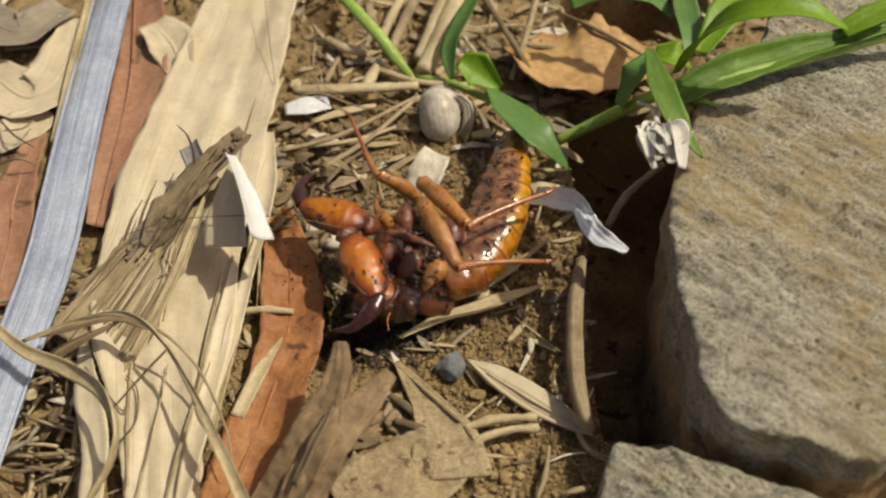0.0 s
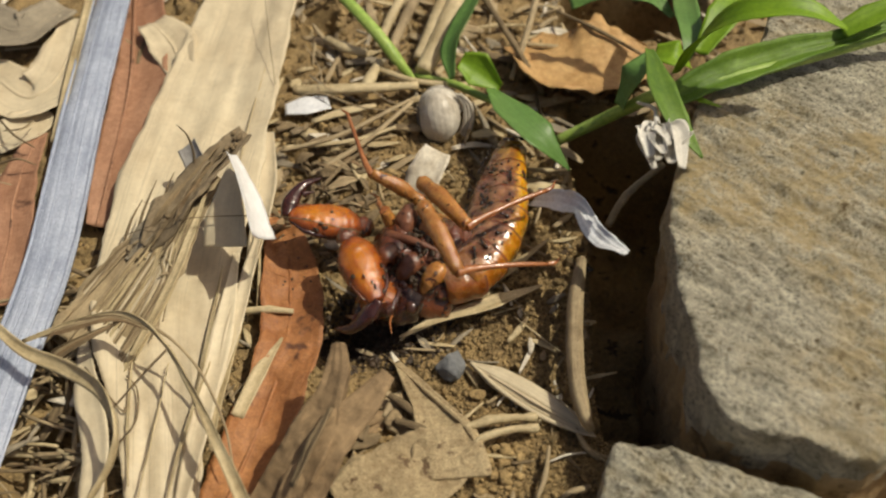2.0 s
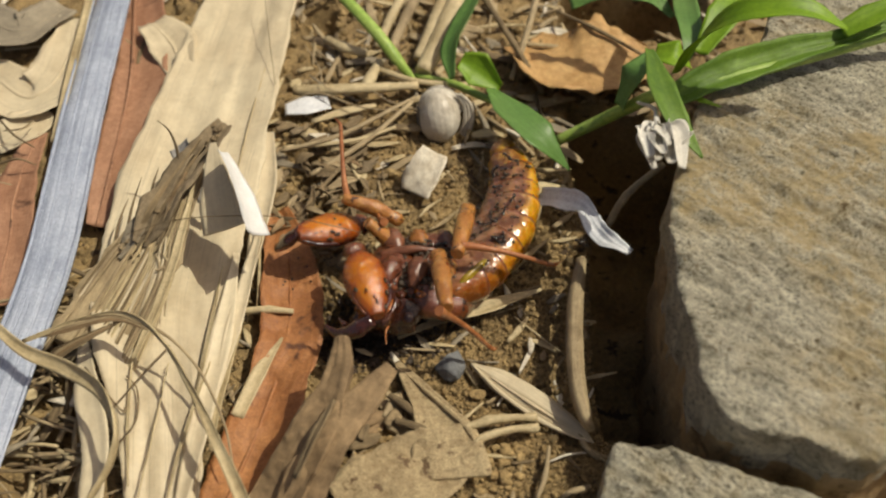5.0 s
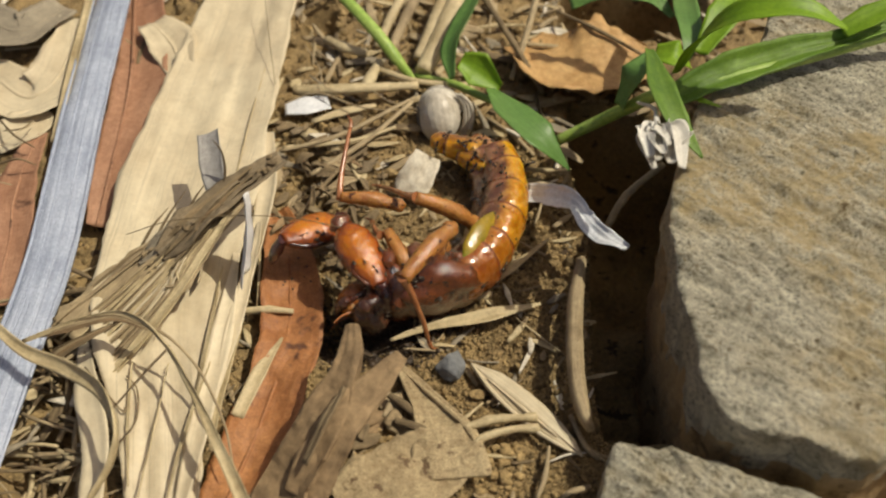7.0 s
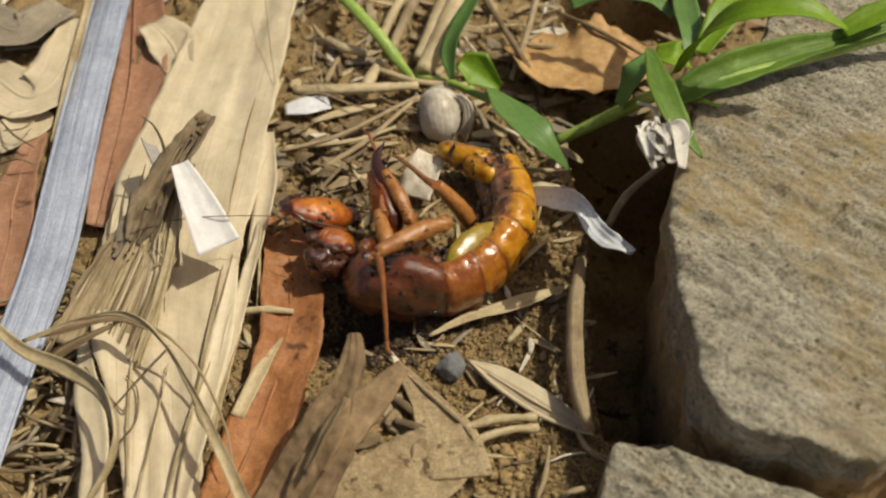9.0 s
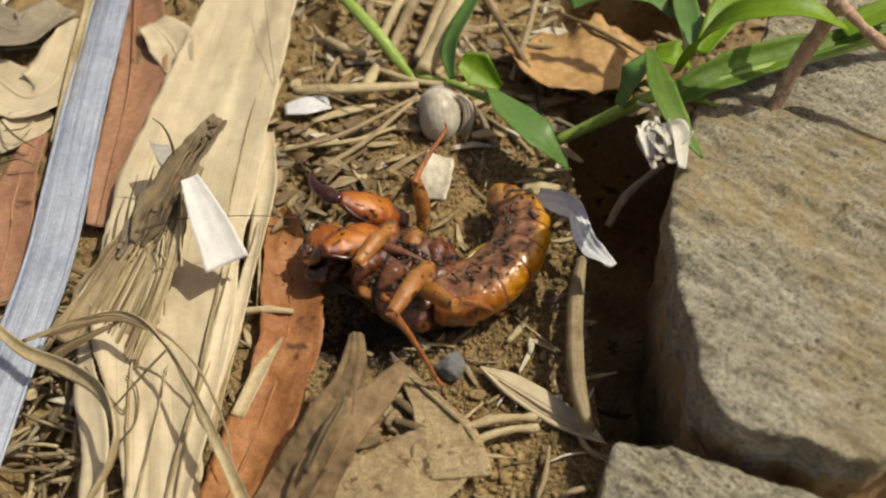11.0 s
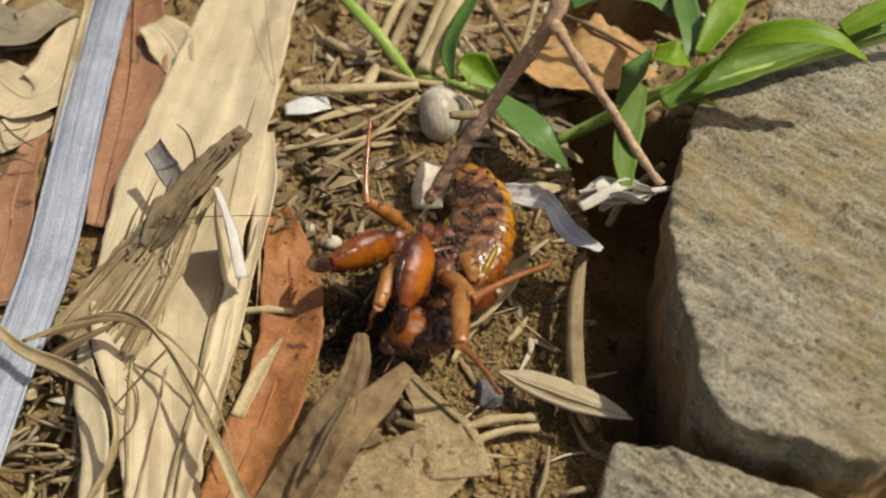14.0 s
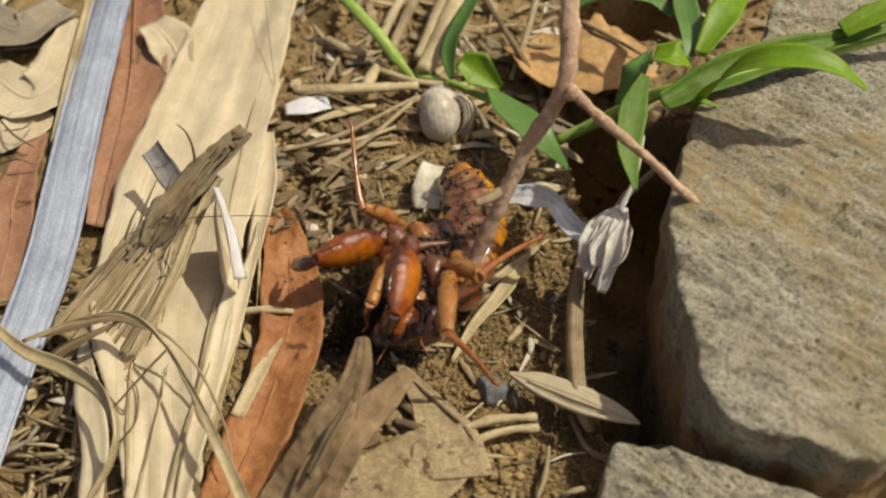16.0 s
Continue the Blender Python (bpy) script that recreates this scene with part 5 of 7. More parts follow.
tagged(pale_strip, "crumpled bluish-white thin strip lying by the gap", "strip")
chip = new("chip", to_mesh("chip", blade([(0, 0, 0), (3.0, 0, 0.4), (6.6, 0, 0.2)], (4.4, 4.6, 4.0), (-18, 14), 0.4, 0.5, 10, 20, 0.5, 0.12, 0.3, 7.0), CHIP))
tagged(chip, "torn whitish chip of dry bark on the soil", "chip")


# ---- the insect ----
NYMPH_BASE = Vector((-1.8, -5.6, 0))
nymph = holder("cicada_nymph", NYMPH_BASE, "glossy amber-brown cicada nymph lying on its back on the soil", "insect")


def shell(radii, rough=0.04, detail=4, seed=0.0, centre=(0, 0, 0)):
    return blob(radii, rough, 1, detail, seed, centre)


def ring_plate(r, nxt, length, seed):
    """One plate of the abdomen, along x, broad and flattened towards the belly (-z), its hind edge lapping over the next."""
    bm = bmesh.new()
    rings = []
    for x, k, lip in ((-0.5, -0.1, 0.90), (-0.3, 0.1, 0.975), (0.0, 0.35, 1.0), (0.3, 0.65, 1.025), (0.45, 0.85, 1.035), (0.5, 0.95, 1.015), (0.51, 1.0, 0.90)):
        row = []
        rr = (r + (nxt - r) * k) * lip
        for i in range(32):
            a = 2 * math.pi * i / 32
            y, z = math.cos(a) * rr * 1.16, math.sin(a) * rr * 0.86
            if z < 0:
                z *= 0.74 + 0.10 * math.cos(3 * a) ** 2
            w_ = 1 + 0.05 * noise.noise(Vector((y * 0.8, z * 0.8, seed + x)))
            row.append(bm.verts.new(Vector((x * length, y * w_, z * w_)) * MM))
        rings.append(row)
    for a, b in zip(rings, rings[1:]):
        for i in range(32):
            f = bm.faces.new((a[i], b[i], b[(i + 1) % 32], a[(i + 1) % 32]))
            f.smooth = True
    bm.faces.new(rings[0])
    bm.faces.new(rings[-1][::-1])
    return bm


PLATES = (4.5, 4.6, 4.5, 4.35, 4.05, 3.7, 3.25, 2.7, 2.1)
plates = [limb("abdomen_plate", ring_plate(PLATES[k], PLATES[k + 1], 5.2, k), SEGMENTS[min(k, 4)], nymph, "amber plate with a dark hind edge" if k == 0 else "") for k in range(8)]
r8 = random.Random(41)
for k in (1, 2, 3, 4, 5, 6):
    muck = []
    for _ in range(34):
        a_ = -1.57 + r8.choice((-0.8, 0.75, 0)) + r8.gauss(0, 0.22)
        muck.append(blob((r8.uniform(0.1, 0.35), r8.uniform(0.1, 0.35), r8.uniform(0.08, 0.2)), 0.3, 1, 1, k, (r8.uniform(-1.8, 1.8), math.cos(a_) * PLATES[k] * 1.14, math.sin(a_) * PLATES[k] * 0.66)))
    tagged(limb("dirt", joined(*muck), WET_DIRT_SHADE, plates[k], "specks of dark wet dirt"), kind="stuff")
tail = limb("abdomen_tip", shell((1.9, 2.1, 1.6), 0.10, 3, 2.0), SEGMENTS[4], nymph)
thorax = limb("thorax", blob((7.0, 6.7, 4.3), 0.22, 1, 4, 1.0, (1.0, 0, 0.3)), MAHOGANY, nymph, "dark red-brown thorax")
collar = limb("pronotum", blob((3.6, 5.7, 3.8), 0.14, 1, 4, 4.0, (-3.2, 0, 0.2)), MAHOGANY, nymph)
r6 = random.Random(9)
for k in range(16):
    a_, x_ = -1.57 + r6.uniform(-1.25, 1.25), r6.uniform(-4.5, 5.0)
    q_ = math.sqrt(max(0.2, 1 - (x_ / 7.0) ** 2))
    limb("breast_plate", blob((r6.uniform(0.9, 1.7), r6.uniform(0.8, 1.5), r6.uniform(0.6, 1.0)), 0.3, 1, 3, k * 1.3, (x_ + 0.8, math.cos(a_) * 5.6 * q_, math.sin(a_) * 3.6 * q_ + 0.3)), (MAHOGANY, BELLY, LEGSHELL, BLACKISH, MAHOGANY, CHITIN)[k % 6], thorax)
for k in range(6):
    s = 1 if k % 2 else -1
    c = limb("coxa", tube([(0.9, -1.6 * s, 0.5), (0.3, -0.3 * s, -0.4), (-0.3, 1.5 * s, -0.5), (-0.6, 2.9 * s, 0.4)], (0.6, 1.1, 1.25, 1.0, 0.5), 14, 24, 0.25, 0.3), (BELLY, MAHOGANY, LEGSHELL)[k % 3], thorax)
    c.location = Vector((-3.6 + 3.3 * (k // 2), 2.4 * s, -2.7)) * MM
r4 = random.Random(3)
dirt = []
for k in range(700):
    a_, x_ = -1.57 + r4.gauss(0, 0.95), r4.uniform(-5.5, 6)
    q_ = math.sqrt(max(0.15, 1 - (x_ / 6.2) ** 2))
    dirt.append(blob((r4.uniform(0.15, 0.55), r4.uniform(0.15, 0.55), r4.uniform(0.12, 0.4)), 0.3, 1, 1, k, (x_ + 0.6, math.cos(a_) * 6.3 * q_, math.sin(a_) * r4.uniform(4.0, 4.6) * q_ + 0.3)))
tagged(limb("dirt", joined(*dirt), WET_DIRT_SHADE, thorax, "dark wet dirt stuck to the underside"), kind="stuff")
beak = limb("beak", tube([(-5.0, 0, -2.8), (-1, 0, -4.1), (3.5, 0, -3.8)], (0.8, 0.55, 0.2), 8, 14), BELLY, thorax)
head = limb("head", blob((2.8, 4.6, 2.6), 0.28, 1, 4, 7.0), BLACKISH, nymph)
limb("face", blob((2.6, 2.8, 2.3), 0.05, 1, 4, 2.0, (-0.6, 0, -2.0)), CHITIN, head, "swollen amber face")
for k in range(6):
    x_ = -2.6 + 0.75 * k
    q_ = math.sqrt(max(0.05, 1 - ((x_ + 0.6) / 2.6) ** 2))
    for s in (-1, 1):
        limb("face_rib", tube([(x_, 2.8 * q_ * math.sin(a_) * s, -2.0 - 2.28 * q_ * math.cos(a_)) for a_ in (0.25, 0.6, 0.95, 1.3)], (0.05, 0.1, 0.1, 0.05), 6, 12, 0.1), CHITIN, head)
limb("cheek", tube([(-0.6 + 2.75 * math.cos(0.45 * k), 2.95 * math.sin(0.45 * k), -2.15) for k in range(15)], (0.3, 0.4, 0.3), 8, 50, 0.1, 0.2), BLACKISH, head)
more = []
for k in range(120):
    d_ = Vector((r4.gauss(0, 1), r4.gauss(0, 1), r4.gauss(-0.8, 1))).normalized()
    more.append(blob((r4.uniform(0.12, 0.4), r4.uniform(0.12, 0.4), r4.uniform(0.1, 0.25)), 0.3, 1, 1, k, (d_.x * 2.8, d_.y * 4.6, d_.z * 2.6)))
tagged(limb("dirt", joined(*more), WET_DIRT_SHADE, head, "dark wet dirt stuck to the head"), kind="stuff")
for k in range(12):
    limb("mouth_part", blob((r6.uniform(0.7, 1.4), r6.uniform(0.7, 1.3), r6.uniform(0.6, 1.0)), 0.25, 1, 3, k, (r6.uniform(-2.5, 2.5), r6.uniform(-3.9, 3.9), r6.uniform(-3.0, -1.2))), (MAHOGANY, BLACKISH, LEGSHELL, BLACKISH)[k % 4], head)
for s in (-1, 1):
    eye = limb("eye", shell((1.0, 0.9, 1.0), 0.0, 3), EYE_MAT, head, "glossy dark bulging eye")
    eye.location = Vector((-0.8, 4.4 * s, -0.5)) * MM
    feeler = limb("antenna", tube([(0, 0, 0), (-1.6, 0.6 * s, -0.4), (-3.2, 1.6 * s, -0.2)], (0.22, 0.15, 0.06), 6, 12), REDLEG, head)
    feeler.location = Vector((-1.8, 2.0 * s, -0.8)) * MM
wing_pads = [limb("wing_pad", tube([(-0.8, 0, -0.3), (2.5, 0.4, 0.2), (6.0, 0.3, 0.3), (9.6, -0.5, 0)], (0.8, 1.8, 1.9, 1.3, 0.3), 18, 28, 0.05, 0.04, 0.40), WING, nymph, "olive-green wing pad") for _ in range(2)]


def front_leg():
    femur = limb("front_femur", tube([(-0.6, 0, 0), (1.8, 0, 0.1), (5.4, 0, 0.2), (9.0, 0, 0)], (1.0, 1.9, 2.5, 2.7, 2.5, 1.8, 0.9), 24, 40, 0.06, 0.05, 0.70), FEMUR_SHELL, nymph, "swollen amber digging femur")
    limb("ridge", tube([(1.6, -1.75, 0.1), (4.2, -2.35, 0.2), (6.6, -2.2, 0.1), (8.6, -1.0, 0)], (0.15, 0.34, 0.36, 0.2), 8, 24, 0.2, 0.3), DARK, femur)
    limb("ridge", tube([(0.8, 1.5, -0.2), (4.0, 2.2, -0.2), (7.6, 1.6, -0.2), (8.8, 0.6, 0)], (0.1, 0.26, 0.26, 0.1), 6, 24, 0.3, 0.3), MAHOGANY, femur)
    limb("trochanter", blob((1.3, 1.4, 1.2), 0.25, 1, 3, 5.0, (-1.0, 0.2, 0.2)), MAHOGANY, femur)
    specks = []
    for k in range(26):
        a_, u_ = r8.uniform(0, 6.28), r8.uniform(0.2, 8.4)
        r_ = 0.96 * spread((1.0, 1.9, 2.5, 2.7, 2.5, 1.8, 0.9), u_ / 9)
        specks.append(blob((r8.uniform(0.1, 0.5), r8.uniform(0.1, 0.32), r8.uniform(0.08, 0.2)), 0.3, 1, 1, k, (u_, math.cos(a_) * r_, math.sin(a_) * r_ * 0.7 + 0.1)))
    tagged(limb("dirt", joined(*specks), WET_DIRT_SHADE, femur, "specks of dark wet dirt"), kind="stuff")
    for k in range(3):
        limb("tooth", tube([(4.3 + 1.1 * k, -1.6 + 0.35 * k, 0), (4.9 + 1.2 * k, -2.7 + 0.5 * k, 0)], (0.45, 0.08), 7, 6), DARK, femur)
    shin = limb("front_tibia", tube([(-0.4, 0, 0), (2.0, 0.6, 0.1), (4.6, 0.3, 0), (6.6, -1.4, 0)], (0.8, 1.15, 0.9, 0.6, 0.08), 12, 24, 0.1, 0.1, 0.75), DARK, nymph, "dark curved digging claw")
    limb("claw_tooth", tube([(3.4, -0.3, 0), (4.4, -1.6, 0)], (0.5, 0.06), 7, 6), DARK, shin)
    return femur, shin


def slim_leg(kind, l1, l2, r):
    femur = limb(kind + "_femur", tube([(-0.7, 0, -0.3), (0.8, 0, 0), (l1 * 0.45, 0, 0.3), (l1, 0, 0)], (r * 1.1, r * 1.0, r * 1.25, r * 1.2, r * 0.8), 12, 22, 0.08, 0.08), LEGSHELL, nymph, "tan femur")
    shin = limb(kind + "_tibia", tube([(-0.3, 0, 0), (l2 * 0.2, 0.2, 0.1), (l2 * 0.6, 0, 0.25), (l2, -0.3, 0)], (r * 0.66, r * 0.44, r * 0.36, r * 0.28), 10, 22, 0.08, 0.1), REDLEG, nymph, "thin red-brown tibia")
    limb("trochanter", blob((r * 1.35, r * 1.15, r * 1.1), 0.2, 1, 3, l1, (-0.8, 0, -0.3)), LEGSHELL, femur)
    limb("tarsus", tube([(l2 - 0.1, -0.3, 0), (l2 + 1.0, -0.3, 0.1), (l2 + 1.9, 0.3, 0.3)], (r * 0.34, r * 0.28, 0.05), 8, 10), REDLEG, shin)
    return femur, shin


FEMUR = {"front": 9.0, "middle": 6.6, "hind": 8.6}
legs = {"front_a": front_leg(), "front_b": front_leg(), "middle_a": slim_leg("middle", 6.6, 10.0, 0.85), "middle_b": slim_leg("middle", 6.6, 6.0, 0.9),
        "hind_a": slim_leg("hind", 8.6, 11.5, 0.95), "hind_b": slim_leg("hind", 8.6, 11.5, 0.95)}

# ---- ants ----
rng = random.Random(21)


def make_ant(at):
    ant = holder("ant", at, "tiny black ant on the insect", "ant", "ants on the insect")
    limb("head", blob((0.22, 0.2, 0.17), 0.02, 1, 2, 0, (0.62, 0, 0.26)), ANT, ant)
    limb("thorax", blob((0.32, 0.15, 0.15), 0.02, 1, 2, 0, (0.2, 0, 0.28)), ANT, ant)
    limb("gaster", blob((0.38, 0.25, 0.23), 0.02, 1, 2, 0, (-0.45, 0, 0.28)), ANT, ant)
    for s in (-1, 1):
        for k in range(3):
            x = 0.36 - 0.16 * k
            limb("leg", tube([(x, 0.08 * s, 0.26), (x + 0.12 * (1 - k), 0.38 * s, 0.42), (x + 0.3 * (1 - k), 0.68 * s, 0.02)], (0.04, 0.035, 0.02), 4, 4), ANT, ant)
    return ant


first_ant = make_ant((0, 0, 8))
ants = [first_ant] + [copy_thing(first_ant, Matrix.Translation((0.001 * k, 0, 0.008))) for k in range(45)]

# ---- the twig that reaches in ----
def three(o, a, b):
    """The pose with its origin at o, +x towards a, and b in its x-y plane."""
    o, a, b = Vector(o), Vector(a), Vector(b)
    x = (a - o).normalized()
    z = x.cross(b - o).normalized()
    return Matrix.Translation(o * MM) @ Matrix((x, z.cross(x), z)).transposed().to_4x4()


twig = new("twig")
tagged(twig, "brown speckled forked twig poking at the insect", "twig")
twig.empty_display_size = 0.002
inner = three((29.1, -1.5, 30), (20, -9.6, 3), (44.1, -15.9, 21)).inverted()


def of_twig(*points):
    return [(inner @ (Vector(p) * MM)) / MM for p in points]


limb("main_stem", tube(of_twig((31.9, 16.8, 46), (30.1, 5.9, 37), (29.1, -1, 30), (26.2, -2.9, 21.5), (23.2, -6.1, 13), (20.8, -8.7, 6), (19.7, -10, 3)), (1.1, 1.05, 1.0, 0.9, 0.95, 0.85, 0.8), 12, 80, 0.35, 0.25, 1, 3.0), TWIG, twig)
limb("side_shoot", tube(of_twig((29.1, -1.5, 30), (33, -4.7, 27.5), (37.8, -8.6, 25), (41.7, -12.8, 23), (45.3, -15.3, 21)), (0.7, 0.64, 0.58, 0.56, 0.5), 10, 60, 0.35, 0.3, 1, 6.0), TWIG, twig)
limb("bud", blob((1.0, 0.8, 0.8), 0.2, 1, 2, 1.0, of_twig((29.3, -2.6, 30))[0]), TWIG, twig)
limb("stub", tube(of_twig((24.3, -4.6, 16), (21.7, -5.7, 16), (19.9, -6.2, 16)), (0.6, 0.6, 0.5), 8, 10, 0.2, 0.2), STALK, twig)


# ---- what moves ----
bends = []


def bend(t, *points):
    """The insect's line at t: head, thorax, three points along the abdomen, its tip; last the way its back faces."""
    bends.append((t, [Vector(p) for p in points[:6]], Vector(points[6])))


def body_line(pts):
    return smooth_path(pts[1:], 40)


def step_legs(name, *keys):
    femur, shin = legs[name]
    long_ = FEMUR[name.split("_")[0]]
    r1, r2 = [], []
    first_roll = 180 if name.startswith("front") else 0
    for t, hip, knee, foot, *roll in keys:
        hip, knee, foot = (Vector(v) - NYMPH_BASE for v in (hip, knee, foot))
        end = hip + (knee - hip).normalized() * long_
        r1.append((t, reach(hip, end, roll[0] if roll else first_roll)))
        r2.append((t, reach(end, foot)))
    walk(femur, r1)
    walk(shin, r2)


def move_insect():
    bend(0, (-6.7, -11.6, 4), (-3.6, -4.6, 4.8), (1.7, -6.2, 4.5), (6.3, 0.2, 4.8), (8.4, 8.3, 5), (10, 16.2, 5), (0.55, -0.08, -0.83))
    bend(2, (-6.5, -12, 4), (-3.6, -4.8, 4.8), (1.9, -6.7, 4.5), (6.3, -0.6, 4.8), (7.8, 7, 5), (9.6, 14.8, 5), (0.55, -0.08, -0.83))
    bend(2.5, (-6.7, -12.5, 4), (-3.6, -5.1, 4.8), (2.2, -7.6, 4.5), (6.5, -1.8, 4.8), (9.7, 5, 5), (11.8, 12.9, 5), (0.52, -0.05, -0.85))
    bend(3, (-7.4, -12.9, 4), (-3.6, -6.4, 4.8), (1.5, -8.9, 4.5), (6.2, -4.1, 4.8), (10.7, 2, 5), (14.5, 8.1, 5), (0.45, 0, -0.89))
    bend(3.5, (-5.6, -12, 4), (-3.4, -5.5, 4.8), (1.5, -8.2, 4.5), (5.8, -3.4, 4.8), (9.9, 2, 5), (13.4, 10, 5), (0.45, 0, -0.89))
    bend(4, (-5.4, -13.1, 4), (-3.6, -6.4, 4.8), (1.5, -8.2, 4.5), (6.1, -3.4, 4.8), (10.3, 2.7, 5), (14.1, 10, 5), (0.45, 0, -0.89))
    bend(5.3, (-7.3, -13.4, 4), (-4.1, -8.2, 4.8), (2, -7.3, 4.5), (7.2, -1, 4.8), (8.8, 7.5, 5), (5.7, 15.1, 5), (0.55, -0.3, -0.75))
    bend(6.5, (-9.1, -12.9, 4), (-4.4, -9.6, 4.8), (3, -6.7, 4.5), (7, 1.6, 4.8), (6.2, 11.2, 5), (-1, 14.8, 5), (0.62, -0.6, -0.42))
    bend(7, (-9.1, -12.9, 4), (-4.4, -9.6, 4.8), (3.1, -6.7, 4.5), (7.3, 2.6, 4.8), (6.2, 12.3, 5), (-0.7, 15.6, 5), (0.62, -0.6, -0.42))
    bend(7.5, (-8.4, -12.7, 4), (-3.5, -10, 4.8), (3.4, -6.4, 4.5), (6.8, 2.6, 4.8), (3.8, 12.9, 5), (-3.9, 15.1, 5), (0.62, -0.6, -0.42))
    bend(8, (-11.3, -7.6, 4), (-5.9, -9.1, 4.8), (2.2, -7.1, 4.5), (6.4, 2.6, 4.8), (4.1, 13.2, 5), (-6, 16.2, 5), (0.6, -0.7, -0.32))
    bend(8.5, (-13.7, -5.5, 4), (-7.5, -8.9, 4.8), (2, -8.4, 4.5), (8.2, -0, 4.8), (6.9, 10, 5), (0.1, 13.6, 5), (0.58, -0.75, -0.25))
    bend(9.2, (-14.3, -4.9, 4), (-7.8, -9.1, 4.8), (2, -8.5, 4.5), (8.5, -0, 4.8), (7, 9.7, 5), (0.6, 13.9, 5), (0.58, -0.75, -0.25))
    bend(10.3, (-14.6, -4.6, 4), (-7.2, -8, 4.8), (2, -9.8, 4.5), (8.5, -3.7, 4.8), (9.2, 3.9, 5), (5.2, 9.1, 5), (0.5, -0.45, -0.7))
    bend(11.3, (-14.3, -4.2, 4), (-6.5, -6.9, 4.8), (2, -10.5, 4.5), (8.1, -6.2, 4.8), (10.6, -0.2, 5), (8, 5.2, 5), (0.55, -0.3, -0.77))
    bend(12, (-14.3, -4.4, 4), (-6.3, -7.3, 4.8), (2, -10.8, 4.5), (8.5, -5.5, 4.8), (11, 0.5, 5), (8.5, 5.3, 5), (0.55, -0.3, -0.77))
    bend(12.5, (-10, -13.8, 4), (-4.7, -11.7, 4.8), (1.3, -13.1, 4.5), (6.9, -9.1, 4.8), (10, -4.5, 5), (10.8, 0.2, 5), (0.5, -0.2, -0.84))
    bend(13, (-6.5, -17.9, 4), (-1.1, -13, 4.8), (4.7, -10.8, 4.5), (7.7, -5.7, 4.8), (8.3, -0.2, 5), (6, 4.3, 5), (0.5, 0, -0.86))
    bend(13.5, (-5, -18.1, 4), (-1.1, -13, 4.8), (4.4, -9.8, 4.5), (7, -4.6, 4.8), (7.2, 1, 5), (5.1, 5.4, 5), (0.5, 0.05, -0.86))
    bend(14, (-2.9, -17.4, 5), (-1.9, -8.7, 5.2), (2.6, -6.2, 4.5), (4.8, -0.8, 4.8), (4.7, 4.8, 5), (2.4, 8.8, 5), (0.5, 0.1, -0.86))
    bend(14.5, (-2.3, -16.9, 5), (-1.7, -7.8, 5.2), (2.9, -6, 4.5), (4.9, -0.8, 4.8), (4.8, 5, 5), (2.4, 9.8, 5), (0.5, 0.1, -0.86))
    bend(15, (-2.3, -16.7, 5), (-1.7, -7.6, 5.2), (3.1, -5.8, 4.5), (5.1, -0.6, 4.8), (4.9, 5.2, 5), (2.7, 10.4, 5), (0.5, 0.1, -0.86))
    bend(15.5, (-2.7, -16.7, 5), (-1.9, -7.6, 5.2), (2.6, -5.8, 4.5), (4.6, -0.8, 4.8), (4.3, 4.8, 5), (2.4, 9.6, 5), (0.5, 0.1, -0.86))
    bend(16, (-3.9, -16.1, 5), (-3, -7.2, 5.2), (1.4, -5.5, 4.5), (3.6, -0.6, 4.8), (3.2, 4.8, 5), (1.4, 9.3, 5), (0.5, 0.1, -0.86))
    rows = {ob: [] for ob in plates + [tail, thorax, collar, head] + wing_pads}
    for t, pts, back in bends:
        line = body_line(pts)
        for k, ob in enumerate(plates):
            s = 9 + int(k * 3.75)
            p, q = line[s], line[min(s + 2, 40)]
            rows[ob].append((t, reach(p - NYMPH_BASE, q - NYMPH_BASE, 0, back)))
        rows[tail].append((t, reach(line[39] - NYMPH_BASE, line[40] * 2 - line[39] - NYMPH_BASE, 0, back)))
        mid = pts[1] * 0.75 + line[8] * 0.25 - NYMPH_BASE
        rows[thorax].append((t, reach(mid, line[8] - NYMPH_BASE, 0, back)))
        rows[collar].append((t, reach(mid, line[8] - NYMPH_BASE, 0, back)))
        rows[head].append((t, reach(pts[0] - NYMPH_BASE, pts[1] - NYMPH_BASE, 0, back)))
        side = back.cross(line[12] - pts[1]).normalized()
        for ob, s in zip(wing_pads, (1, -1)):
            o = line[9] + side * 4.35 * s - back * 0.2
            rows[ob].append((t, reach(o - NYMPH_BASE, line[21] + side * 4.2 * s - back * 0.2 - NYMPH_BASE, 0, side * s + back * 0.35)))
    for ob, r in rows.items():
        walk(ob, r)
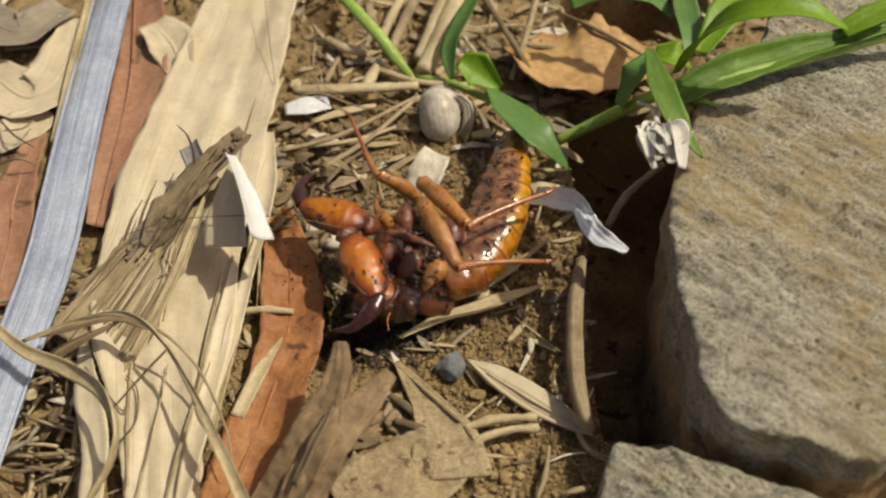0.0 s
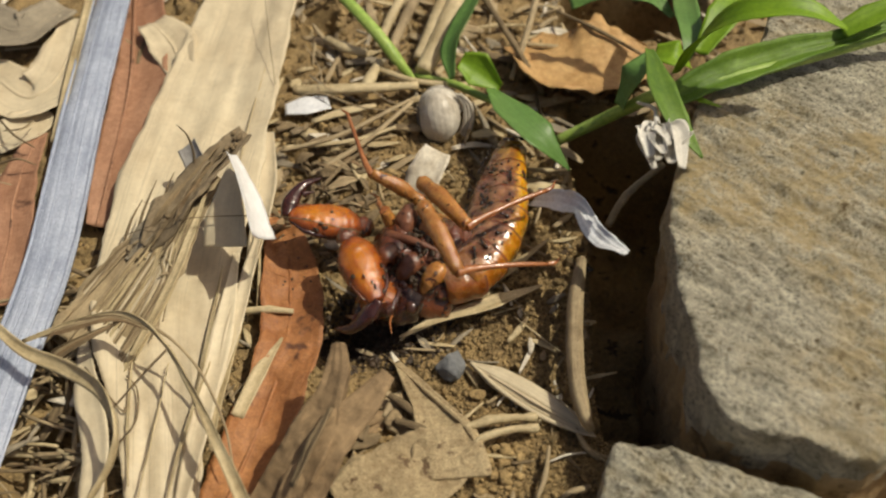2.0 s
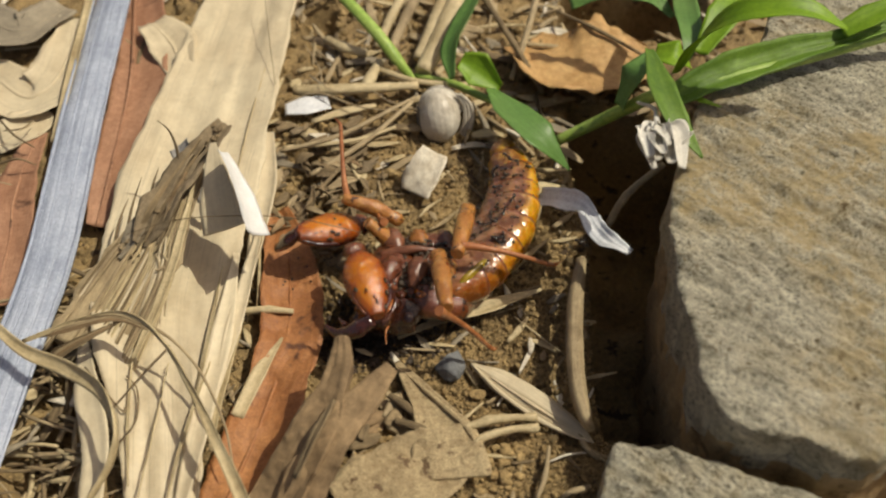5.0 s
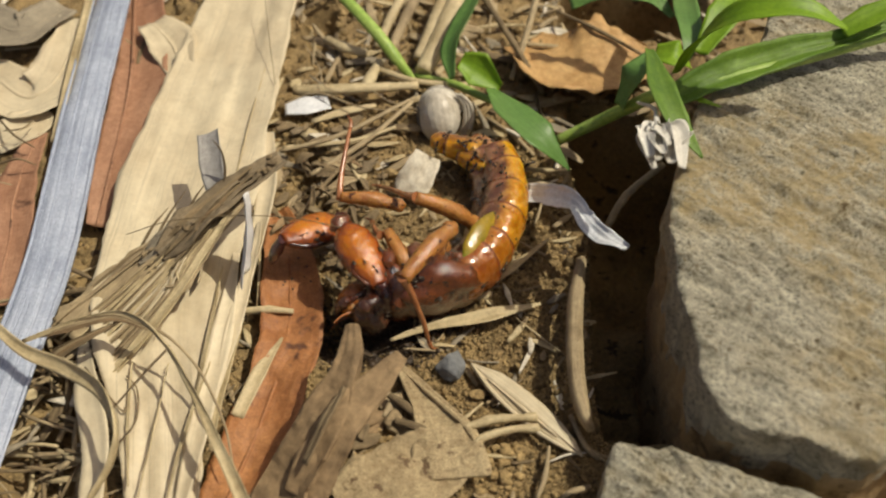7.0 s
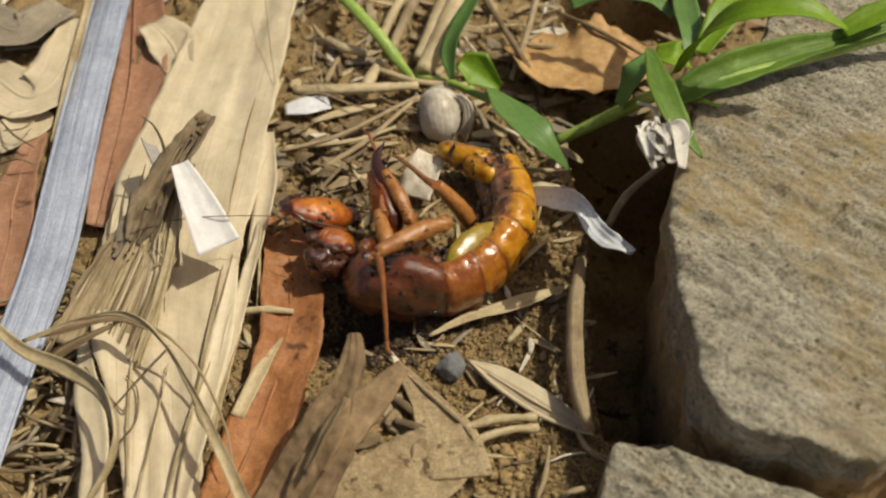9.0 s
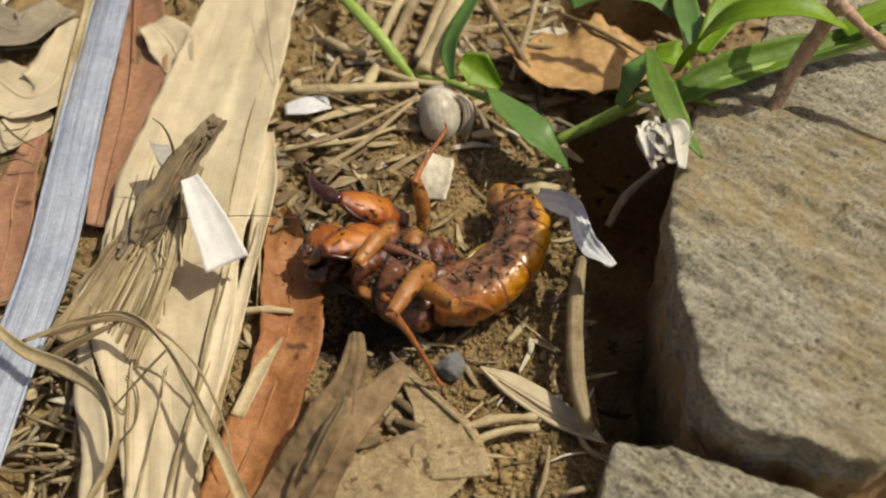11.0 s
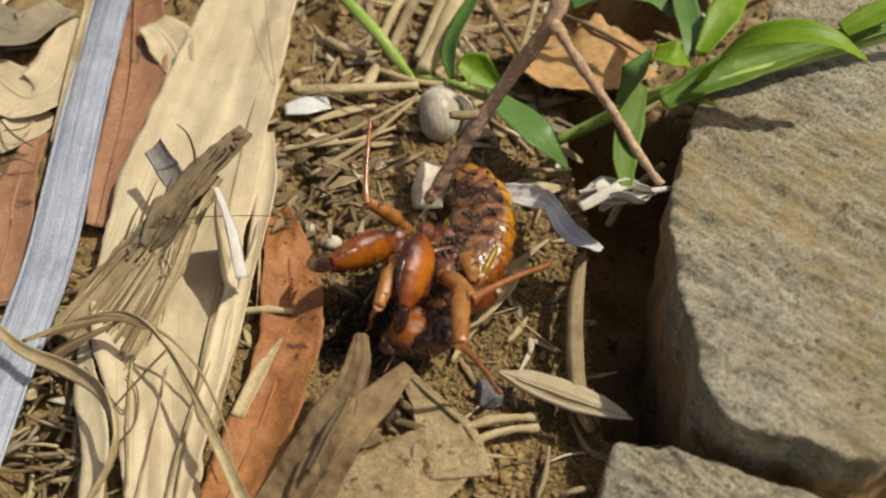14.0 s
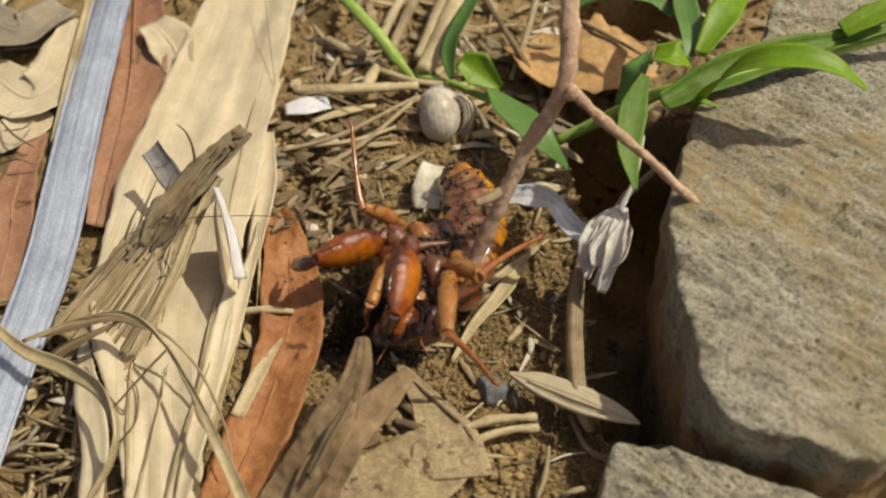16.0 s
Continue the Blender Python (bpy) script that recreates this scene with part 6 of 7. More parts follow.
    # front legs: hip, knee, end
    step_legs("front_a", (0, (-11.4, -6.4, 10), (-7.8, -14.6, 9.5), (-12.3, -19.1, 7.2)), (2, (-11.3, -7.1, 10.4), (-7.9, -15.4, 9.5), (-12.5, -17.8, 5.5)),
              (2.5, (-11.4, -9.2, 9), (-8, -17.5, 9.5), (-9, -16.9, 3)), (3, (-9, -7.7, 9.9), (-6.3, -16.2, 9.5), (-10.8, -11.6, 10.5)),
              (3.5, (-12.3, -6.6, 7.4), (-15.8, -14.6, 9.5), (-20, -10.4, 6.6)), (4, (-9.9, -10.9, 9.5), (-9.1, -19.8, 9.5), (-14.5, -16.3, 7.8)),
              (6.5, (-11.9, -5.3, 10.3), (-8.1, -13.4, 9.5), (-8.7, -15.3, 3.2)), (7, (-12.1, -5.3, 10.8), (-7.6, -13, 9.5), (-7.9, -14.9, 3.2)),
              (7.5, (-10, -7.7, 10), (-8.9, -16.7, 9.5), (-10.1, -16, 3)), (8, (-5.1, -10.2, 10.1), (-12.5, -5.1, 9.5), (-15.7, -10.8, 5.9)),
              (8.5, (-4.3, 1.7, 3.6), (-9.1, -3.1, 9.5), (-15.1, -1.4, 7.2), 90), (9.2, (-6.8, -3.8, 6.7), (-7, 4.8, 9.5), (-8.5, 11.1, 10.9), 90),
              (10.3, (-4.6, -7.8, 10.2), (-12.5, -3.6, 9.5), (-14.3, 2.7, 9.8), 150), (11.3, (-9.2, -1.4, 5.5), (-14.7, -7.3, 9.5), (-17.4, -7.7, 3.5)),
              (12, (-9.2, -1.4, 5.5), (-14.7, -7.3, 9.5), (-17.4, -7.7, 3.5)), (12.5, (-3.2, -6.2, 8.2), (-7.1, -14.2, 9.5), (-10.2, -13.5, 3.7), 140),
              (13, (2.1, -13.1, 10.9), (0.1, -21.9, 11.5), (-2.3, -21.1, 5.4), 80), (13.5, (2.6, -11.4, 11.4), (3.4, -20.4, 11.5), (1.1, -19.9, 5.3), 10),
              (14, (-2.6, -9, 13.3), (-4.5, -17.6, 11.5), (-5.7, -17.7, 5), -60), (15, (-3.4, -8.7, 11.9), (-4.7, -17.6, 11.5), (-5.8, -17.7, 5), -60),
              (16, (-4.4, -9.9, 11.9), (-5.5, -18.8, 11.5), (-6.4, -17.8, 5.1), -60))
    step_legs("front_b", (0, (-10.3, -3.7, 10), (-18.2, 0.4, 9), (-18.3, 6.9, 8.1)), (2, (-11.2, -1.3, 6.6), (-19.9, -1.4, 9), (-17.2, 4.5, 10.1)),
              (2.5, (-8.4, -4.6, 10), (-15, 1.5, 9), (-10.1, 5.8, 9.1)), (3, (-6.3, -3.8, 9), (-13.3, 2, 9), (-6.9, 4.5, 10.8)),
              (3.5, (-6.9, -1.6, 7.5), (-14.4, -6.2, 9), (-17.3, -8.7, 3.6)), (4, (-8.8, -1.1, 5.7), (-15.9, -5.6, 9), (-20.6, -4.8, 4.5)),
              (6.5, (-13.4, 0.8, 5.5), (-20.4, -3.8, 9), (-22.9, -3.1, 2.9)), (7, (-13.9, -0.1, 5.7), (-20.2, -5.6, 9), (-22.7, -5, 2.9)),
              (7.5, (-12.8, -3.4, 5.6), (-19.5, -8.3, 9), (-22.1, -8.7, 2.9)), (8, (-13.5, 0.3, 4.6), (-16.5, -6.9, 9), (-17.4, -8.5, 2.6)),
              (8.5, (-12.3, 2.1, 3.9), (-19.4, -0.3, 9), (-21.7, 1.6, 3.1)), (9.2, (-13.1, 2.6, 3.9), (-20, -0.3, 9), (-20.2, 5.6, 6)),
              (11.3, (-6, 2.6, 3.6), (-13.2, 1.5, 9), (-18.2, 5.7, 8.7)), (12, (-6.4, 3, 3.7), (-13.5, 1.5, 9), (-18.4, 5.9, 8.7)),
              (13, (-2.7, -9.6, 11.9), (-8.9, -16.1, 11), (-12.8, -16.5, 5.7), 150), (13.5, (-2.2, -9.6, 9), (-10, -13.6, 11), (-15.3, -14.7, 7.3), 110),
              (14, (-6.5, -5.8, 8.7), (-13.6, -10.9, 11), (-17.4, -7.3, 7.1), 90), (15, (-6.6, -6.8, 10.1), (-14.4, -11.1, 11), (-18.8, -8.4, 6.8), 90),
              (16, (-8.3, -5.5, 8.3), (-15.5, -10.2, 11), (-19.6, -7.7, 6.5), 90))
    step_legs("middle_a", (0, (-3.8, 5, 5.5), (-8.6, 4.6, 10), (-13.4, 15.5, 10.7)), (2, (-3.8, 3.7, 6.7), (-9.4, 4.8, 10), (-13.8, 15.8, 10.9)),
              (2.5, (-4.1, 2.3, 9.1), (-7.8, 7.7, 10), (-9.6, 19.3, 8.1)), (3, (-1.9, 4.1, 4.9), (-5.8, 2.5, 10), (-9.9, 12.5, 4.8)),
              (3.5, (-4.8, 0.2, 4.8), (-8.6, -1.3, 10), (-15.1, 3.2, 1.2)), (4, (-7, -2.3, 9.2), (-13, 0.4, 10), (-14.7, 11.4, 14.2)),
              (6.5, (-6.4, 2.6, 5.5), (-10.9, 0.7, 10), (-13.2, 12.3, 10.5)), (7, (-6.7, 0.6, 9), (-13.3, 0.7, 10), (-12.5, 12.1, 13.5)),
              (7.5, (-7.2, -1.9, 9.2), (-13.8, -2.4, 10), (-14.5, 9.4, 10.8)), (8, (-6.3, 1.1, 5.4), (-10.4, -1.3, 10), (-14.3, 9.5, 6.9)),
              (8.5, (-5, 2.6, 3.7), (-6.9, 2.5, 10), (-9, 13.9, 6.9)), (9.2, (-4.6, -1.6, 10.1), (-7.1, 4.5, 10), (-11.4, 15.2, 7.2)),
              (11.3, (-2.5, 2.7, 3.5), (-3.4, 3, 10), (1.2, 14, 9.8)), (12, (-2.8, 3.2, 3.5), (-3.6, 2.1, 10), (0.5, 13.2, 9.1)),
              (13, (-0.9, -5.9, 8.2), (-5.6, -8.4, 12), (-10.1, 2.1, 8.8)), (13.5, (-1, -6.3, 7.7), (-5.9, -5.3, 12), (-6.8, 6.9, 17)),
              (14, (-5.3, -1.4, 6.9), (-9.5, -1.9, 12), (-9.8, 9.2, 16.2)), (14.5, (-5.6, -1.1, 6.8), (-9.7, -1.9, 12), (-10.9, 9.3, 15.8)),
              (16, (-5.9, -1.2, 7.1), (-10, -2.8, 12), (-12.3, 8.4, 17)))
    step_legs("middle_b", (0, (-5.9, -1.9, 3.8), (-8, -2.2, 10), (-9.4, 4.5, 6.1)), (2, (-5.9, -1.8, 3.6), (-7.5, -1.5, 10), (-9.5, 4.8, 5.7)),
              (3.5, (-7.9, -14.2, 8.6), (-11.7, -9, 10), (-16.3, -3.9, 6.2)), (4, (-7, -4.3, 4.4), (-10.2, -5.8, 10), (-13.7, -0.9, 5)),
              (6.5, (-4.6, -8.4, 7.5), (-6.7, -2.7, 10), (-7.9, 4, 6.1)), (7.5, (-3.5, -12, 9.1), (-9, -8.4, 10), (-12, -3, 5.1)), (8, (-6.2, -4.7, 3.7), (-6.9, -6.7, 10), (-6.5, 1.2, 11)),
              (9.2, (-6.6, -8.3, 9.7), (-7.6, -1.8, 10), (-9.4, 5.3, 7)), (11.3, (-7.3, -4.3, 9.2), (-9.9, -10.3, 10), (-12.8, -7.8, 3.1)),
              (12, (-7.3, -4.3, 9.2), (-9.9, -10.3, 10), (-12.8, -7.8, 3.1)), (13, (-5, -13, 12.5), (-7.4, -19.1, 12), (-8.6, -18, 4.3)),
              (14, (-5.7, -11.6, 11.7), (-7.5, -18, 12), (-9.3, -16.5, 4.4)), (16, (-6.4, -11.3, 11.4), (-8.4, -17.6, 12), (-9.6, -16.4, 4.3)))
    step_legs("hind_a", (0, (-1.9, 0.3, 12.5), (3.1, -6.7, 13), (14.4, 0.5, 12.3)), (2, (-1.9, 0.3, 12.5), (3.1, -6.7, 13), (14.4, 0.6, 12.8)),
              (2.5, (0.1, -1.9, 13.3), (1.5, -10.3, 13), (11.8, -11.1, 4.5)), (3, (1.2, 1.2, 6.9), (-4.2, -1.5, 13), (-7.4, 7.9, 4)),
              (3.5, (1.1, -3.5, 11), (2, -11.8, 13), (8.8, -9.9, 1.6)), (4, (2, -3.6, 13.4), (2.7, -12.2, 13), (12.5, -20.6, 8.9)),
              (6.5, (3.3, -1.1, 6.3), (-1.7, -2.9, 13), (-7.3, 5.5, 4.3)), (7, (3.4, -1.3, 7.9), (-3.5, -1.9, 13), (-9.6, 7, 5)), (7.5, (5, 0.7, 8.2), (-1.7, -1.7, 13), (-6.1, 9.9, 8.1)),
              (8, (6.4, 1.4, 5.7), (1.9, 2, 13), (-7.2, 10.9, 8.9)), (8.5, (3.8, -0.5, 5.6), (-0.6, -0.6, 13), (-6.5, 9.6, 6.7)), (9.2, (4, -0.9, 6.1), (-1, 0.3, 13), (-6.6, 11, 7)),
              (11.3, (-3.1, -14, 8.6), (2.4, -18.9, 13), (8.6, -14, 2.1)), (12, (-2.8, -15, 8.8), (3.5, -19, 13), (10, -12.8, 3.1)),
              (12.5, (-0.9, -15.6, 9.2), (4.2, -21.3, 13), (11, -13.9, 4.2)), (13, (3.4, -16.8, 10.9), (5.2, -24.1, 15), (13.9, -16, 8.8)),
              (13.5, (3.4, -16.6, 10.6), (5, -23.8, 15), (13.7, -15.8, 8.8)), (14, (0.4, -12.3, 10.3), (3.4, -18.9, 15), (13.2, -10.5, 11.3)),
              (14.5, (0.4, -11.6, 10), (3.4, -17.9, 15), (13.1, -9.1, 11.8)), (15.5, (1.1, -10.9, 9.7), (4.2, -16.9, 15), (13.6, -7.9, 11.9)),
              (16, (0.8, -10, 9.5), (4.3, -15.6, 15), (12.5, -5.8, 10.9)))
    step_legs("hind_b", (0, (-1.8, -5.9, 14.9), (1.8, -13.7, 14), (14, -9.6, 10.4)), (2, (-1.8, -6.7, 15.5), (1.8, -14.3, 14), (14.2, -10.3, 10.9)),
              (2.5, (-0.8, -9, 12.1), (-1.2, -17.4, 14), (8.2, -20.4, 4.9)), (3, (-2.2, -11.1, 12), (-3.6, -19.3, 14), (5.9, -19, 4.5)),
              (3.5, (-0.2, -10.6, 12.2), (0.5, -19, 14), (8.4, -15.3, 3.8)), (4, (0.3, -12, 12.2), (1.4, -20.3, 14), (8.4, -16.3, 3.4)),
              (6.5, (-1.9, -8.6, 12), (-4.3, -16.6, 14), (0.1, -18.3, 1.4)), (7, (0.3, -8.3, 13.9), (-4.6, -15.4, 14), (-1.1, -16.9, 1.2)),
              (7.5, (1.4, -7.9, 14.6), (-0.7, -16.2, 14), (2.4, -14.4, 1.1)), (8, (-1, -4, 15.2), (-4.5, -11.7, 14), (1.5, -11.6, 2)),
              (8.5, (-0.1, -7.6, 15), (-7.6, -11.6, 14), (-4.3, -18.1, 2.8)), (9.2, (-1, -6.5, 12.9), (-7.7, -11.7, 14), (-6.5, -18.6, 2.6)),
              (11.3, (-2.4, -13.2, 11.9), (-5.7, -20.9, 14), (0.4, -23.2, 2.3)), (12, (-2.6, -13.6, 12), (-5.8, -21.4, 14), (0.4, -23.8, 2.4)),
              (12.5, (1.7, -21, 12.5), (1.3, -29.5, 14), (3.8, -26.7, 1.1)), (13, (4.2, -21.3, 15.7), (2.8, -29.8, 16), (6.2, -29.7, 3)),
              (13.5, (4.2, -21.2, 15.3), (2.6, -29.6, 16), (5.5, -29.3, 2.9)), (14, (2, -17.2, 14), (1.9, -25.6, 16), (6.9, -24.5, 3.6)),
              (15, (1.7, -16.4, 14), (1.9, -24.8, 16), (7.6, -24.2, 3.9)), (15.5, (1.8, -16.1, 14), (1.7, -24.5, 16), (7.1, -24, 3.7)),
              (16, (0.6, -15.7, 14), (0.4, -24, 16), (6.7, -23.7, 4.2)))


def move_ants():
    r3 = random.Random(8)
    for k, ant in enumerate(ants):
        s0, ang0, turn0 = r3.uniform(0.02, 0.95), r3.uniform(-1.5, 1.5), r3.uniform(0, 360)
        rows = []
        for t, pts, back in bends:
            line = body_line(pts)
            s = min(1, max(0, s0 + 0.06 * math.sin(0.9 * t + k)))
            i = min(39, int(s * 40))
            along = (line[i + 1] - line[i]).normalized()
            up = Vector((-0.15, -0.25, 1)).normalized()
            side = along.cross(up).normalized()
            up = side.cross(along)
            a = ang0 + 0.3 * math.sin(0.7 * t + 2 * k)
            out = (up * math.cos(a) + side * math.sin(a)).normalized()
            r = (PLATES[max(0, min(7, int((i - 9) / 3.75)))] if i > 8 else 4.6) * 0.9 + 0.1
            p = line[i] + out * r
            head_to = Matrix.Rotation(radians(turn0 + 40 * math.sin(0.8 * t + k)), 3, out) @ along
            if s0 > 0.8 and k % 2:
                q = line[20] + side * (8 + 6 * s0) * (1 if k % 4 == 1 else -1)
                p = Vector((q.x, q.y, ground_height(q.x, q.y) + 0.5))
                out, head_to = Vector((0, 0, 1)), Vector((math.cos(turn0 + t * 0.2), math.sin(turn0 + t * 0.2), 0))
            rows.append((t, reach(p, p + head_to, 0, out)))
        walk(ant, rows)


def move_litter():
    walk(bark, [(t, reach(BARK_FOOT, top)) for t, top in (
        (0, (-25.5, 8.8, 13)), (3, (-25.5, 8.8, 13)), (3.5, (-28.0, 11.8, 13)), (4, (-28.0, 11.8, 13)), (6.5, (-27.5, 9.9, 13)), (7, (-21.0, 4.2, 12)), (7.5, (-29.8, 7.7, 13)), (8, (-29.2, 7.7, 13)), (9, (-31.7, 8.2, 13)), (11.4, (-30.1, 7.2, 13)), (12.5, (-29.7, 6.6, 13)), (13, (-20.4, 0.7, 11)), (14, (-26.9, 5.3, 13)), (16, (-27.0, 5.3, 13)))])
    base = Vector((-30, 3.4, 9))
    walk(white_flap, [(t, reach(Vector(a) - base, Vector(b) - base, roll)) for t, a, b, roll in (
        (0, (-26.2, 0.6, 18.0), (-21.5, -10.2, 13.5), -58), (3, (-26.0, 0.8, 18.0), (-21.3, -10.1, 13.5), -58), (3.5, (-26.1, 1.3, 18.0), (-20.8, -9.8, 13.5), -58), (4, (-26.1, 1.3, 18.0), (-20.8, -9.8, 13.5), -58), (6.5, (-29.1, -1.2, 17.0), (-25.6, -8.3, 11.0), -60),
        (7, (-23.8, -4.6, 16.5), (-24.8, -8.3, 9.0), -102), (7.5, (-30.7, -1.4, 16.5), (-27.0, -8.8, 10.0), -26), (8, (-31.0, -1.0, 16.5), (-27.1, -8.6, 10.0), -24), (9, (-32.5, 0.5, 16.5), (-27.5, -8.0, 10.3), 0), (11.4, (-30.7, -2.1, 16.5), (-26.7, -9.2, 10.0), 0),
        (12.5, (-30.5, -2.2, 16.5), (-26.6, -9.4, 10.0), -18), (13, (-23.5, -7.0, 14.0), (-23.7, -10.0, 7.0), -100), (13.5, (-23.5, -7.0, 14.0), (-23.7, -10.0, 7.0), -100), (14, (-27.7, -3.4, 16.5), (-24.8, -11.7, 10.5), -74), (16, (-27.7, -3.4, 16.5), (-24.9, -12.1, 10.5), -76))])
    walk(brown_flap, [(t, reach(Vector(a) - base, Vector(b) - base, roll)) for t, a, b, roll in (
        (0, (-26, 2.5, 15.6), (-26.9, -5.8, 11.5), 6), (3, (-26, 2.5, 15.6), (-26.9, -5.8, 11.5), 6), (3.5, (-28.6, 5.1, 16), (-26.9, -5.3, 11.5), 6), (4, (-28.6, 4.9, 16), (-26.9, -5.3, 11.5), 6), (6.5, (-30.1, 2.8, 14.5), (-29.3, -6.8, 10.5), 40),
        (7, (-27.1, -0.7, 12), (-30.4, -6.3, 7), 40), (7.5, (-32.2, 0.7, 14), (-33.3, -9, 7), 55), (9, (-32.6, 0.9, 14), (-33.5, -9, 7), 55), (12.5, (-31.5, -0.1, 14), (-32.8, -9.8, 7), 55), (13, (-24.7, -8.0, 12.0), (-28.6, -10.7, 2.6), 50), (13.5, (-24.7, -8.0, 12.0), (-28.6, -10.7, 2.6), 50), (14, (-28.0, -3.1, 14.0), (-27.7, -7.2, 4.3), 82), (16, (-28.0, -3.1, 14.0), (-27.7, -7.4, 4.5), 82))])
    walk(grey_flap, [(t, reach(Vector(a) - base, Vector(b) - base, roll)) for t, a, b, roll in (
        (0, (-28.7, 0.4, 8.0), (-33.5, 8.3, 11.0), -42), (4, (-28.5, 0.6, 8.0), (-33.6, 7.9, 11.0), -44), (6.5, (-31.6, -0.1, 9.0), (-36.6, 9.5, 12.5), -40), (7, (-28.1, -1.0, 11.0), (-31.1, 9.9, 14.0), -28),
        (7.5, (-33.0, -0.4, 9.0), (-38.1, 9.6, 12.0), 40), (9, (-34.9, -0.3, 9.0), (-39.7, 10.2, 12.0), 58), (11.4, (-33.0, -0.4, 9.0), (-38.1, 9.6, 12.0), 40), (12.5, (-33.1, -0.4, 9.0), (-38.3, 9.6, 12.0), 46), (13, (-26.5, -2.1, 10.0), (-29.0, 8.7, 14.0), -24), (13.5, (-26.5, -2.1, 10.0), (-29.1, 8.7, 14.0), -26), (14, (-31.4, -0.5, 9.5), (-37.8, 7.0, 13.0), -46), (16, (-31.4, -0.7, 9.5), (-37.9, 6.4, 13.0), -46))])
    walk(seed_husk, [(t, reach(a, b)) for t, a, b in (
        (0, (3.1, -18.7, 1.6), (17.4, -28.8, 1.6)), (4, (3.5, -19.2, 1.6), (17.4, -28.8, 1.6)), (7, (3.5, -19.2, 1.6), (14.8, -30.3, 1.6)), (8.5, (3.1, -18.7, 1.6), (17.4, -28.7, 1.6)), (11.3, (4.6, -19.7, 1.6), (17.9, -29.2, 1.6)), (12, (4.6, -19.7, 1.6), (17.9, -29.2, 1.6)),
        (12.5, (5.6, -21.9, 3.0), (18.8, -30.3, 7.6)), (13, (5.2, -21.7, 3.0), (19.7, -30.2, 7.6)), (14.5, (7.4, -21.0, 3.0), (21.1, -29.8, 7.6)), (16, (7.9, -21.3, 3.0), (20.5, -29.9, 7.6)))])
    walk(straw_sliver, [(t, reach(a, b)) for t, a, b in (
        (0, (-5.4, -15.4, 1.7), (12.1, -7.9, 1.7)), (2, (-5.4, -15.4, 1.7), (12.1, -7.9, 1.7)), (4, (-5.1, -15.4, 1.7), (12.1, -7.5, 1.7)), (6.5, (-6.6, -15.8, 1.7), (12.9, -10.3, 1.7)), (7.5, (-6.6, -15.8, 1.7), (12.6, -10.5, 1.7)), (8, (-5.1, -14.3, 1.7), (14.7, -9.6, 1.7)), (8.5, (-3, -15.4, 1.7), (14.2, -9.4, 1.7)), (9.2, (-1.6, -14.9, 1.7), (13.8, -8.5, 1.7)), (11.3, (-6, -12.2, 1.7), (9, -6.3, 1.7)), (12, (-6, -12.2, 1.7), (9.2, -6.1, 1.7)), (12.5, (-4.5, -14.8, 1.7), (10.8, -7.3, 1.7)), (13, (-1.7, -18.9, 1.7), (10.2, -5, 1.7)), (14, (1.1, -18.9, 1.7), (9.5, -5.8, 1.7)), (16, (1.1, -18.9, 1.7), (9.4, -5.9, 1.7)))])
    home = slate.matrix_basis.translation.copy()
    walk(slate, [(t, Matrix.Translation(home + Vector((dx, dy, 0)) * MM) @ pose(0, 0, 0, 0, 0, turn)) for t, dx, dy, turn in (
        (0, 0, 0, 0), (11.3, 0, 0, 0), (12.3, 0.6, -0.8, 10), (13, 3.6, -4.0, 40), (14, 4.2, -4.2, 50), (14.5, 4.4, -3.6, 60), (16, 4.6, -3.8, 65))])
    walk(pale_strip, [(t, reach(a, b)) for t, a, b in (
        (0, (11.9, 5.5, 3.5), (22.0, -9.7, 12.5)), (3, (12.4, 5.1, 3.5), (22.0, -9.7, 12.5)), (4, (13.6, 5.1, 3.5), (22.0, -9.7, 12.5)), (6.5, (10.8, 6.1, 3.5), (23.2, -9.7, 12.5)), (9.2, (11.7, 5.5, 3.5), (23.9, -10.5, 12.5)), (11.3, (12.2, 5.5, 3.5), (21.1, -12.9, 12.5)), (12, (12.2, 5.5, 3.5), (21.4, -13.4, 12.5)), (12.5, (9.1, 6.8, 3.5), (21.2, -13.9, 12.5)), (13, (9.1, 6.3, 3.5), (21.7, -13.9, 12.5)), (14, (7.5, 6.1, 3.5), (20.7, -10.5, 12.5)), (16, (7.9, 5.7, 3.5), (20.2, -8.8, 12.5)))])
    walk(chip, [(t, reach(a, b, roll)) for t, a, b, roll in (
        (0, (-3.5, 8.5, 1.5), (-0.7, 14.3, 5), 10), (4, (-3.4, 9.1, 1.5), (-0.7, 14.3, 5), 10), (6.5, (-4.9, 8, 1.5), (-2.3, 12.9, 5), 25), (9.2, (-3.7, 8, 1.5), (-1.5, 14.5, 5), 10), (12.5, (-0.9, 6.4, 1.5), (0.1, 14.9, 4), 10), (13, (-1.9, 4.4, 1.5), (-0.5, 14.2, 3), 0), (14, (-2, 5.9, 1.5), (-1, 13.3, 4), 0), (16, (-2, 5.9, 1.5), (-1, 12.7, 4), 0))])
    flower = Vector((23.6, 22.4, 0))
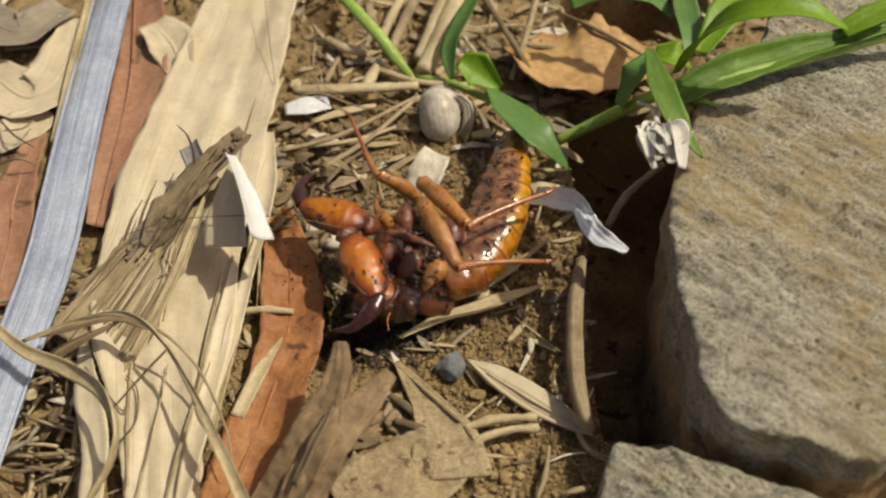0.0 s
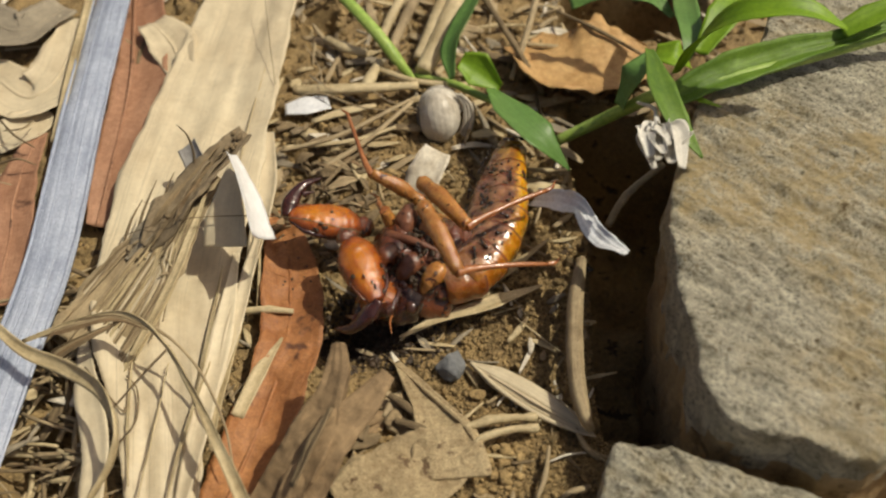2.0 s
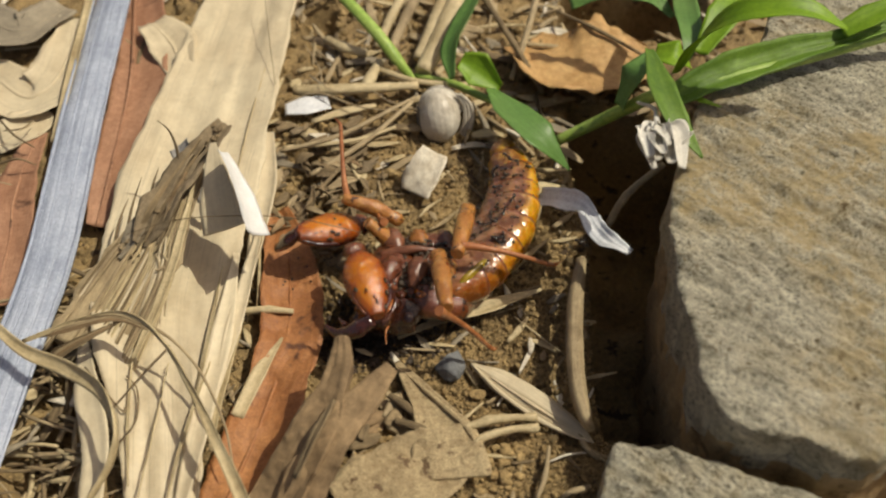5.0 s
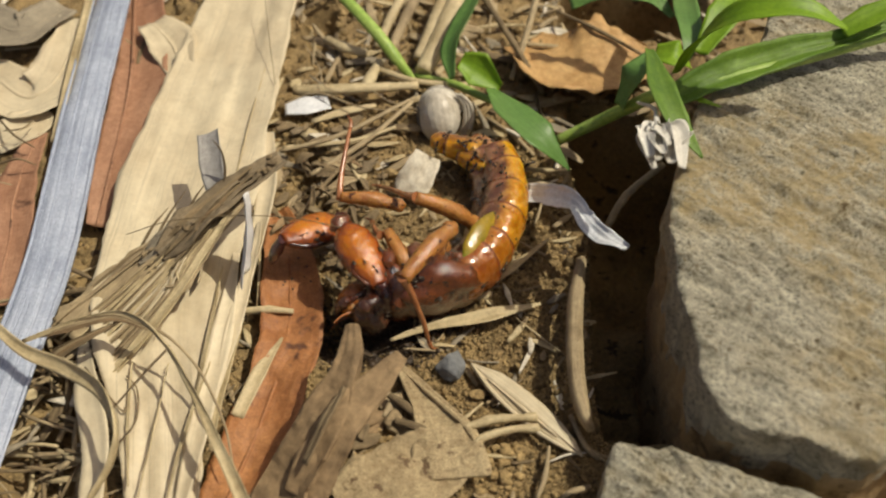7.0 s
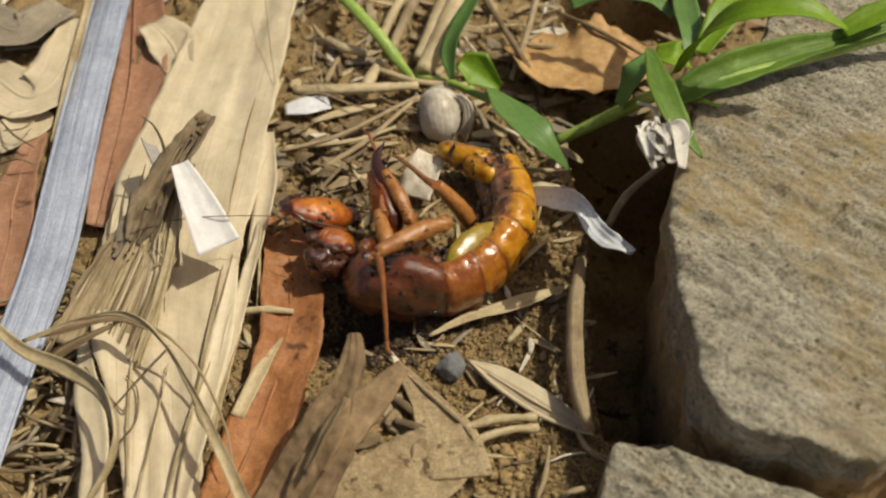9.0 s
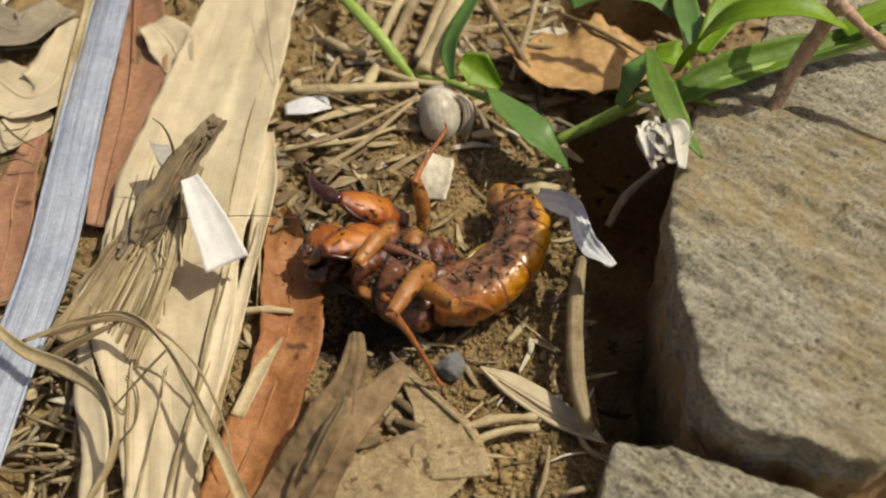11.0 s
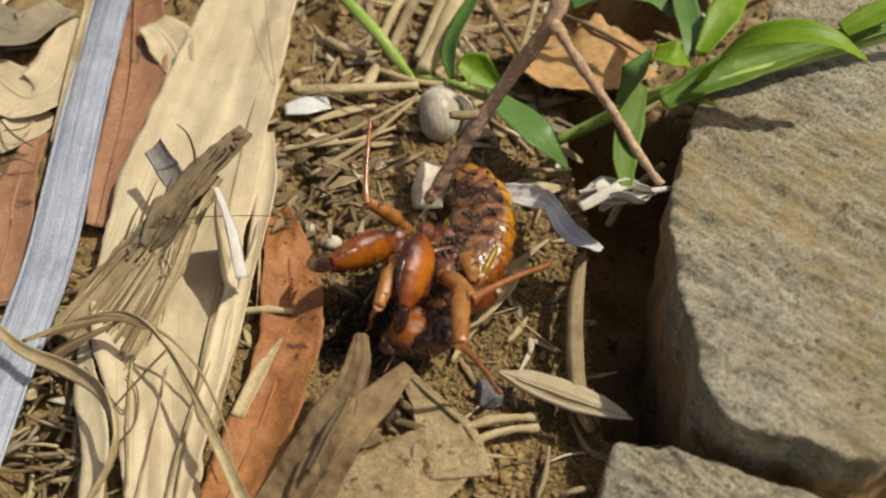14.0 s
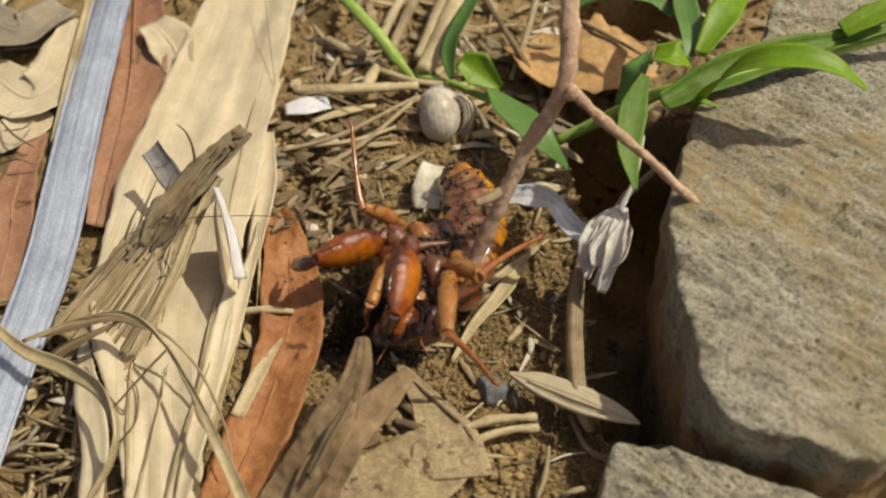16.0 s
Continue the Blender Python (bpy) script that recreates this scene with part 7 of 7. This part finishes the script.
    walk(husk, [(t, reach(Vector(a) - flower, Vector(b) - flower, roll)) for t, a, b, roll in (
        (0, (24.8, -0.4, 24.0), (24.2, -9.7, 27.7), 0), (11.3, (24.8, -0.4, 24.0), (24.2, -9.7, 27.7), 0), (13.5, (24.8, -0.4, 24.0), (24.2, -9.7, 27.7), 10), (13.8, (26.8, -1, 16), (22, -1.4, 20), 20), (14.05, (24, -5.5, 17), (19.3, -8.1, 17), 30), (14.3, (21.4, -6.1, 16.0), (16.8, -14.9, 9.0), 10), (16, (21.4, -6.1, 16.0), (17.0, -14.8, 9.1), 10))])


def sway(pivot, turn, shift=(0, 0, 0)):
    p = (Vector(pivot) - Vector((23.6, 22.4, 0))) * MM
    return Matrix.Translation(p + Vector(shift) * MM) @ pose(0, 0, 0, *turn) @ Matrix.Translation(-p)


def move_splint():
    at = Vector((-14, -38, 2)) * MM
    walk(stump, [(t, Matrix.Translation(at + Vector((dx, dy, 0)) * MM) @ pose(0, 0, 0, 0, 0, turn)) for t, dx, dy, turn in (
        (0, 0, 0, 0), (4, -0.3, -0.2, 0), (6.5, 0.8, 2.6, -1), (7, 0.9, 2.4, -1), (8.5, 1.0, 1.2, -2), (9.2, 1.0, 1.2, -2), (12.5, 1.2, 1.4, -3), (16, 1.4, 0.8, -4))])


def move_grass():
    foot = (28.7, 8.8, 21)
    walk(arching_leaf, [(0, sway(foot, (0, 0, 0))), (11.9, sway(foot, (0, 0, 0))), (12.5, sway(foot, (2, 2, -1))), (13.6, sway(foot, (0, 0, 0))), (14.4, sway(foot, (0, 4, -6), (3.5, -3.5, -2.5))),
                        (15, sway(foot, (0, 4, -6), (1.5, -3.5, -2.5))), (16, sway(foot, (0, 4, -6), (1.5, -4, -2.5)))])
    top = (25.5, 11.8, 25)
    walk(hanging_leaf, [(0, sway(top, (0, 0, 0))), (11.9, sway(top, (0, 0, 0))), (12.5, sway(top, (-6, 6, -22))), (13.1, sway(top, (-6, 6, -20))), (14.4, sway(top, (6, 10, -26), (-1, -5, -3))), (16, sway(top, (2, 6, -24), (-0.5, -2.5, -2)))])


def move_twig():
    away = three((190, 150, 60), (170, 140, 30), (215, 140, 50))
    near = three((110, 90, 50), (97, 66, 24), (134, 66, 40))
    walk(twig, [(0, away), (9.3, away), (10.3, near)] + [(t, three(o, a, b)) for t, o, a, b in (
        (11.3, (27.8, -3.2, 31), (20.6, -6.8, 2.5), (44, -16.3, 21.9)), (11.5, (20.5, 5, 31), (6.8, -4.5, 6.5), (34.5, -11.6, 22.8)), (11.7, (17.7, 10.8, 31), (5.1, 7.3, 4.5), (33.1, -6.5, 21.5)),
        (12, (15.5, 12.5, 31), (0, 9.5, 6), (30, -2.6, 21.9)), (12.2, (7.5, 22.2, 31), (-7.7, 18.8, 5.8), (22, 7.3, 21.9)), (12.5, (8.3, 4.3, 31), (-5.8, 0.3, 5.3), (23.4, -7.8, 19.2)),
        (12.7, (12.3, 5, 31), (-3.6, -3.8, 7.6), (23.9, -13.8, 25.6)), (13, (22.8, 12, 31), (7.7, 1.6, 7.7), (37.8, -5.6, 21.8)), (13.3, (24.3, -6.9, 31), (14.1, -7.1, 3.2), (40.4, -20.7, 22.9)),
        (13.5, (19.8, -0.9, 31), (6.7, -8.9, 5.7), (34, -17.9, 23.7)), (13.7, (17.9, 8.7, 31), (3.1, 1.1, 6.5), (32.7, -8.6, 21.8)), (14, (12.9, 9.8, 31), (-1.7, 3.8, 6), (27.3, -5.8, 21.6)),
        (14.3, (7.9, 12.2, 31), (-7.3, 8.1, 5.9), (22, -2.4, 20.9)), (14.5, (23.4, 37.1, 31), (6.6, 20.4, 11.3), (43.2, 16.2, 17.4)), (15, (20.7, -4.4, 31), (10.8, -4.7, 3.1), (35.9, -20.6, 25.6)),
        (15.5, (16.8, -0.3, 31), (5.5, -11.9, 6.2), (33, -15.2, 25.4)), (16, (13.6, -1.3, 31), (2.6, -9.6, 4.8), (32.2, -9.7, 21.2)))])


def motions():
    move_insect()
    move_ants()
    move_litter()
    move_splint()
    move_grass()
    move_twig()


motions()
